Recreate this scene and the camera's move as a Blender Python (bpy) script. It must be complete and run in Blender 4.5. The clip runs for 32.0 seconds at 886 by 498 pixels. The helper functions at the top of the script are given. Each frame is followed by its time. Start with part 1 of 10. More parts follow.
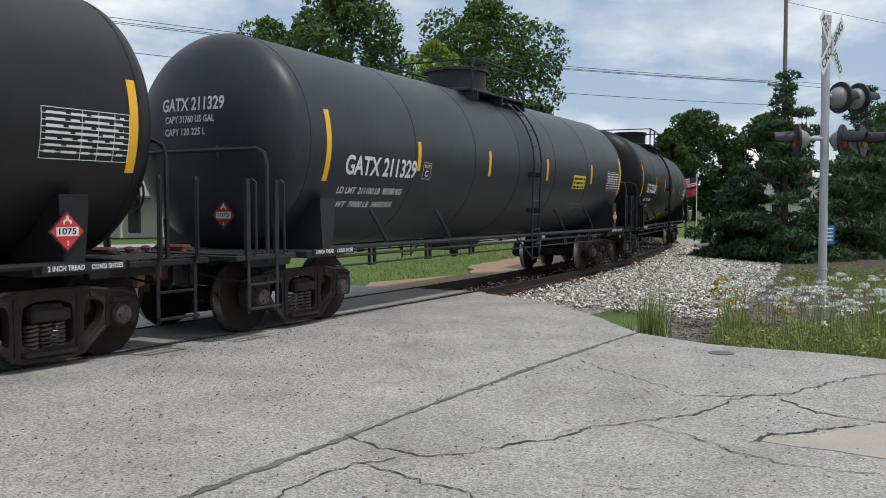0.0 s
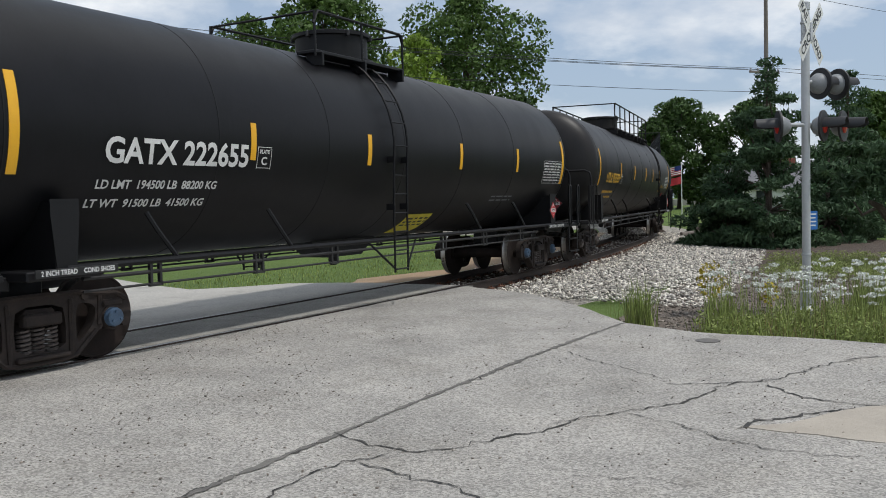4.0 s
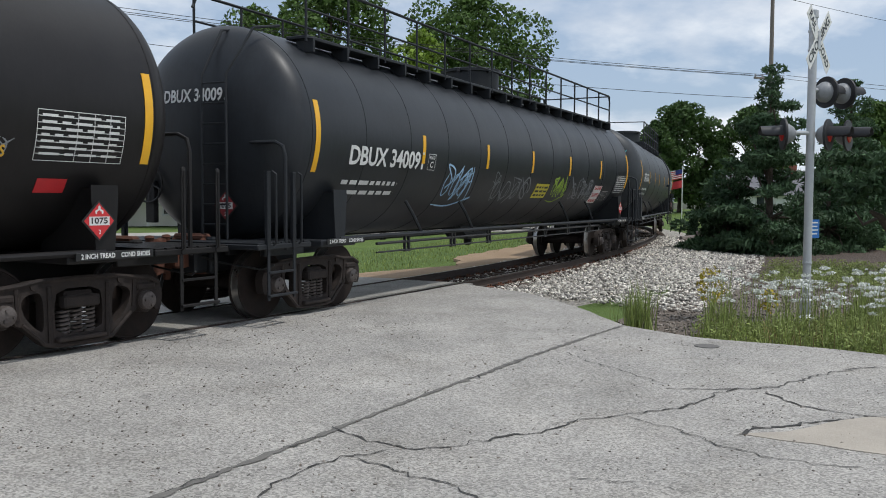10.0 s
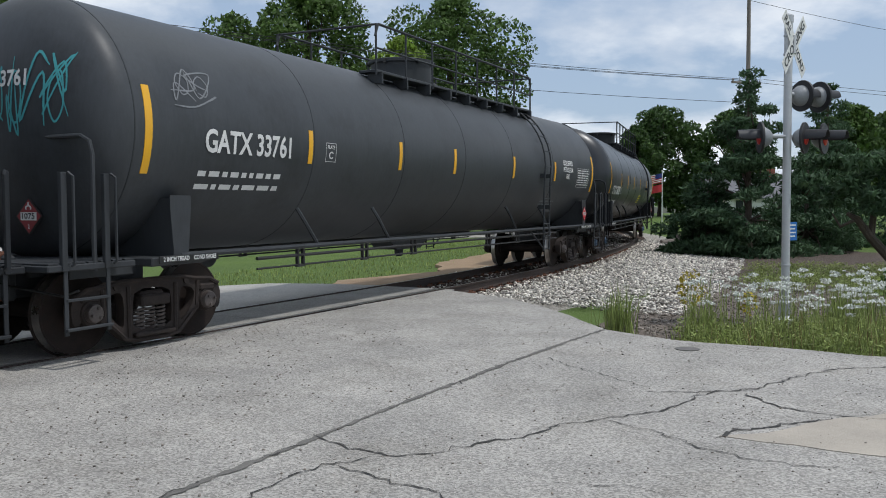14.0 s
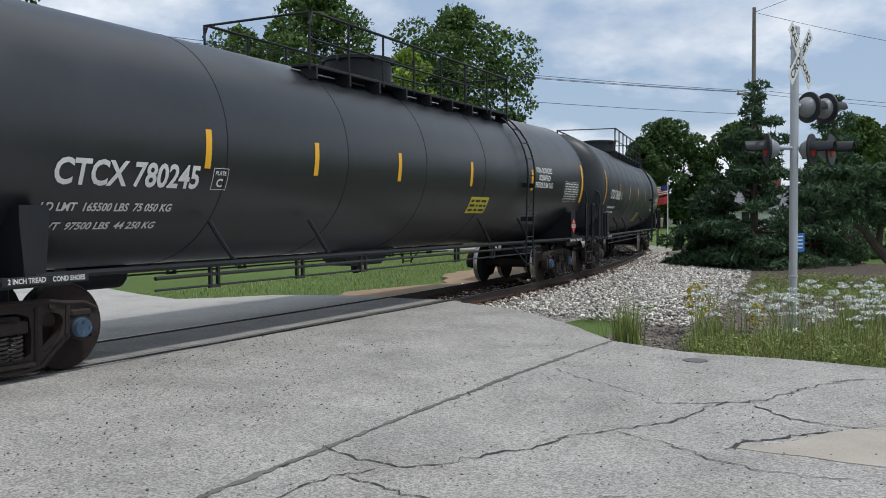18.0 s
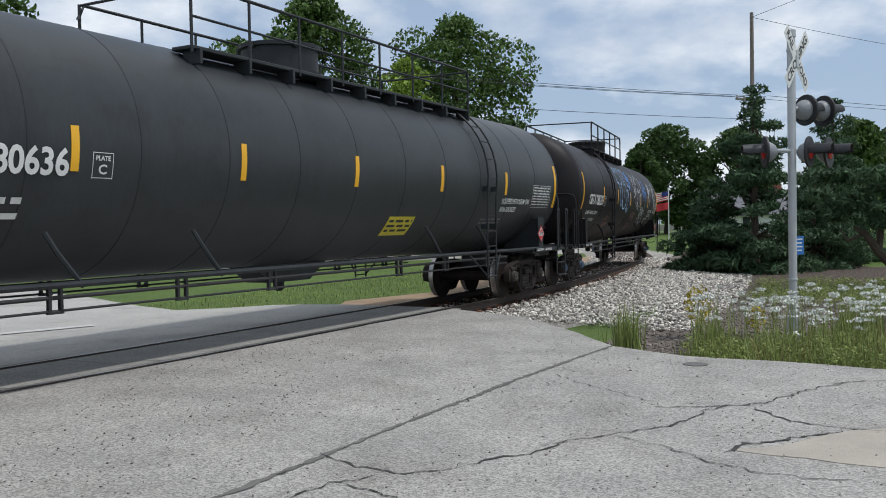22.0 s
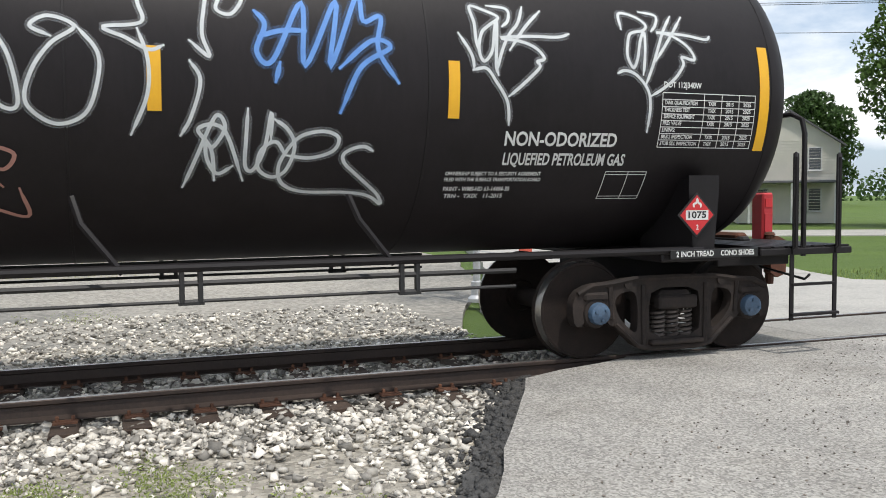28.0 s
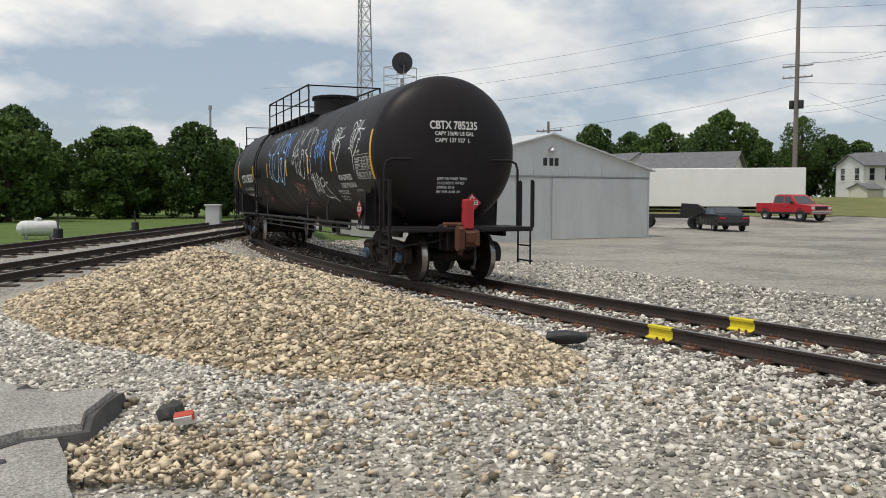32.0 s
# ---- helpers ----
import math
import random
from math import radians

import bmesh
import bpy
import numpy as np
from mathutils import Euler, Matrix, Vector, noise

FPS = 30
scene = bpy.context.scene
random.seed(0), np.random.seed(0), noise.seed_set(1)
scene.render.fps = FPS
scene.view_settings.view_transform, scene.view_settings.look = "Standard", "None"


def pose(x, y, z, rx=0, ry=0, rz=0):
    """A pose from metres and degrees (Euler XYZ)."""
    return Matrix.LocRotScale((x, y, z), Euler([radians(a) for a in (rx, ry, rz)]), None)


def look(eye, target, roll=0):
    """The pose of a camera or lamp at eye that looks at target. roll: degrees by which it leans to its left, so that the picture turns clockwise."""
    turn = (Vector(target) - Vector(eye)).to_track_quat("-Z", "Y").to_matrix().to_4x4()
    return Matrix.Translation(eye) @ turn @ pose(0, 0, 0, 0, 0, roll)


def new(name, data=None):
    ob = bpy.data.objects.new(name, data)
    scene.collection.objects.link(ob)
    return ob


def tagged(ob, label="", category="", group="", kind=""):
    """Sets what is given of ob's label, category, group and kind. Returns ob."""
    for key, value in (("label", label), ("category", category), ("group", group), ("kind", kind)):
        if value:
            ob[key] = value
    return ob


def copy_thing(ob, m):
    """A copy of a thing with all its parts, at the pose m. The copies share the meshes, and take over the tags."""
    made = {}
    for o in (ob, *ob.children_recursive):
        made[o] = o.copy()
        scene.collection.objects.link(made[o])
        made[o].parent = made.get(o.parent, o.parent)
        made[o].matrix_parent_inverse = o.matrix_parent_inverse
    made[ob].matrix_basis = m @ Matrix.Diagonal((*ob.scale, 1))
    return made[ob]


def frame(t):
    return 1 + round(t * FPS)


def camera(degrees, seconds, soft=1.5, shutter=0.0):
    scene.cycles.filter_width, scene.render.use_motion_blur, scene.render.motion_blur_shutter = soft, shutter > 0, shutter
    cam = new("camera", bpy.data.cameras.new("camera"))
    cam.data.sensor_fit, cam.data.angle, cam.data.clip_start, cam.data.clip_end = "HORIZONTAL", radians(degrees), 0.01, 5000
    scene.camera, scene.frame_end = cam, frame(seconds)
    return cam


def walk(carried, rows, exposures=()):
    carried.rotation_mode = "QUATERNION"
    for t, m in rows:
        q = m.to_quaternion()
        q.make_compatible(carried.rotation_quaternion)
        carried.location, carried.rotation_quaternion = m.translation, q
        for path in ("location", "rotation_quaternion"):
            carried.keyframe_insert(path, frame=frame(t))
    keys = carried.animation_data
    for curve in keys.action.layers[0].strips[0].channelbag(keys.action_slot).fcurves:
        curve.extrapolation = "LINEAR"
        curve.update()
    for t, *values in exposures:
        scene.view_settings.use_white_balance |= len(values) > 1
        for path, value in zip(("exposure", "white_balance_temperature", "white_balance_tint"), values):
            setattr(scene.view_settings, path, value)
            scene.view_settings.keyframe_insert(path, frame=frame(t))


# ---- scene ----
cam = camera(53.05, 32.0, 0.95, 0.03)
CAM_ROWS = [
    (0.0, pose(0.050, 0.034, 1.620, 87.45, 0.12, 0.37)),
    (0.5, pose(0.038, 0.034, 1.625, 87.43, -0.10, 0.68)),
    (1.0, pose(0.041, 0.030, 1.621, 87.42, 0.12, 0.53)),
    (1.5, pose(0.045, 0.025, 1.621, 87.65, 0.50, 0.15)),
    (2.0, pose(0.049, 0.013, 1.631, 88.01, 0.68, -0.01)),
    (2.5, pose(0.067, 0.010, 1.628, 88.10, 1.36, -0.49)),
    (3.0, pose(0.078, 0.014, 1.626, 87.90, 1.75, -0.80)),
    (3.5, pose(0.076, 0.017, 1.632, 87.65, 1.75, -0.59)),
    (4.0, pose(0.073, 0.025, 1.632, 87.06, 1.53, -0.50)),
    (4.5, pose(0.064, 0.043, 1.628, 86.58, 1.13, -0.66)),
    (6.5, pose(0.039, 0.065, 1.625, 85.77, -0.64, -0.55)),
    (7.0, pose(0.036, 0.067, 1.628, 85.53, -0.65, -0.70)),
    (7.5, pose(0.038, 0.063, 1.626, 85.47, -0.74, -0.73)),
    (8.0, pose(0.033, 0.055, 1.635, 85.55, -0.75, -0.50)),
    (8.5, pose(0.037, 0.060, 1.634, 85.78, -0.52, -0.32)),
    (9.0, pose(0.034, 0.051, 1.641, 86.17, -0.47, -0.39)),
    (9.5, pose(0.034, 0.044, 1.640, 86.62, -0.49, -0.50)),
    (10.0, pose(0.029, 0.038, 1.642, 86.83, -0.24, -0.52)),
    (10.5, pose(0.036, 0.041, 1.644, 86.77, 0.05, -0.89)),
    (11.0, pose(0.050, 0.047, 1.635, 86.81, 0.35, -1.43)),
    (11.5, pose(0.055, 0.039, 1.643, 87.09, 0.43, -1.83)),
    (12.0, pose(0.048, 0.036, 1.645, 87.35, 0.10, -1.57)),
    (12.5, pose(0.048, 0.039, 1.637, 87.13, 0.15, -1.41)),
    (13.0, pose(0.048, 0.044, 1.637, 87.09, 0.34, -1.57)),
    (13.5, pose(0.046, 0.054, 1.636, 87.07, 0.31, -1.75)),
    (14.0, pose(0.046, 0.040, 1.641, 87.22, 0.29, -1.71)),
    (14.5, pose(0.035, 0.045, 1.636, 87.46, 0.11, -1.66)),
    (16.5, pose(0.022, 0.046, 1.636, 87.39, 0.51, -1.59)),
    (17.0, pose(0.025, 0.042, 1.628, 87.57, 0.49, -1.32)),
    (17.5, pose(0.022, 0.033, 1.633, 87.94, 0.31, -1.31)),
    (18.0, pose(0.017, 0.025, 1.634, 87.99, 0.31, -1.37)),
    (18.5, pose(0.005, 0.019, 1.631, 87.94, 0.40, -1.17)),
    (19.0, pose(-0.010, 0.038, 1.625, 87.68, 0.46, -1.07)),
    (19.5, pose(-0.029, 0.024, 1.625, 87.52, 0.31, -1.37)),
    (20.0, pose(-0.048, 0.020, 1.627, 87.45, 0.66, -1.99)),
    (20.5, pose(-0.055, 0.024, 1.618, 87.73, 1.10, -2.63)),
    (21.0, pose(-0.062, 0.004, 1.623, 88.26, 1.47, -2.57)),
    (21.5, pose(-0.033, 0.014, 1.618, 88.66, 1.32, -1.78)),
    (22.0, pose(0.063, 0.035, 1.606, 88.57, 1.04, -1.28)),
    (22.5, pose(0.158, 0.045, 1.607, 88.85, 0.89, -1.11)),
    (23.0, pose(0.200, 0.065, 1.613, 88.35, 1.67, -0.84)),
    (23.5, pose(0.166, 0.065, 1.622, 87.83, 2.63, -1.05)),
    (24.0, pose(0.143, 0.055, 1.624, 87.49, 2.82, -0.96)),
    (24.5, pose(0.119, 0.043, 1.626, 87.34, 2.91, -0.45)),
    (25.0, pose(0.089, 0.043, 1.626, 87.45, 3.18, 0.71)),
    (25.5, pose(0.054, 0.025, 1.625, 87.31, 3.64, 2.82)),
    (26.0, pose(0.002, -0.001, 1.630, 87.35, 3.60, 6.12)),
    (26.5, pose(-0.043, -0.026, 1.611, 87.48, 3.21, 10.97)),
    (28.5, pose(-0.933, 0.539, 1.582, 86.11, 0.20, 51.50)),
    (29.0, pose(-1.186, 0.217, 1.626, 85.77, 0.49, 65.04)),
    (29.5, pose(-1.101, -0.049, 1.580, 86.18, 0.69, 78.23)),
    (30.0, pose(-0.997, -0.202, 1.575, 86.00, 0.95, 90.52)),
    (30.5, pose(-0.851, -0.422, 1.572, 86.24, 0.57, 100.16)),
    (31.0, pose(-0.791, -0.533, 1.608, 86.65, 0.57, 109.67)),
    (31.5, pose(-0.797, -0.632, 1.632, 86.43, 0.01, 116.14)),
    (32.0, pose(-0.804, -0.742, 1.654, 86.68, -0.14, 120.42)),
]
walk(cam, CAM_ROWS, [(0, -0.05, 6230, 10), (2, -0.17, 6250, 10), (4, -0.08, 6280, 10), (8, -0.03, 6230, 10), (12, -0.08, 6100, 10), (17, -0.1, 6060, 10), (22, -0.1, 6080, 10), (25.0, 0.0, 6250, 10), (26.5, 0.08, 6350, 10), (28.5, 0.44, 6430, 10), (29.0, 0.5, 6450, 10), (29.5, 0.4, 6500, 10), (30.0, 0.21, 6600, 10), (30.5, -0.15, 6700, 10), (31.0, -0.3, 6700, 10), (32.0, -0.16, 6700, 10)])

# ---- world and sun ----
SUN_AZ, SUN_EL = 112.0, 66.0   # compass angle of the sun from +Y towards +X, and its height


def make_world():
    w = bpy.data.worlds.new("sky")
    scene.world = w
    w.use_nodes = True
    nt = w.node_tree
    N, L = nt.nodes, nt.links
    bg = N["Background"]
    sky = N.new("ShaderNodeTexSky")
    sky.sky_type, sky.sun_disc = "NISHITA", False
    sky.sun_elevation, sky.sun_rotation = radians(SUN_EL), radians(SUN_AZ)
    sky.dust_density, sky.air_density, sky.ozone_density = 1.2, 1.0, 2.0
    tc = N.new("ShaderNodeTexCoord")
    sep = N.new("ShaderNodeSeparateXYZ")
    L.new(tc.outputs["Generated"], sep.inputs[0])
    # flatten the direction into a cloud layer seen from below
    mx = N.new("ShaderNodeMath"); mx.operation = "MAXIMUM"; mx.inputs[1].default_value = 0.0
    L.new(sep.outputs[2], mx.inputs[0])
    ad = N.new("ShaderNodeMath"); ad.operation = "ADD"; ad.inputs[1].default_value = 0.34
    L.new(mx.outputs[0], ad.inputs[0])
    dv = N.new("ShaderNodeVectorMath"); dv.operation = "DIVIDE"
    L.new(tc.outputs["Generated"], dv.inputs[0])
    cb = N.new("ShaderNodeCombineXYZ")
    for i in range(3):
        L.new(ad.outputs[0], cb.inputs[i])
    L.new(cb.outputs[0], dv.inputs[1])

    def noise_of(scale, detail, rough, off):
        mp = N.new("ShaderNodeMapping"); mp.inputs["Location"].default_value = off
        L.new(dv.outputs[0], mp.inputs[0])
        n = N.new("ShaderNodeTexNoise")
        n.inputs["Scale"].default_value, n.inputs["Detail"].default_value, n.inputs["Roughness"].default_value = scale, detail, rough
        L.new(mp.outputs[0], n.inputs["Vector"])
        return n.outputs["Fac"]

    def ramp(fac, a, b, ca=(0, 0, 0, 1), cb_=(1, 1, 1, 1)):
        r = N.new("ShaderNodeValToRGB")
        r.color_ramp.elements[0].position, r.color_ramp.elements[1].position = a, b
        r.color_ramp.elements[0].color, r.color_ramp.elements[1].color = ca, cb_
        L.new(fac, r.inputs[0])
        return r.outputs[0]

    cover = ramp(noise_of(1.7, 9, 0.55, (2.3, 5.1, 0.0)), 0.43, 0.57)
    body = ramp(noise_of(3.0, 6, 0.55, (7.7, 1.4, 0.0)), 0.30, 0.72, (7.8, 8.3, 9.0, 1), (12.6, 12.6, 12.3, 1))
    hazec = N.new("ShaderNodeMix"); hazec.data_type = "RGBA"
    hazec.inputs["B"].default_value = (6.6, 7.9, 9.6, 1)
    hazec.inputs["Factor"].default_value = 0.55
    L.new(sky.outputs[0], hazec.inputs["A"])
    mix = N.new("ShaderNodeMix"); mix.data_type = "RGBA"
    L.new(cover, mix.inputs["Factor"])
    L.new(hazec.outputs["Result"], mix.inputs["A"])
    L.new(body, mix.inputs["B"])
    L.new(mix.outputs["Result"], bg.inputs["Color"])
    bg.inputs["Strength"].default_value = 0.088


make_world()
sun = new("sun", bpy.data.lights.new("sun", "SUN"))
sun.data.energy, sun.data.angle, sun.data.color = 2.15, radians(2.0), (1.0, 0.95, 0.87)
_az, _el = radians(SUN_AZ), radians(SUN_EL)
sun.matrix_world = look((math.sin(_az) * math.cos(_el) * 90, math.cos(_az) * math.cos(_el) * 90, math.sin(_el) * 90), (0, 0, 0))

# ---- materials ----
MATS = {}


def M(name, c1, c2=None, rough=0.6, metal=0.0, scale=6.0, fine=60.0, bump=0.15, dist=0.01, spec=0.5, island=0.0, per_ob=0.0, streak=0.0, trans=0.0, speck=None, stain=None):
    """A surface: two colours mixed by coarse and fine noise, with fine relief."""
    if name in MATS:
        return MATS[name]
    m = bpy.data.materials.new(name)
    MATS[name] = m
    m.use_nodes = True
    N, L = m.node_tree.nodes, m.node_tree.links
    b = N["Principled BSDF"]
    c2 = c2 or tuple(v * 0.72 for v in c1)
    tc = N.new("ShaderNodeTexCoord")
    mp = N.new("ShaderNodeMapping")
    L.new(tc.outputs["Object"], mp.inputs[0])
    if streak:
        mp.inputs["Scale"].default_value = (1.0, 1.0, 1.0 / streak)
    n1 = N.new("ShaderNodeTexNoise"); n1.inputs["Scale"].default_value = scale; n1.inputs["Detail"].default_value = 6; n1.inputs["Roughness"].default_value = 0.62
    n2 = N.new("ShaderNodeTexNoise"); n2.inputs["Scale"].default_value = fine; n2.inputs["Detail"].default_value = 4; n2.inputs["Roughness"].default_value = 0.7
    L.new(mp.outputs[0], n1.inputs["Vector"]); L.new(mp.outputs[0], n2.inputs["Vector"])
    av = N.new("ShaderNodeMath"); av.operation = "MULTIPLY_ADD"; av.inputs[1].default_value = 0.62
    half = N.new("ShaderNodeMath"); half.operation = "MULTIPLY"; half.inputs[1].default_value = 0.38
    L.new(n2.outputs["Fac"], half.inputs[0]); L.new(n1.outputs["Fac"], av.inputs[0]); L.new(half.outputs[0], av.inputs[2])
    r = N.new("ShaderNodeValToRGB")
    r.color_ramp.elements[0].position, r.color_ramp.elements[1].position = 0.34, 0.66
    r.color_ramp.elements[0].color, r.color_ramp.elements[1].color = (*c2, 1), (*c1, 1)
    L.new(av.outputs[0], r.inputs[0])
    col = r.outputs[0]
    if speck:
        vo = N.new("ShaderNodeTexVoronoi"); vo.inputs["Scale"].default_value = speck[0]
        L.new(tc.outputs["Object"], vo.inputs["Vector"])
        sv = N.new("ShaderNodeSeparateColor"); L.new(vo.outputs["Color"], sv.inputs[0])
        ms = N.new("ShaderNodeMapRange"); ms.inputs["To Min"].default_value, ms.inputs["To Max"].default_value = 1 - speck[1], 1 + speck[1]
        L.new(sv.outputs[0], ms.inputs["Value"])
        sc = N.new("ShaderNodeVectorMath"); sc.operation = "SCALE"
        L.new(col, sc.inputs[0]); L.new(ms.outputs[0], sc.inputs["Scale"])
        col = sc.outputs[0]
    if stain:
        n3 = N.new("ShaderNodeTexNoise"); n3.inputs["Scale"].default_value = stain[0]; n3.inputs["Detail"].default_value = 8; n3.inputs["Roughness"].default_value = 0.72
        L.new(tc.outputs["Object"], n3.inputs["Vector"])
        st = N.new("ShaderNodeValToRGB")
        st.color_ramp.elements[0].position, st.color_ramp.elements[1].position = stain[1], stain[2]
        st.color_ramp.elements[0].color, st.color_ramp.elements[1].color = (*stain[3], 1), (1, 1, 1, 1)
        L.new(n3.outputs["Fac"], st.inputs[0])
        mm = N.new("ShaderNodeVectorMath"); mm.operation = "MULTIPLY"
        L.new(col, mm.inputs[0]); L.new(st.outputs[0], mm.inputs[1])
        col = mm.outputs[0]
    if island or per_ob:
        if island:
            g = N.new("ShaderNodeNewGeometry"); rnd = g.outputs["Random Per Island"]
        else:
            g = N.new("ShaderNodeObjectInfo"); rnd = g.outputs["Random"]
        a = island or per_ob
        mr = N.new("ShaderNodeMapRange"); mr.inputs["To Min"].default_value, mr.inputs["To Max"].default_value = 1 - a, 1 + a
        L.new(rnd, mr.inputs["Value"])
        mul = N.new("ShaderNodeVectorMath"); mul.operation = "SCALE"
        L.new(col, mul.inputs[0]); L.new(mr.outputs[0], mul.inputs["Scale"])
        col = mul.outputs[0]
    L.new(col, b.inputs["Base Color"])
    rr = N.new("ShaderNodeMapRange"); rr.inputs["To Min"].default_value, rr.inputs["To Max"].default_value = max(0.03, rough - 0.10), min(1, rough + 0.10)
    L.new(n1.outputs["Fac"], rr.inputs["Value"]); L.new(rr.outputs[0], b.inputs["Roughness"])
    b.inputs["Metallic"].default_value = metal
    b.inputs["Specular IOR Level"].default_value = spec
    if trans:
        b.inputs["Transmission Weight"].default_value = trans
    if bump:
        bp = N.new("ShaderNodeBump"); bp.inputs["Strength"].default_value, bp.inputs["Distance"].default_value = bump, dist
        L.new(n2.outputs["Fac"], bp.inputs["Height"]); L.new(bp.outputs[0], b.inputs["Normal"])
    return m


def glow(name, c, strength):
    m = M(name, c, c, rough=0.3, bump=0)
    b = m.node_tree.nodes["Principled BSDF"]
    b.inputs["Emission Color"].default_value, b.inputs["Emission Strength"].default_value = (*c, 1), strength
    return m


# ---- geometry helpers ----
class Geo:
    """Collects vertices and faces for one mesh."""

    def __init__(self):
        self.v, self.f = [], []

    def add(self, verts, faces, m=None):
        o = len(self.v)
        self.v += [tuple(m @ Vector(p)) for p in verts] if m is not None else [tuple(p) for p in verts]
        self.f += [tuple(i + o for i in f) for f in faces]
        return self

    def box(self, c, s, bev=0.0, m=None):
        x, y, z = (a / 2 for a in s)
        b = min(bev, 0.45 * min(x, y, z) * 2)
        if b <= 0:
            vs = [(sx * x, sy * y, sz * z) for sx in (-1, 1) for sy in (-1, 1) for sz in (-1, 1)]
            fs = [(0, 1, 3, 2), (4, 6, 7, 5), (0, 4, 5, 1), (2, 3, 7, 6), (0, 2, 6, 4), (1, 5, 7, 3)]
        else:
            vs, fs, idx = [], [], {}
            for sx in (-1, 1):
                for sy in (-1, 1):
                    for sz in (-1, 1):
                        idx[sx, sy, sz] = len(vs)
                        vs += [(sx * x, sy * (y - b), sz * (z - b)), (sx * (x - b), sy * y, sz * (z - b)), (sx * (x - b), sy * (y - b), sz * z)]
            for a in range(3):
                o1, o2 = (a + 1) % 3, (a + 2) % 3
                for sg in (-1, 1):
                    ring = []
                    for p, q in ((-1, -1), (1, -1), (1, 1), (-1, 1)):
                        k = [0, 0, 0]; k[a], k[o1], k[o2] = sg, p, q
                        ring.append(idx[tuple(k)] + a)
                    fs.append(tuple(ring if sg > 0 else ring[::-1]))
                for p in (-1, 1):
                    for q in (-1, 1):
                        k0, k1 = [0, 0, 0], [0, 0, 0]
                        k0[a], k0[o1], k0[o2] = -1, p, q
                        k1[a], k1[o1], k1[o2] = 1, p, q
                        i0, i1 = idx[tuple(k0)], idx[tuple(k1)]
                        ring = [i0 + o1, i1 + o1, i1 + o2, i0 + o2]
                        fs.append(tuple(ring if p * q > 0 else ring[::-1]))
            for sx in (-1, 1):
                for sy in (-1, 1):
                    for sz in (-1, 1):
                        i = idx[sx, sy, sz]
                        fs.append((i, i + 1, i + 2) if sx * sy * sz > 0 else (i, i + 2, i + 1))
        t = Matrix.Translation(c)
        return self.add(vs, fs, (m @ t) if m is not None else t)

    def tube(self, pts, r, seg=8, closed=False, caps=True):
        pts = [Vector(p) for p in pts]
        n = len(pts)
        rs = r if isinstance(r, (list, tuple)) else [r] * n
        o = len(self.v)
        up = None
        for i, p in enumerate(pts):
            d = (pts[(i + 1) % n] - pts[i - 1]) if closed else (pts[min(i + 1, n - 1)] - pts[max(i - 1, 0)])
            d.normalize()
            if up is None:
                up = Vector((0, 0, 1)) if abs(d.z) < 0.9 else Vector((1, 0, 0))
            a = d.cross(up)
            if a.length < 1e-5:
                a = d.orthogonal()
            a.normalize()
            up = a.cross(d).normalized()
            for k in range(seg):
                w = 2 * math.pi * k / seg
                self.v.append(tuple(p + (a * math.cos(w) + up * math.sin(w)) * rs[i]))
        for i in range(n if closed else n - 1):
            j = (i + 1) % n
            for k in range(seg):
                q = (k + 1) % seg
                self.f.append((o + i * seg + k, o + i * seg + q, o + j * seg + q, o + j * seg + k))
        if caps and not closed:
            self.f.append(tuple(o + k for k in range(seg))[::-1])
            self.f.append(tuple(o + (n - 1) * seg + k for k in range(seg)))
        return self

    def lathe(self, prof, seg=24, m=None, closed=False):
        """prof: (radius, height) rows, turned round z."""
        o = len(self.v)
        vs, fs = [], []
        for r, z in prof:
            for k in range(seg):
                w = 2 * math.pi * k / seg
                vs.append((r * math.cos(w), r * math.sin(w), z))
        n = len(prof)
        for i in range(n if closed else n - 1):
            j = (i + 1) % n
            for k in range(seg):
                q = (k + 1) % seg
                fs.append((i * seg + k, i * seg + q, j * seg + q, j * seg + k))
        if not closed:
            if prof[0][0] > 1e-6:
                fs.append(tuple(range(seg))[::-1])
            if prof[-1][0] > 1e-6:
                fs.append(tuple((n - 1) * seg + k for k in range(seg)))
        return self.add(vs, fs, m)

    def prism(self, outline, depth, m=None, hole=None):
        """outline in x, z; runs along y from -depth/2 to depth/2."""
        n = len(outline)
        vs = [(x, -depth / 2, z) for x, z in outline] + [(x, depth / 2, z) for x, z in outline]
        fs = [tuple(range(n)), tuple(range(n, 2 * n))[::-1]] + [(i, i + n, (i + 1) % n + n, (i + 1) % n) for i in range(n)]
        return self.add(vs, fs, m)

    def mesh(self, name, mat, sharp=35):
        me = bpy.data.meshes.new(name)
        me.from_pydata(self.v, [], self.f)
        me.update()
        if mat is not None:
            me.materials.append(mat)
        if sharp:
            me.polygons.foreach_set("use_smooth", [True] * len(me.polygons))
            me.set_sharp_from_angle(angle=radians(sharp))
        return me


def part(name, geo, material, parent, label="", m=None, sharp=35):
    """Links a Geo or a ready mesh as one object under a thing or a part."""
    me = geo.mesh(name, material, sharp) if isinstance(geo, Geo) else geo
    ob = new(name, me)
    ob.parent = parent
    if m is not None:
        ob.matrix_basis = m
    if label:
        tagged(ob, label)
    return ob


def thing(name, label, category, m=None, group="", kind=""):
    ob = new(name)
    ob.empty_display_size = 0.2
    if m is not None:
        ob.matrix_basis = m
    return tagged(ob, label, category, group, kind)


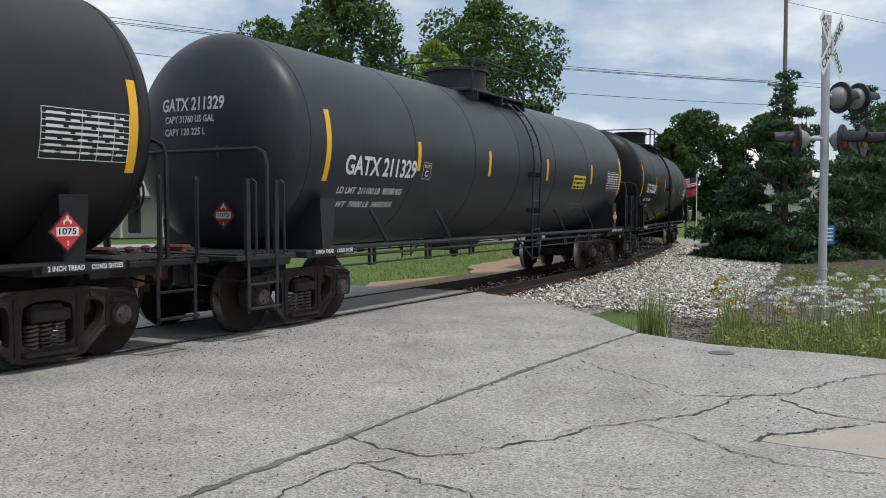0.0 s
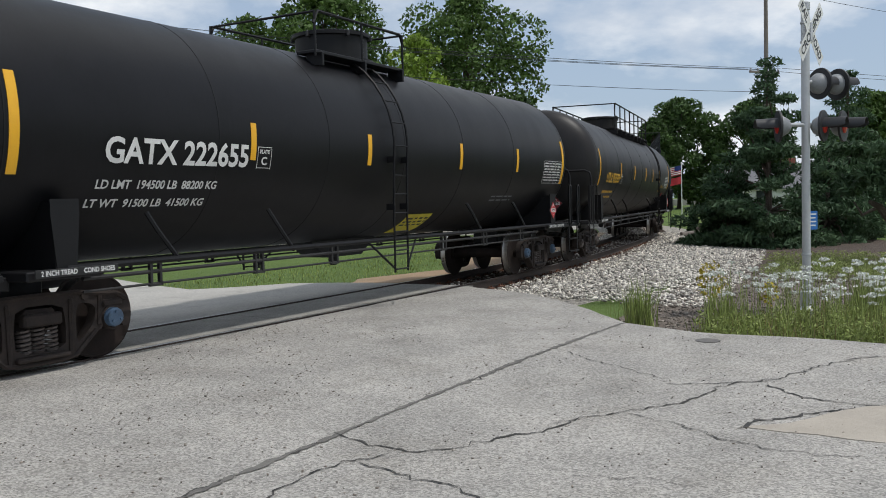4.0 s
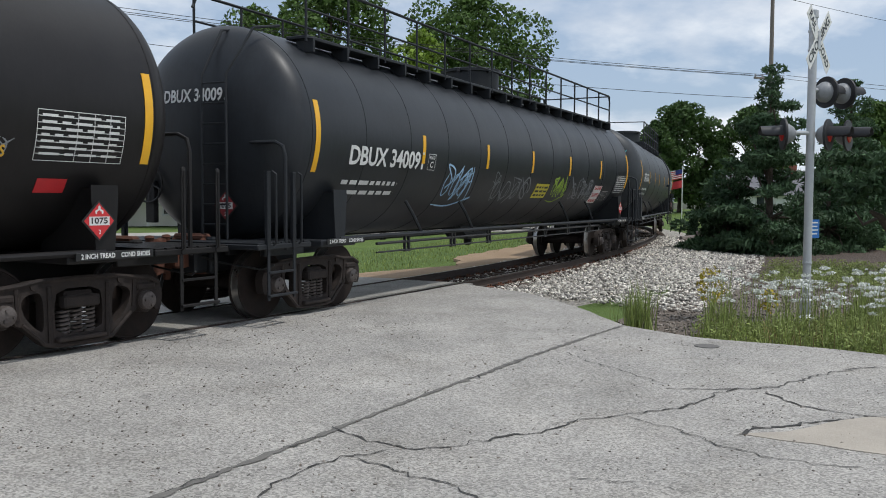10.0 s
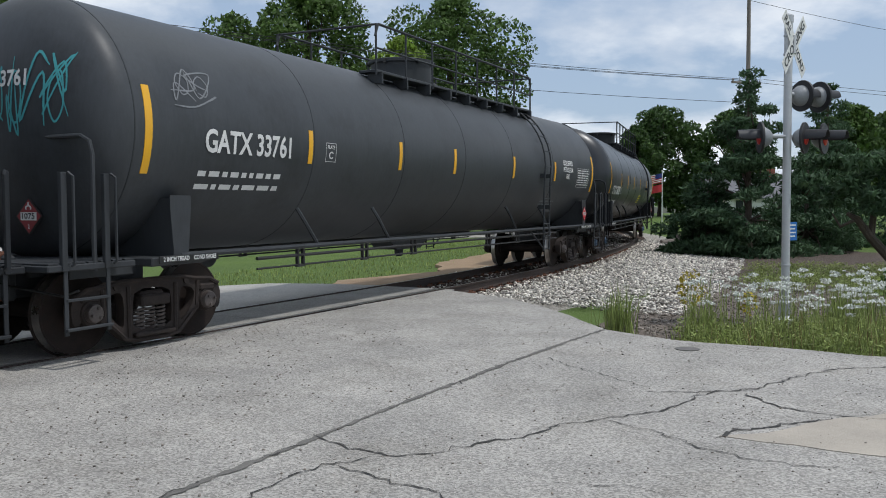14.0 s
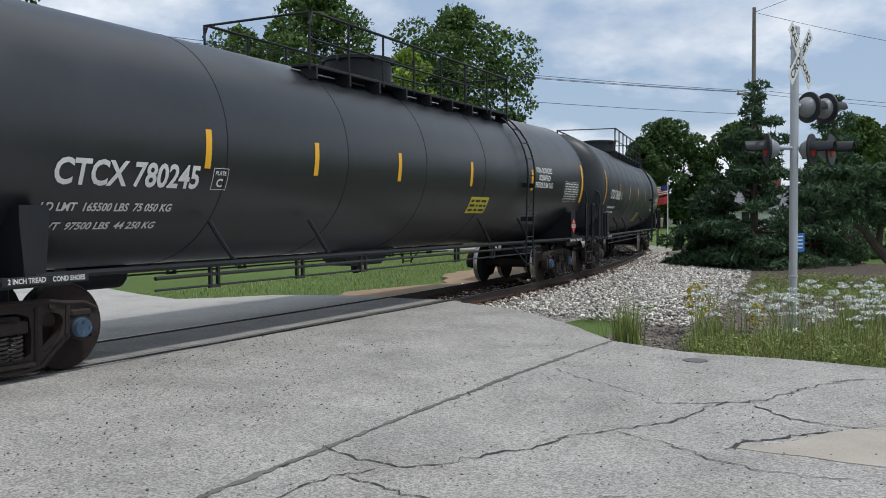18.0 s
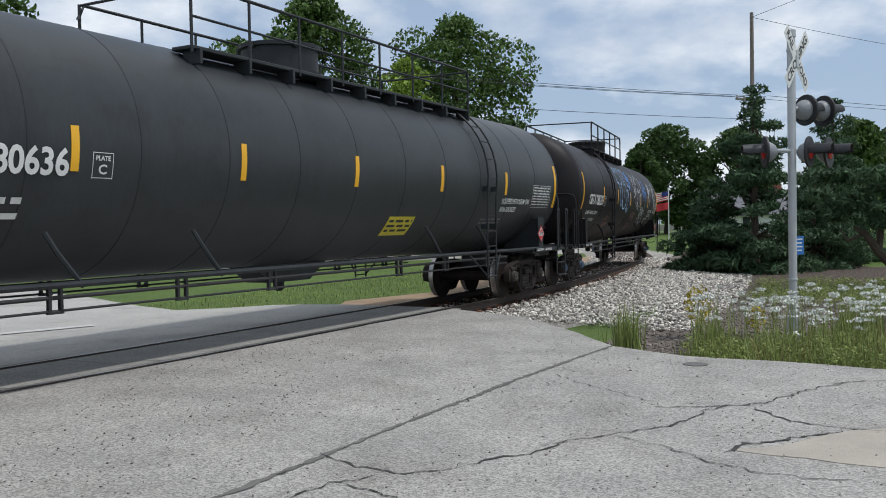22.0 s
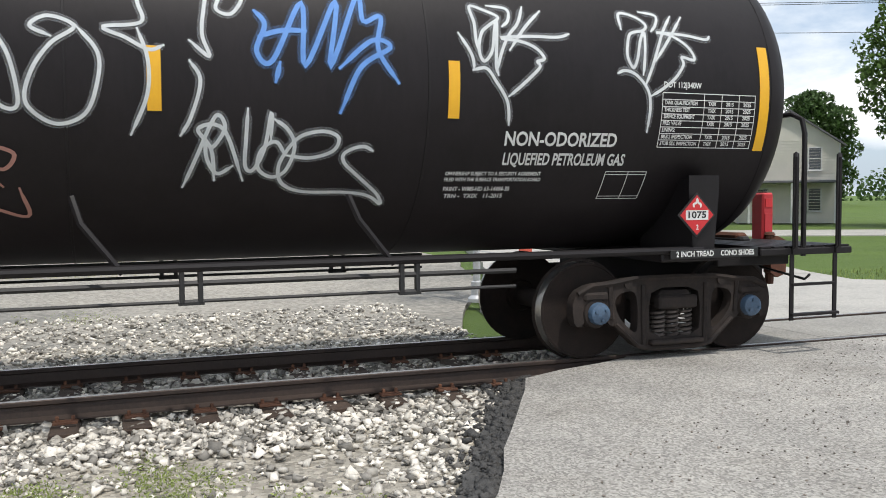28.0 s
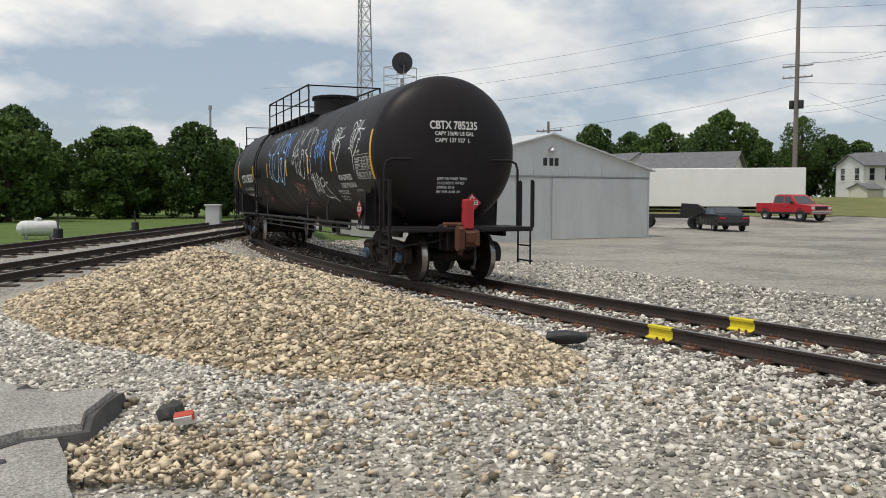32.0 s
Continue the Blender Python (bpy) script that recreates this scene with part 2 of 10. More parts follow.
def solid(name, geo, material, label, category, m=None, group="", kind="", sharp=35):
    me = geo.mesh(name, material, sharp) if isinstance(geo, Geo) else geo
    ob = new(name, me)
    if m is not None:
        ob.matrix_basis = m
    return tagged(ob, label, category, group, kind)


def with_mat(me, mat):
    c = me.copy()
    c.materials.clear()
    c.materials.append(mat)
    return c


def from_np(name, V, F, mat, smooth=False):
    """A mesh from arrays of vertices and of triangles or quads."""
    me = bpy.data.meshes.new(name)
    k = F.shape[1]
    me.vertices.add(len(V)); me.vertices.foreach_set("co", np.ascontiguousarray(V, dtype=np.float32).ravel())
    me.loops.add(F.size); me.loops.foreach_set("vertex_index", np.ascontiguousarray(F, dtype=np.int32).ravel())
    me.polygons.add(len(F)); me.polygons.foreach_set("loop_start", np.arange(0, F.size, k, dtype=np.int32))
    me.update(calc_edges=True)
    me.materials.append(mat)
    if smooth:
        me.polygons.foreach_set("use_smooth", np.ones(len(F), dtype=bool))
    return me


def letters(text, size, align="LEFT", squeeze=1.0):
    """Vertices and faces of a line of built-in lettering, in x and y."""
    cu = bpy.data.curves.new("lettering", "FONT")
    cu.body, cu.size, cu.align_x, cu.align_y = text, size, align, "CENTER"
    cu.offset = size * 0.026
    cu.resolution_u = 3
    ob = bpy.data.objects.new("lettering", cu)
    me = bpy.data.meshes.new_from_object(ob)
    vs = [(p.co.x * squeeze, p.co.y) for p in me.vertices]
    fs = [tuple(p.vertices) for p in me.polygons]
    bpy.data.objects.remove(ob)
    bpy.data.meshes.remove(me)
    bpy.data.curves.remove(cu)
    return vs, fs


# ---- the railway line ----
RAIL_Z = 0.0
GAUGE = 1.505
_KN = [-66.94, -60.94, -40.94, -25.94, -14.94, -7.94, -2.94, 2.06, 7.06, 12.06, 17.06, 23.06, 29.06, 43.36, 62.06, 94.06, 199.06]
_KV = [-0.0046, -0.0057, -0.0076, -0.012, -0.0045, 0.0063, 0.0049, -0.0076, -0.006, -0.0108, -0.0077, -0.006, -0.0081, -0.0102, -0.0039, -0.0001, -0.0012]
_DS = 0.25
_S = np.arange(-260, 200 + _DS, _DS)
_k = np.interp(_S, _KN, _KV, left=0)
_TH = np.concatenate([[0], np.cumsum((_k[1:] + _k[:-1]) / 2 * _DS)])
_i0 = int(round(260 / _DS))
_TH = _TH - _TH[_i0] + 0.5528
_tm = (_TH[1:] + _TH[:-1]) / 2
_X = np.concatenate([[0], np.cumsum(np.sin(_tm) * _DS)])
_Y = np.concatenate([[0], np.cumsum(np.cos(_tm) * _DS)])
_X += -4.7890 - _X[_i0]
_Y += 9.9232 - _Y[_i0]


def track_at(s, side=0.0):
    """Place on the line at s metres; side is metres towards the crossing signal's side."""
    th = float(np.interp(s, _S, _TH))
    return float(np.interp(s, _S, _X)) + math.cos(th) * side, float(np.interp(s, _S, _Y)) - math.sin(th) * side, th


MAIN_P, MAIN_TH = (-12.6, -18.6), radians(59.5)


def main_at(s, side=0.0, base=0.0):
    return MAIN_P[0] + math.sin(MAIN_TH) * s + math.cos(MAIN_TH) * (side + base), MAIN_P[1] + math.cos(MAIN_TH) * s - math.sin(MAIN_TH) * (side + base), MAIN_TH

# ---- ground materials ----
PAVE = M("worn_pavement", (0.425, 0.402, 0.366), (0.265, 0.252, 0.232), rough=0.9, scale=0.8, fine=42, bump=0.9, dist=0.008, speck=(70, 0.42), stain=(0.9, 0.30, 0.50, (0.80, 0.79, 0.77)))
STREET = M("pale_concrete_road", (0.47, 0.45, 0.41), (0.36, 0.345, 0.32), rough=0.9, scale=0.6, fine=60, bump=0.3, dist=0.005, speck=(40, 0.15), stain=(0.7, 0.33, 0.46, (0.75, 0.74, 0.73)))
JOINT = M("joint_filler", (0.20, 0.19, 0.17), (0.09, 0.085, 0.08), rough=1.0, scale=5, fine=50, bump=0.4)
CRACK = M("crack_dark", (0.085, 0.078, 0.07), (0.03, 0.03, 0.03), rough=1.0, bump=0.3)
TAR = M("old_asphalt", (0.13, 0.125, 0.12), (0.05, 0.05, 0.05), rough=0.95, scale=4, fine=50, bump=0.8, dist=0.02)
PANEL = M("crossing_concrete", (0.36, 0.345, 0.315), (0.24, 0.23, 0.21), rough=0.9, scale=1.5, fine=60, bump=0.4, speck=(60, 0.25))
GRASS = M("mown_grass", (0.13, 0.20, 0.035), (0.075, 0.125, 0.022), rough=0.95, scale=0.35, fine=45, bump=0.9, dist=0.05)
YARD = M("grey_yard_gravel", (0.48, 0.44, 0.37), (0.30, 0.275, 0.235), rough=0.95, scale=0.22, fine=38, bump=0.8, dist=0.03, speck=(26, 0.4))
LOT = M("pale_dusty_lot", (0.385, 0.355, 0.305), (0.255, 0.237, 0.206), rough=0.95, scale=0.13, fine=24, bump=0.5, dist=0.02, speck=(16, 0.28), stain=(0.16, 0.40, 0.52, (0.62, 0.64, 0.66)))
BED = M("ballast_bed", (0.46, 0.425, 0.37), (0.25, 0.235, 0.21), rough=0.95, scale=3, fine=30, bump=1.0, dist=0.04, speck=(22, 0.4))
STONE = M("grey_ballast_stone", (0.71, 0.665, 0.59), (0.44, 0.41, 0.365), rough=0.9, scale=14, fine=90, bump=0.3, island=0.76)
TAN = M("tan_gravel_stone", (0.66, 0.55, 0.39), (0.42, 0.345, 0.245), rough=0.9, scale=10, fine=70, bump=0.3, island=0.72)
DIRT = M("dry_tan_dirt", (0.38, 0.27, 0.17), (0.26, 0.18, 0.11), rough=1.0, scale=1.2, fine=30, bump=0.6, dist=0.02)
MULCH = M("dark_mulch", (0.13, 0.095, 0.072), (0.06, 0.046, 0.037), rough=1.0, scale=3, fine=40, bump=1.0, dist=0.04)
RAILM = M("rail_brown", (0.075, 0.052, 0.042), (0.035, 0.027, 0.024), rough=0.6, metal=0.3, scale=2, fine=30, bump=0.3)
RAILTOP = M("rail_head_steel", (0.42, 0.40, 0.38), (0.28, 0.26, 0.25), rough=0.35, metal=0.85, scale=3, bump=0.05)
TIE = M("weathered_tie", (0.105, 0.07, 0.05), (0.045, 0.033, 0.028), rough=0.95, scale=9, fine=60, bump=0.9, dist=0.012, per_ob=0.3)
PLATE = M("rusty_tie_plate", (0.20, 0.09, 0.05), (0.09, 0.045, 0.03), rough=0.9, scale=12, bump=0.4, per_ob=0.35)
LINEW = M("worn_line_paint", (0.62, 0.61, 0.58), (0.46, 0.45, 0.43), rough=0.85, bump=0.2)

from mathutils import geometry as _geom


def inside(p, poly):
    c, j = False, len(poly) - 1
    for i in range(len(poly)):
        (x1, y1), (x2, y2) = poly[i], poly[j]
        if (y1 > p[1]) != (y2 > p[1]) and p[0] < (x2 - x1) * (p[1] - y1) / (y2 - y1) + x1:
            c = not c
        j = i
    return c


def sheet(poly, height, step, thick=0.25, ragged=0.0, seed=1):
    """A paved or bare patch with the given outline, following height(x, y), with a skirt of real thickness."""
    rng = random.Random(seed)
    pts = []
    for i, a in enumerate(poly):
        b = poly[(i + 1) % len(poly)]
        d = math.hypot(b[0] - a[0], b[1] - a[1])
        n = max(1, int(d / (step * 0.7)))
        for k in range(n):
            t = k / n
            j = ragged * rng.uniform(-1, 1) if k else 0
            nx, ny = -(b[1] - a[1]) / d, (b[0] - a[0]) / d
            pts.append((a[0] + (b[0] - a[0]) * t + nx * j, a[1] + (b[1] - a[1]) * t + ny * j))
    nb = len(pts)
    xs, ys = [p[0] for p in pts], [p[1] for p in pts]
    y = min(ys)
    inner = []
    while y < max(ys):
        x = min(xs)
        while x < max(xs):
            q = (x + rng.uniform(-0.2, 0.2) * step, y + rng.uniform(-0.2, 0.2) * step)
            if inside(q, pts):
                inner.append(q)
            x += step
        y += step
    co = [Vector(p) for p in pts + inner]
    v, e, f, *_ = _geom.delaunay_2d_cdt(co, [(i, (i + 1) % nb) for i in range(nb)], [], 1, 1e-4)
    g = Geo()
    g.v = [(p.x, p.y, height(p.x, p.y)) for p in v]
    g.f = [tuple(q) for q in f]
    o = len(g.v)
    ring = [(p[0], p[1]) for p in pts]
    g.v += [(x, y_, height(x, y_)) for x, y_ in ring] + [(x, y_, height(x, y_) - thick) for x, y_ in ring]
    g.f += [(o + i, o + nb + i, o + nb + (i + 1) % nb, o + (i + 1) % nb) for i in range(nb)]
    return g


def track_dist(x, y):
    """Signed distance from the line's centre, positive on the signal's side, and s."""
    d = np.hypot(_X - x, _Y - y)
    i = int(d.argmin())
    side = (x - _X[i]) * math.cos(_TH[i]) - (y - _Y[i]) * math.sin(_TH[i])
    return side, float(_S[i])


def road_z(x, y):
    side, s = track_dist(x, y)
    q = min(1.0, max(0.0, abs(side) - 0.9) / 6.0)
    return -0.012 - 0.12 * q * q * (3 - 2 * q) + 0.012 * noise.noise(Vector((x * 0.5, y * 0.5, 0.3)))


G0 = -0.36      # level of the grass sheet

gv = Geo()
gv.add([(-2500, -2500, G0), (2500, -2500, G0), (2500, 2500, G0), (-2500, 2500, G0)], [(0, 1, 2, 3)])
solid("ground", gv, GRASS, "green mown grass reaching to the horizon", "ground", kind="structure", sharp=0)


def off_track(s, side):
    x, y, _ = track_at(s, side)
    return (x, y)


near_edge = [off_track(s, 0.87) for s in (9.3, 7, 4.5, 2, -0.5, -1.2)]
ROAD = near_edge + [(-4.95, 7.0), (-4.3, 5.9), (-3.65, 4.8), (-2.4, 2.3), (-2.3, -1.0), (-3.6, -4.4), (-4.6, -5.9), (-5.5, -7.3), (-6.3, -9.5), (-6.5, -14), (2, -22), (45, -22), (45, -6), (20, 3.0), (9, 8.2), (5.3, 10.2), (4.4, 10.9), (3.4, 11.5), (2.7, 12.4), (2.45, 13.8), (1.75, 15.9)]
pavement = solid("pavement", sheet(ROAD, road_z, 0.55, 0.3, 0.035, 3), PAVE, "worn grey cracked pavement beside the railway crossing", "pavement", kind="structure", sharp=60)
far_edge = [off_track(s, -0.87) for s in (-1.0, 2, 5, 8, 9.6)]
ROAD2 = far_edge + [(-3.3, 19.9), (-4.4, 19.6), (-5.4, 19.6), (-8.2, 23.2), (-10.6, 26.2), (-14.9, 31.5), (-19, 38), (-26, 36), (-24.5, 31), (-17, 22.5), (-11.5, 15.5), (-9.6, 12.6)]
solid("road", sheet(ROAD2, road_z, 0.9, 0.3, 0.04, 4), STREET, "pale concrete road leading away beyond the rails", "road", kind="structure", sharp=60)
STREET_P = [(-78, -4), (-70, 4), (-40, 26), (-14, 44), (14, 62), (10, 68), (-18, 50), (-44, 32.5), (-74, 10.5), (-84, 3)]
solid("street", sheet(STREET_P, lambda x, y: -0.315, 3.0, 0.1, 0.05, 5), STREET, "pale grey street in front of the houses", "street", kind="structure", sharp=60)
LOT_P = [(-9.2, 11.6), (-11, 14.5), (-17, 21.5), (-28, 29.5), (-40, 24), (-62, 12), (-66, 2), (-62, -12), (-60, -19), (-48, -24), (-36, -25), (-30, -24)] + [off_track(s, -1.6) for s in (-50, -44, -38, -30, -20, -10, -2)]


def lot_z(x, y):
    return -0.28 + 0.03 * noise.noise(Vector((x * 0.12, y * 0.12, 1.7)))


solid("gravel_lot", sheet(LOT_P, lot_z, 1.6, 0.1, 0.12, 6), LOT, "pale dusty gravel parking lot beyond the rails", "gravel lot", kind="structure", sharp=60)


def bank_z(x, y):
    """Height of the ground that climbs from the lot's far side to the street behind it."""
    d, a = math.hypot(x + 1, y), math.degrees(math.atan2(y, -(x + 1)))
    up = max(0.0, min(1.0, (d - 64) / 37)) * max(0.0, min(1.0, (a + 30) / 12)) * max(0.0, min(1.0, (46 - a) / 10))
    return -0.3 + 2.0 * up


def fan(d0, d1, nd, lift):
    """A sheet spread over the bank between two distances, each a function of the compass angle."""
    g, na = Geo(), 52
    for i in range(na + 1):
        a = -31 + 78 * i / na
        for j in range(nd + 1):
            d = d0(a) + (d1(a) - d0(a)) * (j / nd) ** 1.5
            x, y = -1 - d * math.cos(radians(a)), d * math.sin(radians(a))
            g.v.append((x, y, bank_z(x, y) + lift(d) + 0.04 * noise.noise(Vector((x * 0.2, y * 0.2, 6.0)))))
    k = nd + 1
    g.f = [(i * k + j, i * k + j + 1, (i + 1) * k + j + 1, (i + 1) * k + j) for i in range(na) for j in range(nd)]
    g.f = [f[::-1] for f in g.f]
    return g


lot_end = lambda a: 73.5 + 9 * math.exp(-((a - 16) / 3.5) ** 2) + 1.2 * math.sin(a * 1.7)
DRYG = M("dry_bank_grass", (0.23, 0.215, 0.075), (0.115, 0.15, 0.04), rough=0.95, scale=0.22, fine=30, bump=0.9, dist=0.05)
solid("lot_rise", fan(lambda a: 57.0, lambda a: lot_end(a) + 1.0, 12, lambda d: 0.05 if d > 66 else 0.05 - 0.14 * (66 - d) / 9), LOT, "pale dusty gravel climbing at the lot's far side", "gravel lot", kind="structure", sharp=60)
solid("grass_bank", fan(lot_end, lambda a: 236.0, 24, lambda d: 0.09), DRYG, "dry yellow-green grass bank beyond the lot", "grass bank", kind="structure", sharp=60)
SHOULDER_P = [(-4.6, 7.4), (-2.0, 2.5), (-2.0, -1.0), (-3.3, -4.5), (-6.0, -10), (-6.3, -15), (-8.5, -17.5), (-16, -22.0), (-29, -29.5), (-36, -33)] + [off_track(s, 1.4) for s in (-50, -40, -30, -22, -15, -8, -1.4)]


def yard_z(x, y):
    return -0.235 + 0.035 * noise.noise(Vector((x * 0.6, y * 0.6, 4.7)))


solid("gravel_shoulder", sheet(SHOULDER_P, yard_z, 0.6, 0.1, 0.08, 7), YARD, "grey crushed stone between the two railway tracks", "gravel", kind="structure", sharp=60)
DIRT_P = [off_track(s, -1.7) for s in (9.7, 13, 17, 21, 26, 34, 44)] + [off_track(s, -3.6 - 0.9 * math.sin(s)) for s in (44, 34, 26, 21, 17, 13, 10.5)] + [(-3.1, 20.0)]
solid("dirt_strip", sheet(DIRT_P, lambda x, y: -0.27, 0.9, 0.08, 0.16, 8), DIRT, "dry tan dirt along the grass beside the ballast", "dirt", kind="structure", sharp=60)
MULCH_P = [(7.6, 20.6), (9.0, 19.6), (12.5, 22.0), (17, 27), (19, 34), (16.5, 40), (13.6, 44), (11.9, 40), (10.6, 34.5), (8.9, 26.5)]
solid("mulch_bed", sheet(MULCH_P, lambda x, y: -0.325 + 0.02 * noise.noise(Vector((x, y, 0))), 0.8, 0.03, 0.4, 9), MULCH, "dark brown mulch under the pine trees", "mulch bed", kind="structure", sharp=60)


SOIL = M("stony_brown_soil", (0.22, 0.18, 0.145), (0.10, 0.08, 0.065), rough=1.0, scale=2.5, fine=35, bump=0.9, dist=0.03, speck=(30, 0.35))
solid("bare_soil", sheet([(2.5, 13.0), (3.5, 12.2), (5.2, 10.9), (8.0, 10.2), (9.5, 13.5), (10.4, 17.0), (10.2, 20.2), (8.2, 21.4), (9.4, 27.0), (7.2, 23.5), (5.0, 19.0), (3.6, 15.6)], lambda x, y: -0.345 + 0.012 * noise.noise(Vector((x, y, 0))), 0.8, 0.03, 0.3, 17), SOIL, "stony brown soil between the weeds and the ballast", "bare soil", kind="structure", sharp=60)


def crack(pts, width, seed, name="pavement_crack", jit=0.02, mat=CRACK):
    """A jagged dark ribbon laid just over the pavement, for cracks and joints."""
    rng = random.Random(seed)
    path = []
    for a, b in zip(pts, pts[1:]):
        n = max(2, int(math.hypot(b[0] - a[0], b[1] - a[1]) / 0.06))
        for k in range(n):
            t = k / n
            path.append((a[0] + (b[0] - a[0]) * t + rng.gauss(0, jit), a[1] + (b[1] - a[1]) * t + rng.gauss(0, jit)))
    path.append(pts[-1])
    g = Geo()
    for i, p in enumerate(path):
        q, r = path[max(0, i - 1)], path[min(len(path) - 1, i + 1)]
        d = math.hypot(r[0] - q[0], r[1] - q[1]) or 1
        w = width * rng.uniform(0.25, 1.6) / 2 * (0.3 if i in (0, len(path) - 1) else 1)
        nx, ny = -(r[1] - q[1]) / d * w, (r[0] - q[0]) / d * w
        for sx in (1, -1):
            x, y = p[0] + nx * sx, p[1] + ny * sx
            g.v.append((x, y, road_z(x, y) + 0.007))
    g.f = [(2 * i, 2 * i + 2, 2 * i + 3, 2 * i + 1) for i in range(len(path) - 1)]
    ob = part(name, g, mat, pavement, "dark jagged crack", sharp=0)
    return ob


crack([(-2.3, 4.0), (-1.52, 5.31), (-0.75, 6.66), (-0.48, 7.16), (0.2, 8.36), (1.31, 10.21), (1.95, 11.24), (2.68, 12.39)], 0.05, 1, "pavement_joint", 0.008, JOINT)
crack([(-1.6, 5.2), (-1.1, 6.05), (-0.75, 6.66)], 0.02, 14)
crack([(0.3, 8.53), (0.85, 9.45), (1.35, 10.27)], 0.014, 15)
crack([(-0.8, 6.8), (-0.6, 6.62), (-0.4, 6.42), (-0.1, 6.22), (0.1, 6.3), (0.6, 6.6), (0.85, 6.72), (1.2, 7.1), (1.7, 7.3), (2.1, 7.5), (2.4, 7.8), (2.6, 8.1)], 0.021, 2)
crack([(2.2, 8.3), (2.7, 8.3), (3.3, 8.4), (3.8, 8.9), (4.6, 9.4), (5.4, 9.5)], 0.020, 3)
crack([(3.1, 8.15), (3.2, 7.65), (3.55, 7.3), (4.2, 7.0), (4.9, 6.9)], 0.020, 4)
crack([(3.5, 7.25), (3.1, 7.05), (2.5, 6.8), (2.3, 6.62)], 0.030, 5)
crack([(-1.0, 5.0), (-0.95, 5.45), (-0.8, 5.8), (-0.5, 6.1), (-0.3, 6.2)], 0.015, 6)
crack([(-0.5, 6.0), (-0.2, 5.72), (0.1, 5.5), (0.3, 5.2), (0.4, 4.6)], 0.013, 7)
crack([(1.6, 7.15), (1.9, 6.8), (2.1, 6.35), (2.4, 6.0), (2.9, 5.8)], 0.013, 8)
crack([(1.5, 10.2), (1.8, 9.5), (2.3, 8.5)], 0.010, 9)
crack([(2.6, 8.12), (2.9, 8.3), (3.2, 8.36)], 0.015, 10)
crack([(0.9, 6.9), (1.1, 7.0), (0.95, 7.05)], 0.010, 11)
crack([(0.9, 5.6), (1.3, 5.5), (1.6, 5.3)], 0.007, 12)
crack([(0.4, 10.9), (1.3, 11.0), (1.8, 10.8)], 0.007, 13)
SCAB = M("broken_tan_patch", (0.48, 0.43, 0.36), (0.36, 0.32, 0.27), rough=0.95, scale=2, fine=50, bump=0.8, dist=0.01)
part("broken_patch", sheet([(2.35, 6.68), (2.75, 6.75), (3.4, 7.15), (4.0, 7.35), (4.6, 7.0), (4.4, 6.3), (3.7, 5.9), (3.0, 6.25), (2.6, 6.5)], lambda x, y: road_z(x, y) + 0.006, 0.3, 0.006, 0.05, 12), SCAB, pavement, "crumbled tan patch in the pavement", sharp=60)
COVER = M("cover_iron", (0.16, 0.15, 0.14), (0.10, 0.095, 0.09), rough=0.8, bump=0.4)
part("manhole_cover", Geo().lathe([(0.15, -0.02), (0.15, 0.004), (0.12, 0.006), (0.0, 0.006)], 28, Matrix.Translation((3.35, 10.75, road_z(3.35, 10.75) + 0.004))), COVER, pavement, "small dark grey round cover")
gl = Geo()
for a, b, w in (((-8.6, 14.3), (-6.0, 16.35), 0.28),):
    d = Vector((b[0] - a[0], b[1] - a[1])).normalized()
    nx, ny = -d.y * w / 2, d.x * w / 2
    n = 8
    for i in range(n + 1):
        x, y = a[0] + (b[0] - a[0]) * i / n, a[1] + (b[1] - a[1]) * i / n
        gl.v += [(x + nx, y + ny, road_z(x, y) + 0.02), (x - nx, y - ny, road_z(x, y) + 0.02)]
    gl.f += [(2 * i, 2 * i + 2, 2 * i + 3, 2 * i + 1)[::-1] for i in range(n)]
solid("stop_line", gl, LINEW, "worn white stop line painted on the road", "road marking", kind="structure", sharp=0)
# black broken edge of the old asphalt
edge = []
for p in [(-5.55, 7.95), (-5.0, 7.0), (-4.35, 5.9), (-3.7, 4.8), (-3.0, 3.4)]:
    edge.append(p)
ASPH = edge + [(p[0] - 0.2, p[1] - 0.09) for p in edge[::-1]]
solid("asphalt_edge", sheet(ASPH, lambda x, y: -0.17 + 0.05 * noise.noise(Vector((x * 3, y * 3, 0))), 0.16, 0.1, 0.025, 14), TAR, "crumbling black asphalt edge of the pavement", "asphalt edge", kind="structure", sharp=60)

# ---- rails, ties and crossing panels ----
PROFILE = [(-0.07, -0.172), (0.07, -0.172), (0.07, -0.158), (0.012, -0.135), (0.010, -0.05), (0.034, -0.036), (0.035, -0.008), (0.028, 0.0), (-0.028, 0.0), (-0.035, -0.008), (-0.034, -0.036), (-0.010, -0.05), (-0.012, -0.135), (-0.07, -0.158)]


def rail_mesh(at, s0, s1, side, step=0.5):
    n = int((s1 - s0) / step)
    k = len(PROFILE)
    V, F, idx = [], [], []
    for i in range(n + 1):
        s = s0 + (s1 - s0) * i / n
        for o, z in PROFILE:
            x, y, _ = at(s, side + o)
            V.append((x, y, z))
    for i in range(n):
        for j in range(k):
            q = (j + 1) % k
            F.append((i * k + j, i * k + q, (i + 1) * k + q, (i + 1) * k + j))
            idx.append(1 if j == 7 else 0)
    g = Geo(); g.v, g.f = V, F
    me = g.mesh("rail", RAILM, 40)
    me.materials.append(RAILTOP)
    me.polygons.foreach_set("material_index", idx)
    return me


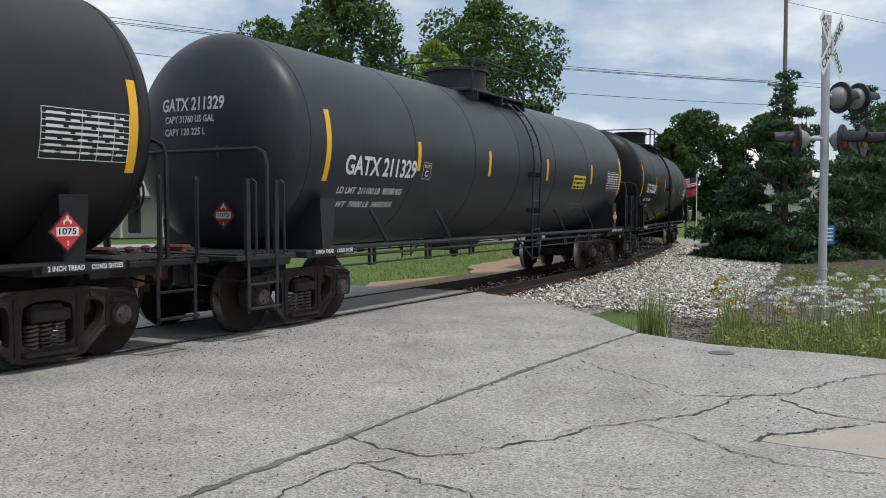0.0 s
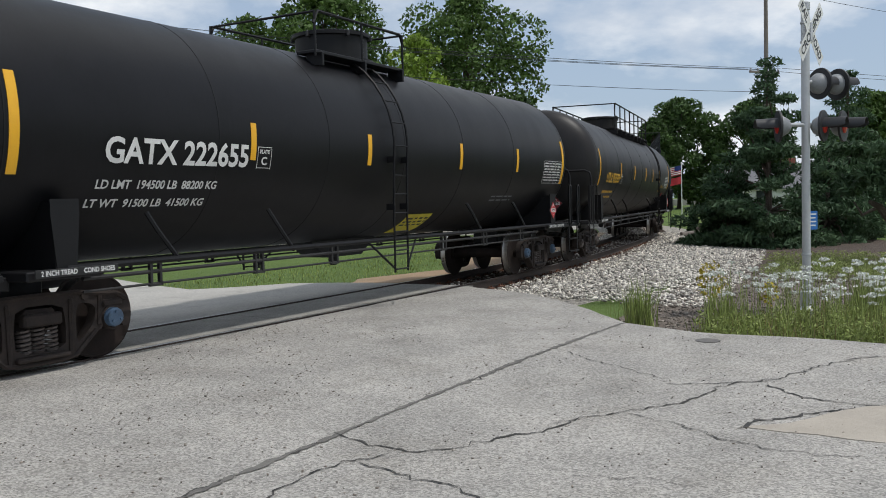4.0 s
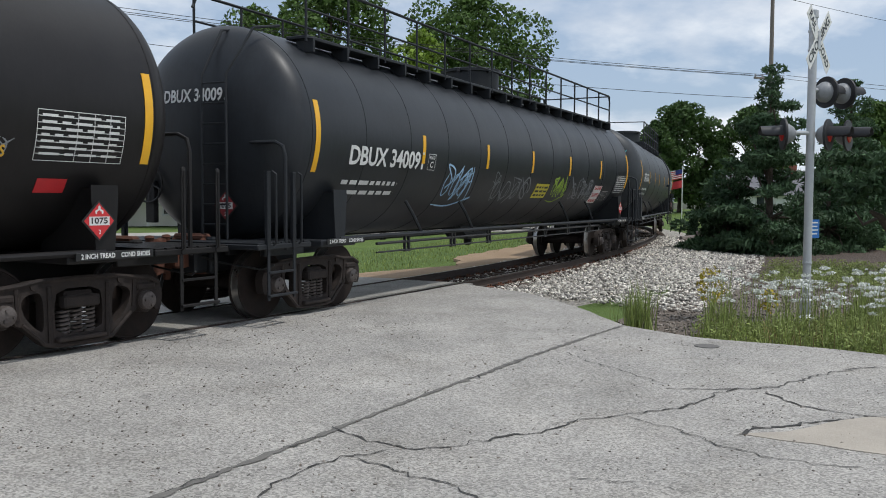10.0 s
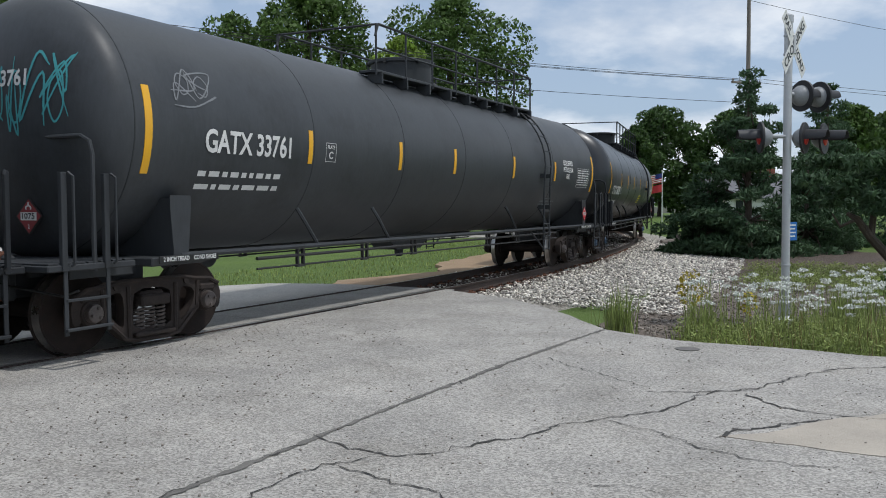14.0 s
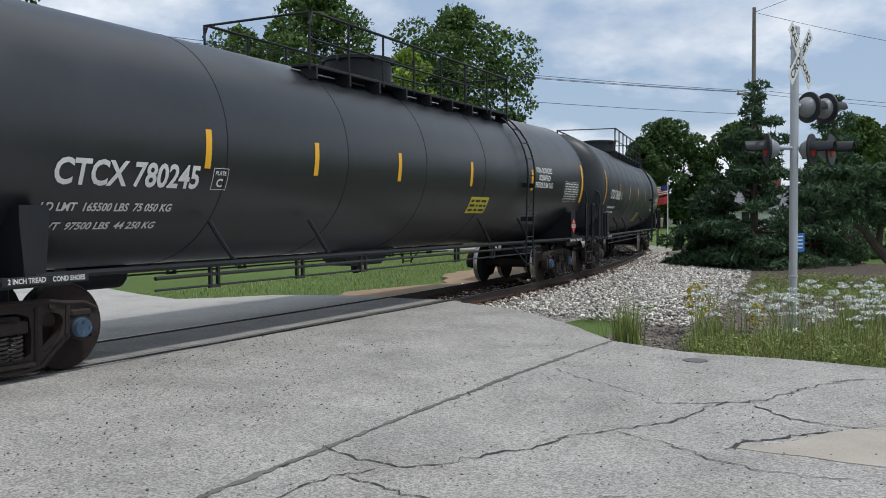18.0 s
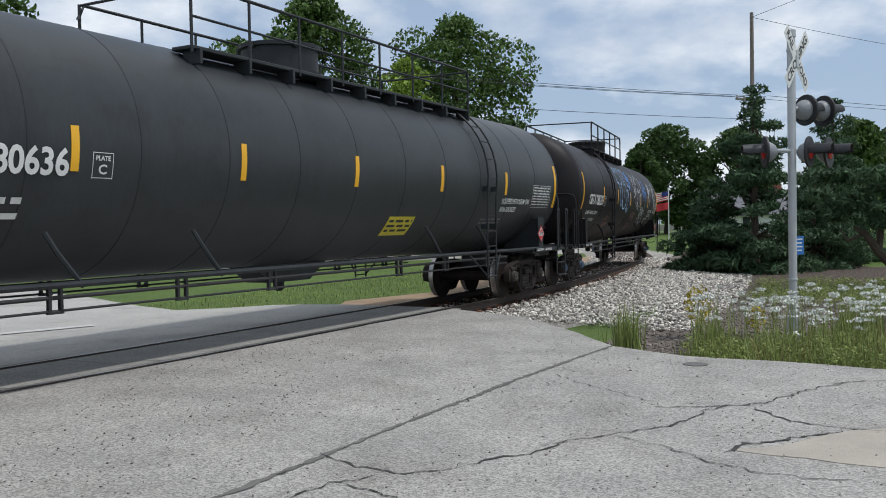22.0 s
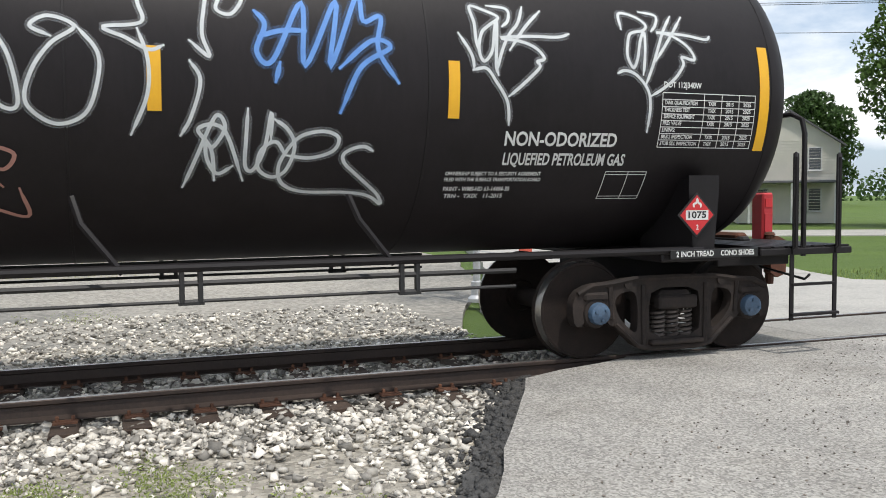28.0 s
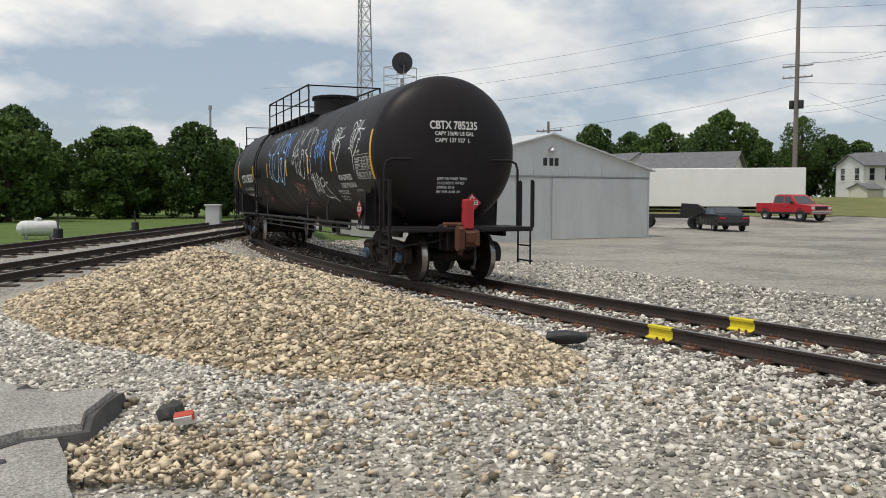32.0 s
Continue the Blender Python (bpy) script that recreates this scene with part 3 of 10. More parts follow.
line = thing("railway_track", "brown steel rails on weathered wooden ties, curving away", "railway track", kind="structure")
for sd in (-GAUGE / 2, GAUGE / 2):
    part("rail", rail_mesh(track_at, -90, 130, sd), None, line)
main_line = thing("main_railway_track", "dark brown steel rails on wooden ties, running straight", "railway track", kind="structure")
for base in (0.75, 5.0):
    for sd in (-GAUGE / 2, GAUGE / 2):
        part("rail", rail_mesh(lambda s, o, b=base: main_at(s, o, b), -110, 70, sd, 2.0), None, main_line)
tie_meshes = []
for k in range(4):
    rng = random.Random(70 + k)
    g = Geo().box((0, 0, 0), (2.55, 0.22, 0.17), 0.015)
    g.v = [(x + rng.uniform(-0.02, 0.02), y + rng.uniform(-0.008, 0.008), z + rng.uniform(-0.006, 0.004)) for x, y, z in g.v]
    tie_meshes.append(g.mesh("tie", TIE))
plate_g = Geo().box((0, 0, 0), (0.36, 0.19, 0.02), 0.004)
for dx, dy in ((-0.11, -0.06), (-0.11, 0.06), (0.11, -0.06), (0.11, 0.06)):
    plate_g.box((dx, dy, 0.025), (0.03, 0.03, 0.05), 0.006)
plate_me = plate_g.mesh("tie_plate", PLATE)
rng = random.Random(9)
s = -62.0
while s < 92:
    if not -1.6 < s < 9.4:
        x, y, th = track_at(s)
        part("tie", rng.choice(tie_meshes), None, line, m=Matrix.Translation((x, y, -0.268 + rng.uniform(-0.006, 0.006))) @ Matrix.Rotation(-th + rng.uniform(-0.03, 0.03), 4, "Z"))
        if -26 < s < 30:
            for sd in (-GAUGE / 2, GAUGE / 2):
                px_, py_, _ = track_at(s, sd)
                part("tie_plate", plate_me, None, line, m=Matrix.Translation((px_, py_, -0.176)) @ Matrix.Rotation(-th, 4, "Z"))
    s += 0.545
for base in (0.75, 5.0):
    for i in range(75):
        s = -62 + i * 1.1
        x, y, th = main_at(s, 0, base)
        part("tie", rng.choice(tie_meshes), None, main_line, m=Matrix.Translation((x, y, -0.268)) @ Matrix.Rotation(-th, 4, "Z"))

crossing = thing("level_crossing", "grey concrete crossing panels between the rails", "level crossing", kind="structure")


def panel_geo(s0, s1, a, b, zt=-0.012):
    g = Geo()
    n = 6
    top, bot = [], []
    for i in range(n + 1):
        s = s0 + (s1 - s0) * i / n
        top += [(*track_at(s, a)[:2], zt), (*track_at(s, b)[:2], zt)]
        bot += [(*track_at(s, a)[:2], zt - 0.16), (*track_at(s, b)[:2], zt - 0.16)]
    g.v = top + bot
    o = len(top)
    for i in range(n):
        g.f += [(2 * i, 2 * i + 2, 2 * i + 3, 2 * i + 1), (o + 2 * i, 2 * i, 2 * i + 1, o + 2 * i + 1)[:0] or (o + 2 * i, o + 2 * i + 2, 2 * i + 2, 2 * i), (2 * i + 1, 2 * i + 3, o + 2 * i + 3, o + 2 * i + 1)]
    g.f += [(0, 1, o + 1, o), (2 * n, o + 2 * n, o + 2 * n + 1, 2 * n + 1)]
    return g


for i in range(4):
    s0 = -1.2 + i * 2.66
    part("crossing_panel", panel_geo(s0 + 0.006, s0 + 2.654, -0.64, 0.64), PANEL, crossing, sharp=40)
    part("crossing_panel", panel_geo(s0 + 0.006, s0 + 2.654, -0.97, -0.80, -0.018), PANEL, crossing, sharp=40)
    part("crossing_panel", panel_geo(s0 + 0.006, s0 + 2.654, 0.80, 0.97, -0.018), PANEL, crossing, sharp=40)

# ---- ballast ----


def bed_mesh(at, s0, s1, left, right, step=0.6, crown=1.55, top=-0.225):
    offs = [-1.0, -0.75, -0.4, 0, 0.4, 0.75, 1.0]
    n = int((s1 - s0) / step)
    V, F = [], []
    for i in range(n + 1):
        s = s0 + (s1 - s0) * i / n
        l, r = left(s), right(s)
        xs = [-l, -(l + crown) / 2, -crown, 0.0, crown, (r + crown) / 2, r]
        zs = [G0 - 0.02, (top + G0) / 2 + 0.02, top, top, top, (top + G0) / 2 + 0.02, G0 - 0.02]
        for o, z in zip(xs, zs):
            x, y, _ = at(s, o)
            V.append((x, y, z + 0.02 * noise.noise(Vector((x * 1.7, y * 1.7, 0)))))
    k = len(offs)
    for i in range(n):
        for j in range(k - 1):
            F.append((i * k + j, i * k + j + 1, (i + 1) * k + j + 1, (i + 1) * k + j))
    g = Geo(); g.v, g.f = V, F
    return g


wide = lambda s: float(np.interp(s, [9, 12, 18, 24, 34, 44, 60], [3.2, 3.7, 5.2, 5.6, 4.6, 3.4, 2.6]))
solid("ballast_bed", bed_mesh(track_at, 9.4, 125, lambda s: 2.4, wide), BED, "grey crushed stone bed under the curving track", "ballast", kind="structure", sharp=60)
solid("ballast_bed", bed_mesh(track_at, -90, -1.25, lambda s: 2.6, lambda s: 2.7), BED, "grey crushed stone bed under the straight track", "ballast", kind="structure", sharp=60)
solid("main_ballast_bed", bed_mesh(lambda s, o: main_at(s, o, 2.9), -110, 70, lambda s: 4.4, lambda s: 4.6, 2.0, 3.7), BED, "grey crushed stone bed under the main tracks", "ballast", kind="structure", sharp=60)

_PHI = (1 + 5 ** 0.5) / 2
ICO_V = np.array([(-1, _PHI, 0), (1, _PHI, 0), (-1, -_PHI, 0), (1, -_PHI, 0), (0, -1, _PHI), (0, 1, _PHI), (0, -1, -_PHI), (0, 1, -_PHI), (_PHI, 0, -1), (_PHI, 0, 1), (-_PHI, 0, -1), (-_PHI, 0, 1)]) / 1.9
ICO_F = np.array([(0, 11, 5), (0, 5, 1), (0, 1, 7), (0, 7, 10), (0, 10, 11), (1, 5, 9), (5, 11, 4), (11, 10, 2), (10, 7, 6), (7, 1, 8), (3, 9, 4), (3, 4, 2), (3, 2, 6), (3, 6, 8), (3, 8, 9), (4, 9, 5), (2, 4, 11), (6, 2, 10), (8, 6, 7), (9, 8, 1)])
OCT_V = np.array([(1, 0, 0), (-1, 0, 0), (0, 1, 0), (0, -1, 0), (0, 0, 1), (0, 0, -1)], float)
OCT_F = np.array([(0, 2, 4), (2, 1, 4), (1, 3, 4), (3, 0, 4), (2, 0, 5), (1, 2, 5), (3, 1, 5), (0, 3, 5)])


CUBE_V = np.array([(x, y, z) for x in (-1, 1) for y in (-1, 1) for z in (-1, 1)], float) * 0.72
CUBE_F = np.array([(0, 1, 3), (0, 3, 2), (4, 6, 7), (4, 7, 5), (0, 4, 5), (0, 5, 1), (2, 3, 7), (2, 7, 6), (0, 2, 6), (0, 6, 4), (1, 5, 7), (1, 7, 3)])


def stones(name, P, size, mat, label, seed, fine=True, category="ballast stones"):
    """Loose stones lying at the points P, as one heap of real pieces."""
    r = np.random.RandomState(seed)
    base, faces = CUBE_V, CUBE_F
    n, k = len(P), len(base)
    sc = size * (0.5 + 0.95 * r.uniform(0, 1, (n, 1, 1)) ** 2) * r.uniform(0.38, 1.4, (n, 1, 3))
    q = r.normal(size=(n, 4)); q /= np.linalg.norm(q, axis=1)[:, None]
    w, x, y, z = q.T
    R = np.stack([np.stack([1 - 2 * (y * y + z * z), 2 * (x * y - z * w), 2 * (x * z + y * w)], 1), np.stack([2 * (x * y + z * w), 1 - 2 * (x * x + z * z), 2 * (y * z - x * w)], 1), np.stack([2 * (x * z - y * w), 2 * (y * z + x * w), 1 - 2 * (x * x + y * y)], 1)], 1)
    V = np.einsum("nij,nkj->nki", R, (base[None] + r.uniform(-0.46, 0.46, (n, k, 3))) * sc)
    V[:, :, 2] *= 0.7
    V += np.asarray(P)[:, None, :]
    F = faces[None] + (np.arange(n) * k)[:, None, None]
    me = from_np(name, V.reshape(-1, 3), F.reshape(-1, 3), mat)
    return tagged(new(name, me), label, category, kind="stuff")


def scatter_track(n, s0, s1, a, b, z, seed, at=track_at, jitter=0.02):
    r = np.random.RandomState(seed)
    ss_, oo = r.uniform(s0, s1, n), r.uniform(a, b, n)
    th = np.interp(ss_, _S, _TH)
    X = np.interp(ss_, _S, _X) + np.cos(th) * oo
    Y = np.interp(ss_, _S, _Y) - np.sin(th) * oo
    Z = z(oo) + r.uniform(-jitter, jitter, n)
    return np.stack([X, Y, Z], 1)


flat = lambda z: (lambda o: np.full(len(o), z))
slope = lambda z0, z1, a, b: (lambda o: z0 + (z1 - z0) * np.clip((o - a) / (b - a), 0, 1))
P = np.concatenate([scatter_track(36000, -26, -1.35, 0.85, 3.2, slope(-0.214, -0.232, 1.5, 3.0), 1), scatter_track(9000, -26, -1.35, -0.66, 0.66, flat(-0.2), 2)])
rt = np.random.RandomState(77)


def bare(x, y):
    """How bare of stones the dusty strip beside the line is, 0 to 1."""
    side, s_ = track_dist(x, y)
    if not -11.5 < s_ < -3.6:
        return 0.0
    e = min(1.0, (s_ + 11.5) / 2, (-3.6 - s_) / 1.0)
    lim = 1.95 + 0.3 * noise.noise(Vector((x * 1.3, y * 1.3, 3.0)))
    return e * max(0.0, min(1.0, (side - lim) / 0.25))


P = P[[rt.random_sample() > 0.85 * bare(p[0], p[1]) for p in P]]
stones("ballast_stones", P, 0.031, STONE, "loose pale grey crushed stones beside and between the rails", 11)
P = np.concatenate([scatter_track(9000, -45, -1.5, -3.6, -0.85, slope(-0.27, -0.2, -3.0, -1.4), 3), scatter_track(26000, 9.6, 40, 0.85, 5.4, slope(-0.2, -0.335, 1.5, 5.2), 4), scatter_track(3500, 9.6, 50, -0.66, 0.66, flat(-0.2), 5), scatter_track(3000, 9.6, 45, -2.4, -0.85, slope(-0.33, -0.2, -2.4, -1.4), 6), scatter_track(4000, -60, -26, -2.2, 3.0, flat(-0.2), 7), scatter_track(12000, -30, -1.5, -6.5, -2.2, flat(-0.262), 8)])
stones("distant_ballast_stones", P, 0.03, STONE, "pale grey crushed stones along the track shoulders", 12, False)
r_ = np.random.RandomState(21)
pts = []
while len(pts) < 42000:
    x, y = r_.uniform(-13, -2.2), r_.uniform(-14, 6)
    if not inside((x, y), SHOULDER_P):
        continue
    side, s_ = track_dist(x, y)
    if side < 2.9:
        continue
    keep = 0.62 + 0.8 * noise.noise(Vector((x * 0.55, y * 0.55, 2.2))) + max(0, (x + y + 11) * -0.04)
    keep *= 1 - 0.75 * bare(x, y)
    if r_.random_sample() > keep:
        continue
    pts.append((x, y, yard_z(x, y) + 0.006))
stones("yard_stones", np.array(pts), 0.026, STONE, "scattered grey and white gravel on bare ground", 13)

# gravel pile between the tracks
PILE_C, PILE_TH = (-11.6, -11.6), radians(18)


def pile_h(x, y):
    dx, dy = x - PILE_C[0], y - PILE_C[1]
    u = dx * math.sin(PILE_TH) + dy * math.cos(PILE_TH)
    v = dx * math.cos(PILE_TH) - dy * math.sin(PILE_TH)
    q = math.sqrt((u / (8.0 if u > 0 else 5.4)) ** 2 + (v / 3.0) ** 2)
    h = 1.12 * max(0.0, 1 - q) ** 0.85
    return h * (1 + 0.12 * noise.noise(Vector((x * 0.8, y * 0.8, 7.0)))) + 0.03 * noise.noise(Vector((x * 3, y * 3, 1)))


g = Geo()
NU = 60
for i in range(NU + 1):
    for j in range(NU + 1):
        x, y = PILE_C[0] - 8.0 + 16.0 * i / NU, PILE_C[1] - 8.0 + 16.0 * j / NU
        g.v.append((x, y, -0.30 + max(0.0, pile_h(x, y)) if pile_h(x, y) > 0.035 else -0.34))
g.f = [(i * (NU + 1) + j, (i + 1) * (NU + 1) + j, (i + 1) * (NU + 1) + j + 1, i * (NU + 1) + j + 1) for i in range(NU) for j in range(NU)]
TANBED = M("tan_gravel_bed", (0.40, 0.30, 0.175), (0.22, 0.17, 0.11), rough=0.95, scale=5, fine=30, bump=1.0, dist=0.03)
solid("gravel_pile", g, TANBED, "long heap of tan and yellow gravel between the tracks", "gravel pile", sharp=60)
pts = []
while len(pts) < 36000:
    x, y = PILE_C[0] + r_.uniform(-5.5, 5.5), PILE_C[1] + r_.uniform(-6.5, 8)
    h = pile_h(x, y)
    if h > 0.05:
        pts.append((x, y, -0.29 + h))
stones("pile_stones", np.array(pts), 0.031, TAN, "tan and yellow stones covering the heap", 14, False, "gravel pile")
pts = [(-4.9 + r_.normal() * 0.75, -5.55 + r_.normal() * 0.55, -0.20 + 0.03 * r_.random_sample()) for _ in range(1500)]
pts = [p for p in pts if not inside(p, ROAD)]
pts += [(r_.uniform(-9.5, -4.2), r_.uniform(-7.5, 1.0), -0.2) for _ in range(1500)]
pts = [p for p in pts if not inside(p, ROAD) and noise.noise(Vector((p[0] * 0.6, p[1] * 0.6, 9.0))) > -0.1]
stones("tan_stones", np.array(pts), 0.029, TAN, "larger tan and brown stones at the asphalt edge", 15, True)

pts = []
for a, b in zip(edge, edge[1:]):
    for _ in range(420):
        q = r_.random_sample()
        w = abs(r_.normal()) * 0.14
        pts.append((a[0] + (b[0] - a[0]) * q - w * 0.9 + 0.05, a[1] + (b[1] - a[1]) * q - w * 0.45, -0.14 - 0.05 * min(1, w * 3)))
stones("asphalt_crumbs", np.array(pts), 0.03, TAR, "dark crumbs of old asphalt along the broken edge", 16, True, "asphalt crumbs")

# loose grit on the pavement and small stones on the soil
DULL = M("dull_brown_stone", (0.30, 0.26, 0.22), (0.16, 0.14, 0.12), rough=0.95, scale=10, fine=60, bump=0.3, island=0.5)
pts = []
while len(pts) < 2600:
    x, y = r_.uniform(-3.2, 6.5), r_.uniform(3.6, 13)
    if inside((x, y), ROAD) and r_.random_sample() < 0.35 + 0.6 * noise.noise(Vector((x * 0.9, y * 0.9, 5.0))) + (0.5 if x < -1.2 else 0):
        pts.append((x, y, road_z(x, y) + 0.004))
stones("loose_grit", np.array(pts), 0.0075, DULL, "small loose grit lying on the pavement", 18, True, "grit")
pts = [(x, y, -0.335) for x, y in zip(r_.uniform(2.6, 10.2, 9000), r_.uniform(11.5, 24, 9000)) if inside((x, y), [(2.5, 13.0), (3.5, 12.2), (5.2, 10.9), (8.0, 10.2), (9.5, 13.5), (10.4, 17.0), (10.2, 20.2), (9.4, 27.0), (7.2, 23.5), (5.0, 19.0), (3.6, 15.6)])]
stones("soil_stones", np.array(pts), 0.026, DULL, "grey-brown stones strewn over the soil", 19, True, "stones")

# ---- materials of the train ----
STEEL = M("worn_steel", (0.16, 0.14, 0.13), (0.06, 0.045, 0.04), rough=0.55, metal=0.35, scale=5, bump=0.3)
CAST = M("cast_truck_iron", (0.048, 0.036, 0.031), (0.02, 0.017, 0.016), rough=0.8, spec=0.3, scale=7, fine=40, bump=0.4)
TREAD = M("polished_tread", (0.55, 0.53, 0.5), (0.3, 0.28, 0.26), rough=0.3, metal=0.9, bump=0.05)
WHEEL = M("wheel_iron", (0.034, 0.024, 0.02), (0.014, 0.011, 0.01), rough=0.85, spec=0.25, scale=5, bump=0.25)
CAPBLUE = M("bearing_blue", (0.09, 0.16, 0.26), (0.05, 0.07, 0.1), rough=0.5, bump=0.2)
RUST = M("coupler_rust", (0.15, 0.055, 0.03), (0.07, 0.032, 0.022), rough=0.9, scale=9, bump=0.5)
YELLOW = M("reflective_yellow", (0.86, 0.46, 0.02), (0.78, 0.4, 0.02), rough=0.4, bump=0.05)
WHITE = M("stencil_white", (0.78, 0.78, 0.76), (0.6, 0.6, 0.58), rough=0.6, bump=0.0)
GOLD = M("stencil_gold", (0.72, 0.42, 0.04), (0.6, 0.34, 0.03), rough=0.6, bump=0.0)
DECALY = M("decal_yellow", (0.72, 0.62, 0.05), rough=0.5, bump=0.0)
DECALK = M("decal_black", (0.02, 0.02, 0.02), rough=0.5, bump=0.0)
PLACR = M("placard_red", (0.62, 0.03, 0.035), (0.5, 0.025, 0.03), rough=0.45, bump=0.0)
PLACD = M("placard_dark_red", (0.3, 0.03, 0.035), rough=0.5, bump=0.0)
FIT = M("car_fittings_black", (0.032, 0.031, 0.032), (0.018, 0.018, 0.018), rough=0.55, scale=8, bump=0.2)
GREYPL = M("sill_plate_black", (0.012, 0.012, 0.012), rough=0.5, bump=0.0)
EOT = M("marker_red", (0.55, 0.03, 0.04), (0.4, 0.03, 0.035), rough=0.5, bump=0.1)
SPRAY = {
    "white": M("spray_white", (0.72, 0.74, 0.74), (0.5, 0.52, 0.53), rough=0.7, bump=0.0),
    "blue": M("spray_blue", (0.16, 0.34, 0.72), (0.1, 0.24, 0.6), rough=0.7, bump=0.0),
    "pale": M("spray_pale_blue", (0.42, 0.62, 0.82), (0.3, 0.46, 0.68), rough=0.7, bump=0.0),
    "pink": M("spray_pink", (0.5, 0.25, 0.2), (0.36, 0.18, 0.15), rough=0.7, bump=0.0),
    "teal": M("spray_teal", (0.08, 0.4, 0.42), (0.06, 0.28, 0.3), rough=0.7, bump=0.0),
    "green": M("spray_green", (0.33, 0.48, 0.06), (0.25, 0.36, 0.05), rough=0.7, bump=0.0),
    "grey": M("spray_grey", (0.24, 0.25, 0.26), (0.16, 0.17, 0.18), rough=0.7, bump=0.0),
    "mustard": M("spray_mustard", (0.4, 0.3, 0.05), rough=0.7, bump=0.0),
}

TANK_R, TANK_Z, TANK_H, HEAD = 1.52, 2.57, 8.3, 0.58
HALF_TC, WB, WHEEL_Z = 7.5, 1.74, 0.475
END_DX = 0.0          # how much shorter than the standard length each end is


def multi(name, pieces, sharp=35):
    """One mesh of several materials."""
    g, idx, mats = Geo(), [], []
    for geo, mat in pieces:
        if mat not in mats:
            mats.append(mat)
        g.add(geo.v, geo.f)
        idx += [mats.index(mat)] * len(geo.f)
    me = g.mesh(name, None, sharp)
    for m_ in mats:
        me.materials.append(m_)
    me.polygons.foreach_set("material_index", idx)
    return me


YAX = pose(0, 0, 0, -90, 0, 0)     # z of a lathe laid along +y


def wheelset_mesh(cap):
    w, tr, c = Geo(), Geo(), Geo()
    w.lathe([(0.085, -1.08), (0.085, -0.84), (0.1, -0.84), (0.1, 0.84), (0.085, 0.84), (0.085, 1.08)], 14, YAX)
    for s in (1, -1):
        m = YAX if s > 0 else pose(0, 0, 0, 90, 0, 0)
        w.lathe([(0.16, 0.66), (0.175, 0.70), (0.40, 0.685), (0.485, 0.675), (0.488, 0.69), (0.466, 0.705)], 40, m)
        tr.lathe([(0.466, 0.705), (0.458, 0.72), (0.455, 0.815), (0.43, 0.81), (0.43, 0.71)], 40, m, closed=True)
        w.lathe([(0.455, 0.815), (0.435, 0.82), (0.40, 0.80), (0.39, 0.76), (0.2, 0.735), (0.18, 0.80), (0.12, 0.81)], 40, m)
        c.lathe([(0.0, 1.165), (0.06, 1.165), (0.095, 1.15), (0.105, 1.12), (0.105, 1.04)][::-1], 16, m)
        for k in range(3):
            a = 2 * math.pi * k / 3
            c.lathe([(0.018, 1.15), (0.018, 1.18), (0.0, 1.182)], 6, m @ Matrix.Translation((0.058 * math.cos(a), 0.058 * math.sin(a), 0)))
    for g in (w, tr, c):
        g.v = [(x * 1.04, y, z * 1.04) for x, y, z in g.v]
    return multi("wheelset", [(w, WHEEL), (tr, TREAD), (c, cap)])


def plate_geo(outline, holes, depth):
    """A thick plate in x, z with windows cut through it, along y."""
    rings = [outline] + holes
    co, ed = [], []
    for r in rings:
        o = len(co)
        co += [Vector(p) for p in r]
        ed += [(o + i, o + (i + 1) % len(r)) for i in range(len(r))]
    v, _, f, *_r = _geom.delaunay_2d_cdt(co, ed, [], 0, 1e-5)
    g = Geo()
    n = len(v)
    g.v = [(p.x, -depth / 2, p.y) for p in v] + [(p.x, depth / 2, p.y) for p in v]
    for q in f:
        c = sum((v[i] for i in q), Vector((0, 0))) / len(q)
        if inside(c, outline) and not any(inside(c, h) for h in holes):
            ar = sum(v[q[i]].x * v[q[(i + 1) % 3]].y - v[q[(i + 1) % 3]].x * v[q[i]].y for i in range(3))
            q = tuple(q) if ar > 0 else tuple(q)[::-1]
            g.f += [q, tuple(i + n for i in q)[::-1]]
    for r in rings:
        o = len(g.v)
        k = len(r)
        g.v += [(x, -depth / 2, z) for x, z in r] + [(x, depth / 2, z) for x, z in r]
        ar = sum(r[i][0] * r[(i + 1) % k][1] - r[(i + 1) % k][0] * r[i][1] for i in range(k))
        up = (ar > 0) == (r is outline)
        for i in range(k):
            q = (o + i, o + k + i, o + k + (i + 1) % k, o + (i + 1) % k)
            g.f.append(q if up else q[::-1])
    return g


def round_ring(pts, n=2):
    """Cuts the corners of a closed outline."""
    for _ in range(n):
        out = []
        for i, p in enumerate(pts):
            q = pts[(i + 1) % len(pts)]
            out += [(p[0] * 0.78 + q[0] * 0.22, p[1] * 0.78 + q[1] * 0.22), (p[0] * 0.22 + q[0] * 0.78, p[1] * 0.22 + q[1] * 0.78)]
        pts = out
    return pts


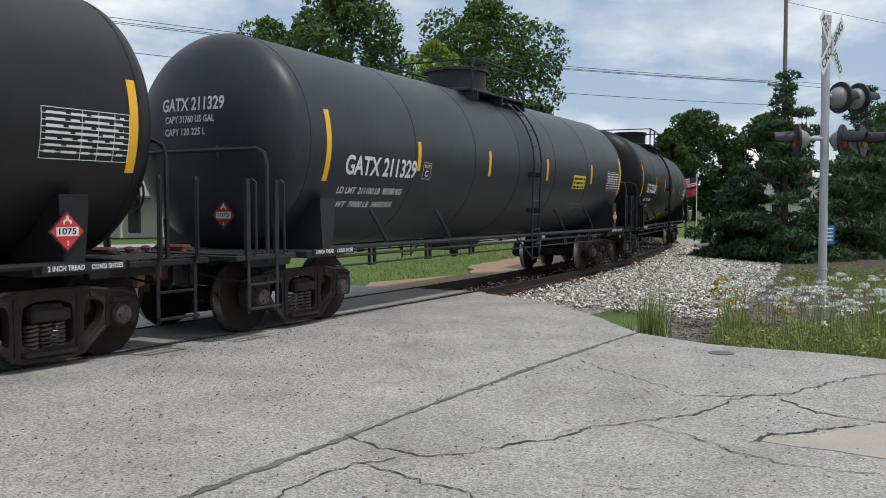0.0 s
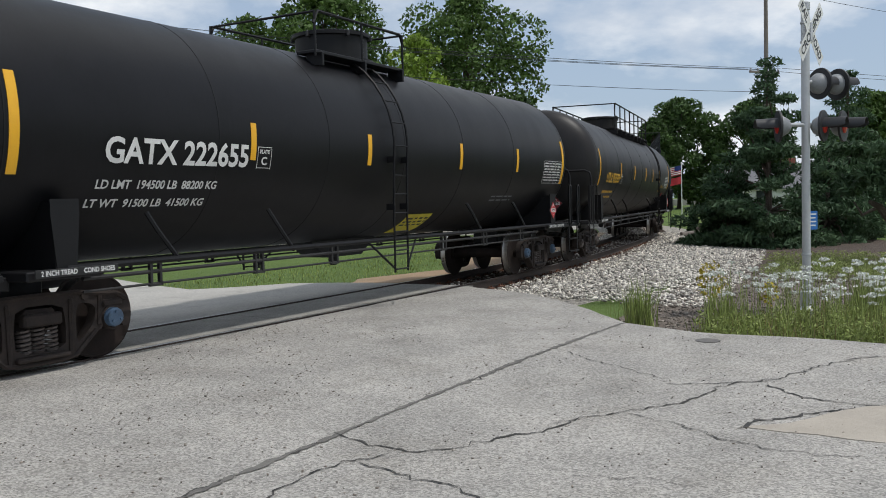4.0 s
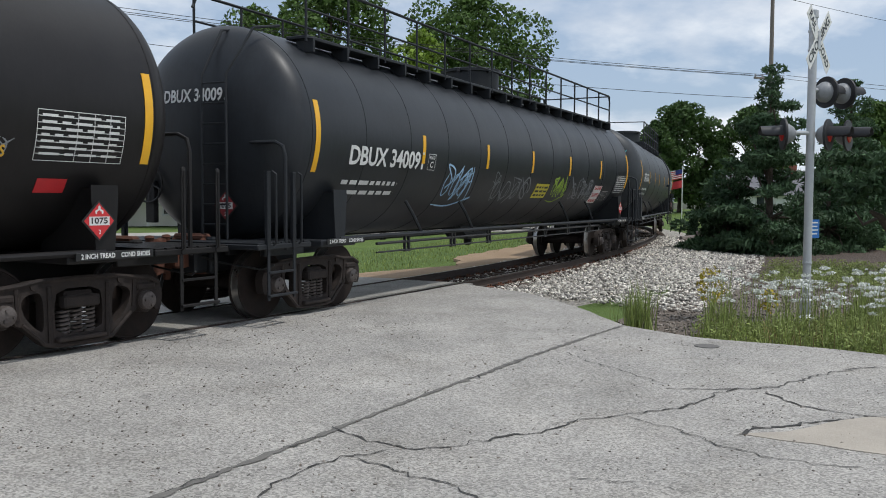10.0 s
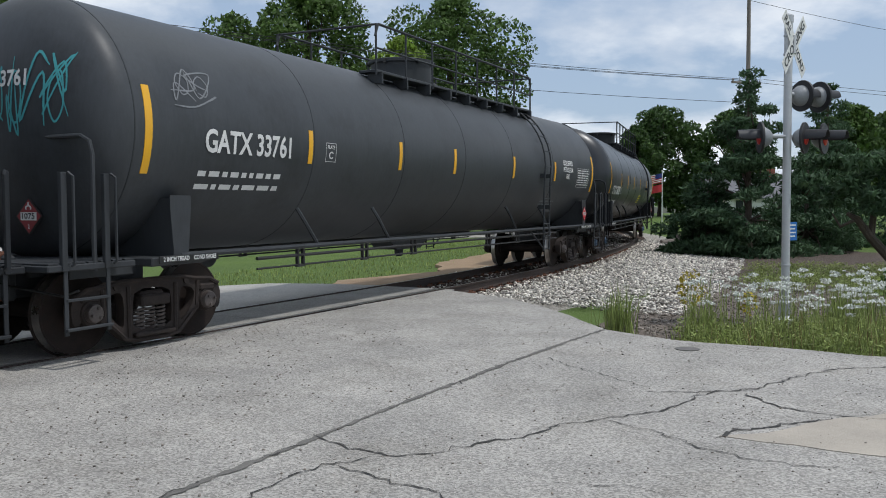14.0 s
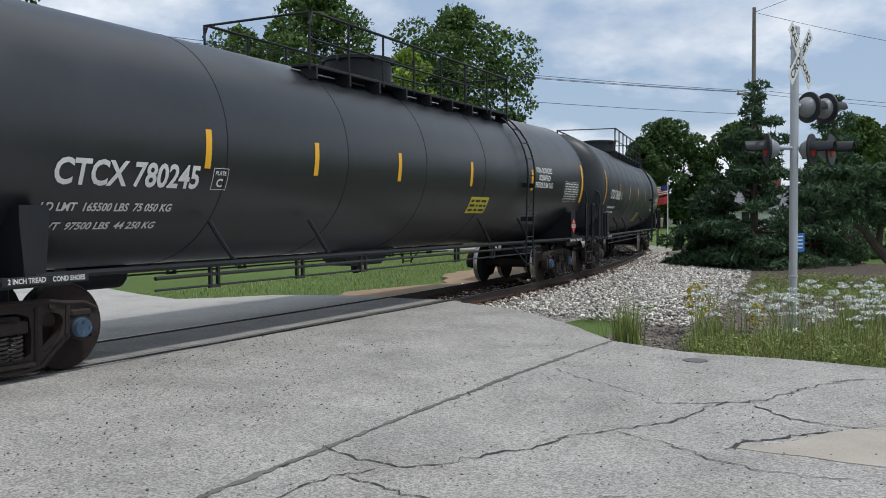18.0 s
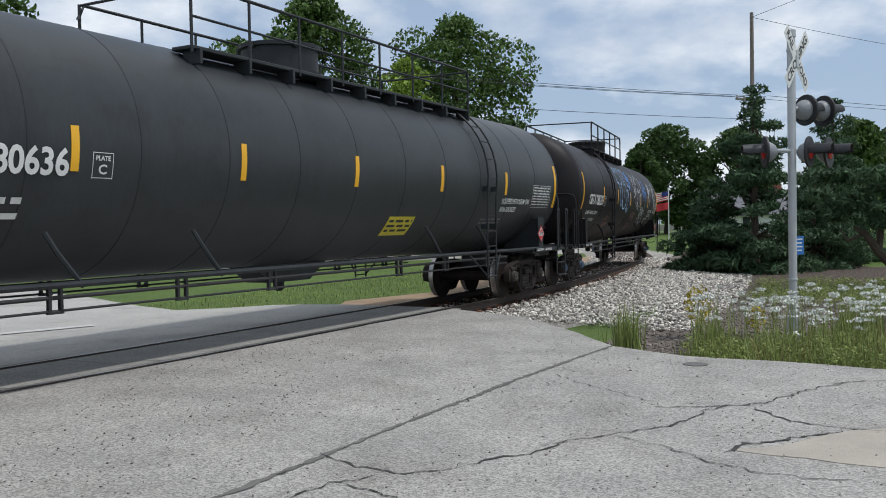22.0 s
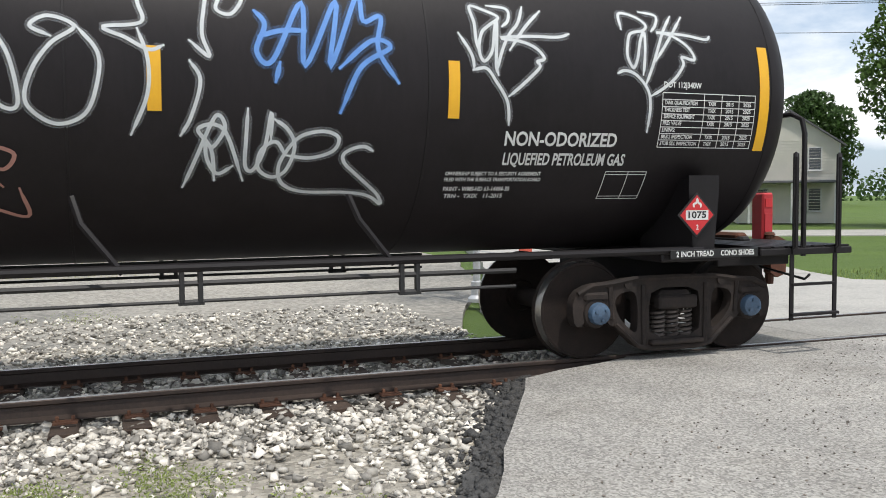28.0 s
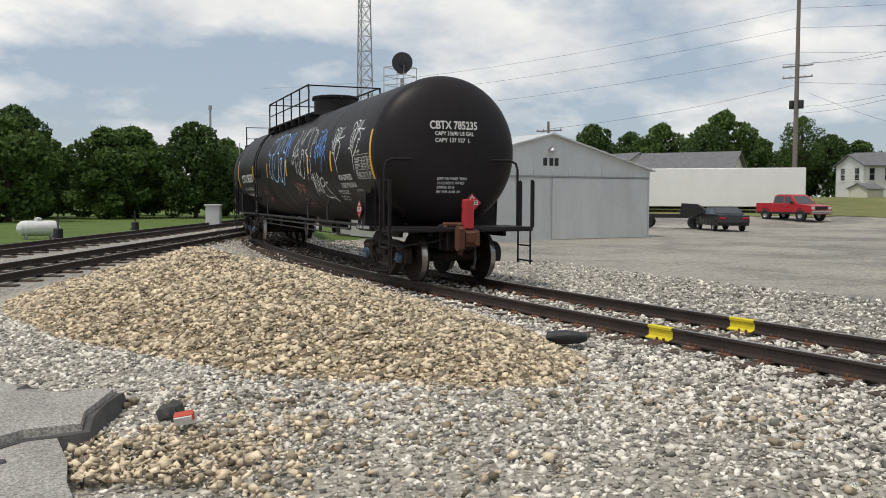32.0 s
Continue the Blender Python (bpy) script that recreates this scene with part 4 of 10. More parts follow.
def sideframe_geo():
    half = [(0.0, 0.775), (0.48, 0.77), (0.72, 0.735), (0.96, 0.72), (1.12, 0.65), (1.17, 0.52), (1.14, 0.34), (1.04, 0.34), (1.03, 0.50), (0.99, 0.57), (0.83, 0.57), (0.79, 0.50), (0.78, 0.35), (0.68, 0.32), (0.56, 0.22), (0.42, 0.10), (0.26, 0.075), (0.0, 0.075)]
    ring = half + [(-x, z) for x, z in half[::-1] if x > 0]
    tri = [(0.44, 0.655), (0.64, 0.63), (0.70, 0.56), (0.66, 0.42), (0.52, 0.28), (0.43, 0.24)]
    mid = [(-0.29, 0.20), (0.29, 0.20), (0.31, 0.45), (0.27, 0.665), (-0.27, 0.665), (-0.31, 0.45)]
    ring = round_ring(ring, 1)
    g = plate_geo(ring, [round_ring(tri), round_ring([(-x, z) for x, z in tri]), round_ring(mid, 1)], 0.13)
    for s in (1, -1):
        # flanges along the top chord, the columns and the tension arms
        g.tube([(0.0, -0.07, 0.765), (0.48 * s, -0.07, 0.76), (0.72 * s, -0.07, 0.725), (0.96 * s, -0.07, 0.71), (1.11 * s, -0.07, 0.64)], 0.028, 6)
        g.tube([(0.0, -0.07, 0.095), (0.26 * s, -0.07, 0.095), (0.42 * s, -0.07, 0.12), (0.56 * s, -0.07, 0.24), (0.69 * s, -0.07, 0.345)], 0.026, 6)
        g.tube([(0.36 * s, -0.065, 0.12), (0.37 * s, -0.065, 0.70)], 0.03, 6)
        g.tube([(0.73 * s, -0.065, 0.40), (0.75 * s, -0.065, 0.70)], 0.028, 6)
        g.lathe([(0.13, -0.085), (0.142, -0.06), (0.142, 0.06), (0.13, 0.085)], 20, Matrix.Translation((0.91 * s, 0, 0.457)) @ YAX)
        g.box((0.91 * s, -0.01, 0.61), (0.27, 0.17, 0.08), 0.02)
        g.lathe([(0.045, -0.085), (0.045, -0.06), (0.03, 0.0)], 10, Matrix.Translation((0.55 * s, 0, 0.715)) @ YAX)
    g.box((0, -0.02, 0.155), (0.62, 0.24, 0.05), 0.015)
    g.v = [(x * 0.97, y, z * 1.04) for x, y, z in g.v]
    return g


def spring_geo():
    g = Geo()
    for x in (-0.155, 0.0, 0.155):
        pts = []
        for i in range(6 * 10 + 1):
            a = 2 * math.pi * i / 10
            pts.append((x + 0.062 * math.cos(a), 0.062 * math.sin(a), 0.19 + 0.27 * i / 60))
        g.tube(pts, 0.0165, 5)
    return g


def bolster_geo():
    g = Geo()
    g.box((0, 0, 0.58), (0.36, 2.16, 0.16), 0.03)
    g.box((0, 0, 0.66), (0.42, 1.3, 0.14), 0.03)
    for s in (1, -1):
        g.box((0, s * 1.08, 0.55), (0.44, 0.12, 0.13), 0.02)
        g.tube([(0.62 * s, -0.8, 0.42), (0.62 * s, 0.8, 0.42)], 0.045, 8)          # brake beam
        for y in (-0.74, 0.74):
            g.prism([(0.40 * s, 0.30), (0.47 * s, 0.30), (0.45 * s, 0.56), (0.39 * s, 0.56)][::s], 0.1, Matrix.Translation((0, y, 0)))
    g.tube([(-0.62, 0.1, 0.40), (0.62, 0.1, 0.52)], 0.025, 6)
    return g


MESH = {}


def cached(key, make):
    if key not in MESH:
        MESH[key] = make()
    return MESH[key]


def add_truck(car, x, cap):
    t = part("truck", cached("bolster", lambda: bolster_geo().mesh("truck", CAST)), None, car, "rust-brown cast iron railway truck", Matrix.Translation((x, 0, 0)))
    for s in (1, -1):
        part("side_frame", cached("sideframe", lambda: sideframe_geo().mesh("side_frame", CAST, 30)), None, t, m=Matrix.Translation((0, s * 1.0, 0)))
        part("spring_nest", cached("spring", lambda: spring_geo().mesh("spring_nest", STEEL)), None, t, m=Matrix.Translation((0, s * 1.0, 0)))
    sets = []
    for s in (-1, 1):
        sets.append(part("wheelset", cached(("ws", cap.name), lambda: wheelset_mesh(cap)), None, t, m=Matrix.Translation((s * WB / 2, 0, WHEEL_Z))))
    return t, sets


def head_x(r):
    q = min(1.0, r / TANK_R)
    return TANK_H + HEAD * (1 - q ** 2.4) ** (1 / 2.1)


def shell_geo():
    prof = []
    for i in range(15):
        q = math.sin(math.pi / 2 * (i / 14) ** 0.85)
        r = TANK_R * q
        prof.append((r, -head_x(r)))
    prof[-1] = (TANK_R, -TANK_H)
    prof += [(TANK_R, -TANK_H + 2 * TANK_H * k / 12) for k in range(1, 12)]
    prof += [(r, -z) for r, z in prof[:15][::-1]]
    return Geo().lathe(prof, 72, Matrix.Translation((0, 0, TANK_Z)) @ pose(0, 0, 0, 0, 90, 0))


def arc(x, w, z0, off=0.006, near=-1):
    """On the shell's flank: x along the car, w up the curve from height z0."""
    th = math.asin(max(-1, min(1, (z0 - TANK_Z) / TANK_R))) + w / TANK_R
    r = TANK_R + off
    return (x, near * r * math.cos(th), TANK_Z + r * math.sin(th))


def strip_geo(x, z0, z1, wid, near=-1, n=10, off=0.006):
    g = Geo()
    w1 = (math.asin(max(-1, min(1, (z1 - TANK_Z) / TANK_R))) - math.asin(max(-1, min(1, (z0 - TANK_Z) / TANK_R)))) * TANK_R
    vs = []
    for o in (off, 0.0):
        for i in range(n + 1):
            vs += [arc(x - wid / 2, w1 * i / n, z0, o, near), arc(x + wid / 2, w1 * i / n, z0, o, near)]
    fs = [(2 * i, 2 * i + 1, 2 * i + 3, 2 * i + 2) for i in range(n)]
    b = 2 * (n + 1)
    fs += [(2 * i + 1, b + 2 * i + 1, b + 2 * i + 3, 2 * i + 3) for i in range(n)] + [(2 * i, 2 * i + 2, b + 2 * i + 2, b + 2 * i) for i in range(n)]
    if near > 0:
        fs = [f[::-1] for f in fs]
    return g.add(vs, fs)


def text_on(place, text, x0, x1, cap):
    """Lettering stretched from x0 to x1 with capitals of height cap, laid by place(u, v)."""
    vs, fs = letters(text, 1.0)
    if not vs:
        return Geo()
    ax, bx = min(v[0] for v in vs), max(v[0] for v in vs)
    k = (x1 - x0) / max(bx - ax, 1e-6)
    return Geo().add([place(x0 + (u - ax) * k, v * cap / 0.70) for u, v in vs], fs)


def side_text(car, text, x0, x1, z, cap, mat, name="lettering"):
    return part(name, text_on(lambda u, v: arc(u, v, z, 0.009), text, x0, x1, cap), mat, car, sharp=0)


def head_text(car, text, y0, y1, z, cap, mat, front=True):
    def place(u, v):
        y, zz = (-u if front else u), z + v
        r = math.hypot(y, zz - TANK_Z)
        return ((-1 if front else 1) * (head_x(r) + 0.010), y, zz)
    return part("lettering", text_on(place, text, y0, y1, cap), mat, car, sharp=0)


def bars_geo(x0, x1, z, rows, gap, h, rng):
    """Illegible small writing as plain bars."""
    g = Geo()
    for r in range(rows):
        x = x0
        while x < x1:
            w = min(rng.uniform(0.08, 0.3), x1 - x)
            zz = -r * gap
            vs = [arc(x, zz - h / 2, z), arc(x + w, zz - h / 2, z), arc(x + w, zz + h / 2, z), arc(x, zz + h / 2, z)]
            g.add(vs, [(0, 1, 2, 3)])
            x += w + 0.06
    return g


def ribbon(g, pts, width, place, off=0.006, taper=True):
    """A painted stroke through pts, smoothed, laid by place(u, v)."""
    P = [Vector((p[0], p[1], 0)) for p in pts]
    P = [P[0] * 2 - P[1]] + P + [P[-1] * 2 - P[-2]]
    out = []
    for i in range(1, len(P) - 2):
        for k in range(6):
            t = k / 6
            a, b, c, d = P[i - 1], P[i], P[i + 1], P[i + 2]
            out.append(0.5 * ((2 * b) + (c - a) * t + (2 * a - 5 * b + 4 * c - d) * t * t + (3 * b - a - 3 * c + d) * t ** 3))
    out.append(P[-2])
    o = len(g.v)
    n = len(out)
    for i, p in enumerate(out):
        d = out[min(i + 1, n - 1)] - out[max(i - 1, 0)]
        d = d.normalized() if d.length > 1e-6 else Vector((1, 0, 0))
        q = Vector((-d.y, d.x, 0)) * width / 2 * (0.55 if taper and (i < 2 or i > n - 3) else 1.0)
        for e in (p + q, p - q):
            g.v.append(place(e.x, e.y))
    for i in range(n - 1):
        g.f.append((o + 2 * i, o + 2 * i + 1, o + 2 * i + 3, o + 2 * i + 2))
    return g


def scribble(seed, x0, x1, w0, w1, letters_n, width, place):
    """An angular spray tag: a row of looping, zigzag strokes."""
    rng = random.Random(seed)
    g = Geo()
    step = (x1 - x0) / letters_n
    for k in range(letters_n):
        cx = x0 + step * (k + 0.5)
        h = w1 - w0
        pts = []
        for j in range(rng.randint(5, 8)):
            pts.append((cx + rng.uniform(-0.75, 0.75) * step, w0 + h * (rng.random() ** 0.8 if j % 2 else 1 - rng.random() ** 1.6)))
        ribbon(g, pts, width * rng.uniform(0.7, 1.2), place)
        if rng.random() < 0.7:
            a = rng.uniform(0, 6.28)
            ribbon(g, [(cx + step * 0.35 * math.cos(a + q), w0 + h * (0.5 + 0.3 * math.sin(a + q))) for q in (0, 1.3, 2.6, 3.9, 5.2, 6.1)], width * 0.8, place)
    if rng.random() < 0.8:
        ribbon(g, [(x0 - 0.1 * step, w0 - 0.05), ((x0 + x1) / 2, w0 - 0.02 * letters_n), (x1 + 0.2 * step, w0 + 0.12), (x1 - 0.2 * step, w0 + 0.05)], width, place)
    return g


def table_geo(x0, x1, z, h, rows, cols):
    g = Geo()
    t = 0.0038
    for r in rows:
        w = -h * r
        g.add([arc(x0, w - t, z), arc(x1, w - t, z), arc(x1, w + t, z), arc(x0, w + t, z)], [(0, 1, 2, 3)])
    for c in cols:
        x = x0 + (x1 - x0) * c
        n = 4
        vs = []
        for i in range(n + 1):
            vs += [arc(x - t, -h * i / n, z), arc(x + t, -h * i / n, z)]
        g.add(vs, [(2 * i, 2 * i + 1, 2 * i + 3, 2 * i + 2) for i in range(n)][::1])
    return g


def placard(car, m, number, faded=False, up=True):
    """A diamond hazard placard: black backing, red field, white number panel."""
    b = part("placard", Geo().prism([(0, -0.21), (0.21, 0), (0, 0.21), (-0.21, 0)], 0.012), DECALK, car, "black diamond holder with a red flammable gas placard", m)
    # faded selects the darker red, used on all front tank heads
    part("red_field", Geo().prism([(0, -0.185), (0.185, 0), (0, 0.185), (-0.185, 0)], 0.004, Matrix.Translation((0, -0.009, 0))), PLACD if faded else PLACR, b)
    part("number_panel", Geo().prism([(-0.125, -0.045), (0.125, -0.045), (0.125, 0.045), (-0.125, 0.045)], 0.003, Matrix.Translation((0, -0.013, 0))), WHITE, b)
    part("number", text_on(lambda u, v: (u, -0.0165, v), number, -0.1, 0.1, 0.06), DECALK, b, sharp=0)
    part("class_number", text_on(lambda u, v: (u, -0.0135, v - 0.115), "2" if number == "1075" else "3", -0.012, 0.016, 0.045), WHITE, b, sharp=0)
    fl = Geo()
    ribbon(fl, [(-0.035, 0.07), (-0.04, 0.1), (-0.01, 0.115), (0, 0.15), (0.012, 0.115), (0.04, 0.1), (0.035, 0.07)], 0.02, lambda u, v: (u, -0.0135, v))
    part("flame_mark", fl, WHITE, b, sharp=0)
    return b


def end_parts(car, s, fit, eot=False):
    """Platform, railing, posts, steps, coupler and hose of one end; s is the end's sign along x."""
    X = lambda v: (v - END_DX) * s
    def fl(outline):
        return outline if s > 0 else outline[::-1]
    g = Geo()
    g.box((X(9.0), 0, 1.03), (1.16, 2.9, 0.07), 0.012)
    plank = cached("walk_plank_" + fit.name, lambda: Geo().box((0, 0, 0), (0.13, 2.86, 0.02), 0.004).mesh("walk_plank", fit))
    for y in (-1.1, -0.5, 0.5, 1.1):
        g.box((X(8.6), y, 0.95), (0.9, 0.08, 0.14), 0.01)
    deck = part("end_platform", g, fit, car)
    for k in range(7):
        part("walk_plank", plank, None, deck, m=Matrix.Translation((X(8.5 + 0.165 * k), 0, 1.075)))
    g = Geo()
    g.box((X(8.3), 0, 0.86), (2.3, 0.62, 0.42), 0.03)
    g.box((X(9.15), 0, 0.88), (0.14, 0.75, 0.5), 0.03)
    part("draft_sill", g, fit, car)
    g = Geo()
    g.tube([(X(8.97), -1.42, 0.98), (X(8.97), -1.42, 2.2), (X(8.97), -1.38, 2.34), (X(8.96), -1.25, 2.4), (X(8.96), 1.25, 2.4), (X(8.97), 1.38, 2.34), (X(8.97), 1.42, 2.2), (X(8.97), 1.42, 0.98)], 0.026, 8)
    for y in (-0.55, 0.55):
        g.box((X(8.93), y, 2.38), (0.06, 0.04, 0.16), 0.005)
        g.tube([(X(8.93), y, 2.42), (s * (head_x(1.0) - 0.05), y * 0.9, 2.46)], 0.02, 6)
    part("end_railing", g, fit, car)
    for y in (-1, 1):
        near = -0.16 if y < 0 else 0.0
        for dx in (0.48 + near, -0.07 + near):
            g = Geo()
            g.box((X(9.06 + dx), y * 1.46, 1.50), (0.07, 0.02, 1.0), 0.006)
            g.box((X(9.085 + dx), y * 1.44, 1.50), (0.014, 0.05, 1.0), 0.003)
            post = part("grab_post", g, fit, car)
            g = Geo()
            g.tube([(X(9.0 + dx), y * 1.49, 1.05), (X(9.0 + dx), y * 1.53, 1.08), (X(9.0 + dx), y * 1.53, 1.96), (X(9.03 + dx), y * 1.49, 2.0)], 0.016, 6)
            part("grab_handle", g, fit, post)
        g = Geo()
        for a in (9.52 + near, 8.97 + near):
            g.box((X(a), y * 1.44, 0.70), (0.05, 0.02, 0.72), 0.004)
        g.box((X(9.245 + near), y * 1.46, 0.4), (0.60, 0.06, 0.03), 0.006)
        g.box((X(9.245 + near), y * 1.45, 0.7), (0.56, 0.03, 0.03), 0.004)
        part("sill_step", g, fit, car)
    g = Geo()
    e = 0.16 if eot else 0.0
    g.box((X(9.26 + e / 2), 0, 0.88), (0.42 + e, 0.24, 0.22), 0.05)
    g.prism(fl([(X(9.42 + e), 0.74), (X(9.58 + e), 0.72), (X(9.66 + e), 0.82), (X(9.67 + e), 0.98), (X(9.57 + e), 1.05), (X(9.42 + e), 1.02)]), 0.26, Matrix.Translation((0, 0.06 * s, 0)))
    g.prism(fl([(X(9.46 + e), 0.70), (X(9.56 + e), 0.64), (X(9.68 + e), 0.68), (X(9.70 + e), 1.06), (X(9.56 + e), 1.12), (X(9.48 + e), 1.05)]), 0.12, Matrix.Translation((0, -0.16 * s, 0)))
    g.box((X(9.62 + e), 0.17 * s, 0.88), (0.16, 0.09, 0.3), 0.03)
    g.lathe([(0.045, 0.56), (0.05, 0.6), (0.05, 1.12), (0.065, 1.13), (0.05, 1.16), (0.0, 1.17)], 10, Matrix.Translation((X(9.52 + e), -0.13 * s, 0)))
    coup = part("coupler", g, RUST, car, "rusty red-brown knuckle coupler")
    g = Geo().box((X(9.17), 0, 1.12), (0.16, 0.56, 0.1), 0.03)
    g.box((X(9.17), 0, 0.66), (0.16, 0.56, 0.08), 0.03)
    for y in (-0.25, 0.25):
        g.box((X(9.18), y, 0.89), (0.18, 0.09, 0.46), 0.03)
    part("striker_casting", g, RUST, coup)
    g = Geo()
    g.tube([(X(9.2), 0.28, 0.74), (X(9.38), 0.3, 0.66), (X(9.5), 0.26, 0.48), (X(9.62), 0.18, 0.34), (X(9.72), 0.12, 0.32)], 0.026, 8)
    g.lathe([(0.04, -0.05), (0.045, 0.03), (0.03, 0.06)], 8, Matrix.Translation((X(9.74), 0.11, 0.32)) @ pose(0, 0, 0, 0, 90, 0))
    part("air_hose", g, FIT, car)
    g = Geo()
    g.tube([(X(9.12), -1.35, 0.78), (X(9.2), -1.2, 0.72), (X(9.24), -0.5, 0.80), (X(9.36), -0.22, 0.90)], 0.014, 6)
    part("uncoupling_lever", g, FIT, car)
    if eot:
        g = Geo().box((X(9.7), 0.02, 1.34), (0.16, 0.2, 0.56), 0.02)
        u = part("end_of_train_marker", g, EOT, car, "red end-of-train marker box on the coupler")
        part("reflector_plate", Geo().box((X(9.7), -0.085, 1.5), (0.1, 0.012, 0.1), 0.003), PLACR, u)
        part("side_cover", Geo().box((X(9.7), -0.085, 1.25), (0.11, 0.012, 0.26), 0.003), EOT, u)
    else:
        g = Geo()
        c = Matrix.Translation((X(9.0), 0.95, 1.85)) @ pose(0, 0, 0, 0, 90, 0)
        if s < 0:
            g.tube([tuple(c @ Vector((0.26 * math.cos(a), 0.26 * math.sin(a), 0))) for a in [2 * math.pi * k / 20 for k in range(20)]], 0.016, 6, closed=True)
            for k in range(5):
                a = 2 * math.pi * k / 5
                g.tube([tuple(c @ Vector((0, 0, 0.03))), tuple(c @ Vector((0.26 * math.cos(a), 0.26 * math.sin(a), 0)))], 0.011, 5)
            g.box((X(8.93), 0.95, 1.6), (0.1, 0.16, 0.6), 0.01)
            part("brake_wheel", g, FIT, car)


def saddle_geo(s, y):
    """Tapered bolster bracket between the sill and the shell, at one corner."""
    g = Geo()
    g.prism([(-0.11, 1.0), (0.11, 1.0), (0.14, 1.30), (0.17, 1.62), (0.17, 1.78), (-0.17, 1.78), (-0.17, 1.62), (-0.14, 1.30)], 0.02, Matrix.Translation((s * HALF_TC, y * 1.46, 0)))
    for dx in (-0.12, 0.12):
        g.add([(s * HALF_TC + dx - 0.01, y * 1.46, 1.0), (s * HALF_TC + dx - 0.01, y * 1.46, 1.75), (s * HALF_TC + dx - 0.01, y * 1.25, 1.75), (s * HALF_TC + dx - 0.01, y * 0.6, 1.15), (s * HALF_TC + dx - 0.01, y * 0.6, 1.0),
               (s * HALF_TC + dx + 0.01, y * 1.46, 1.0), (s * HALF_TC + dx + 0.01, y * 1.46, 1.75), (s * HALF_TC + dx + 0.01, y * 1.25, 1.75), (s * HALF_TC + dx + 0.01, y * 0.6, 1.15), (s * HALF_TC + dx + 0.01, y * 0.6, 1.0)],
              [(0, 1, 2, 3, 4), (9, 8, 7, 6, 5), (0, 5, 6, 1), (1, 6, 7, 2), (2, 7, 8, 3), (3, 8, 9, 4), (4, 9, 5, 0)])
    g.box((s * HALF_TC, y * 0.9, 1.02), (0.9, 1.1, 0.10), 0.015)
    return g


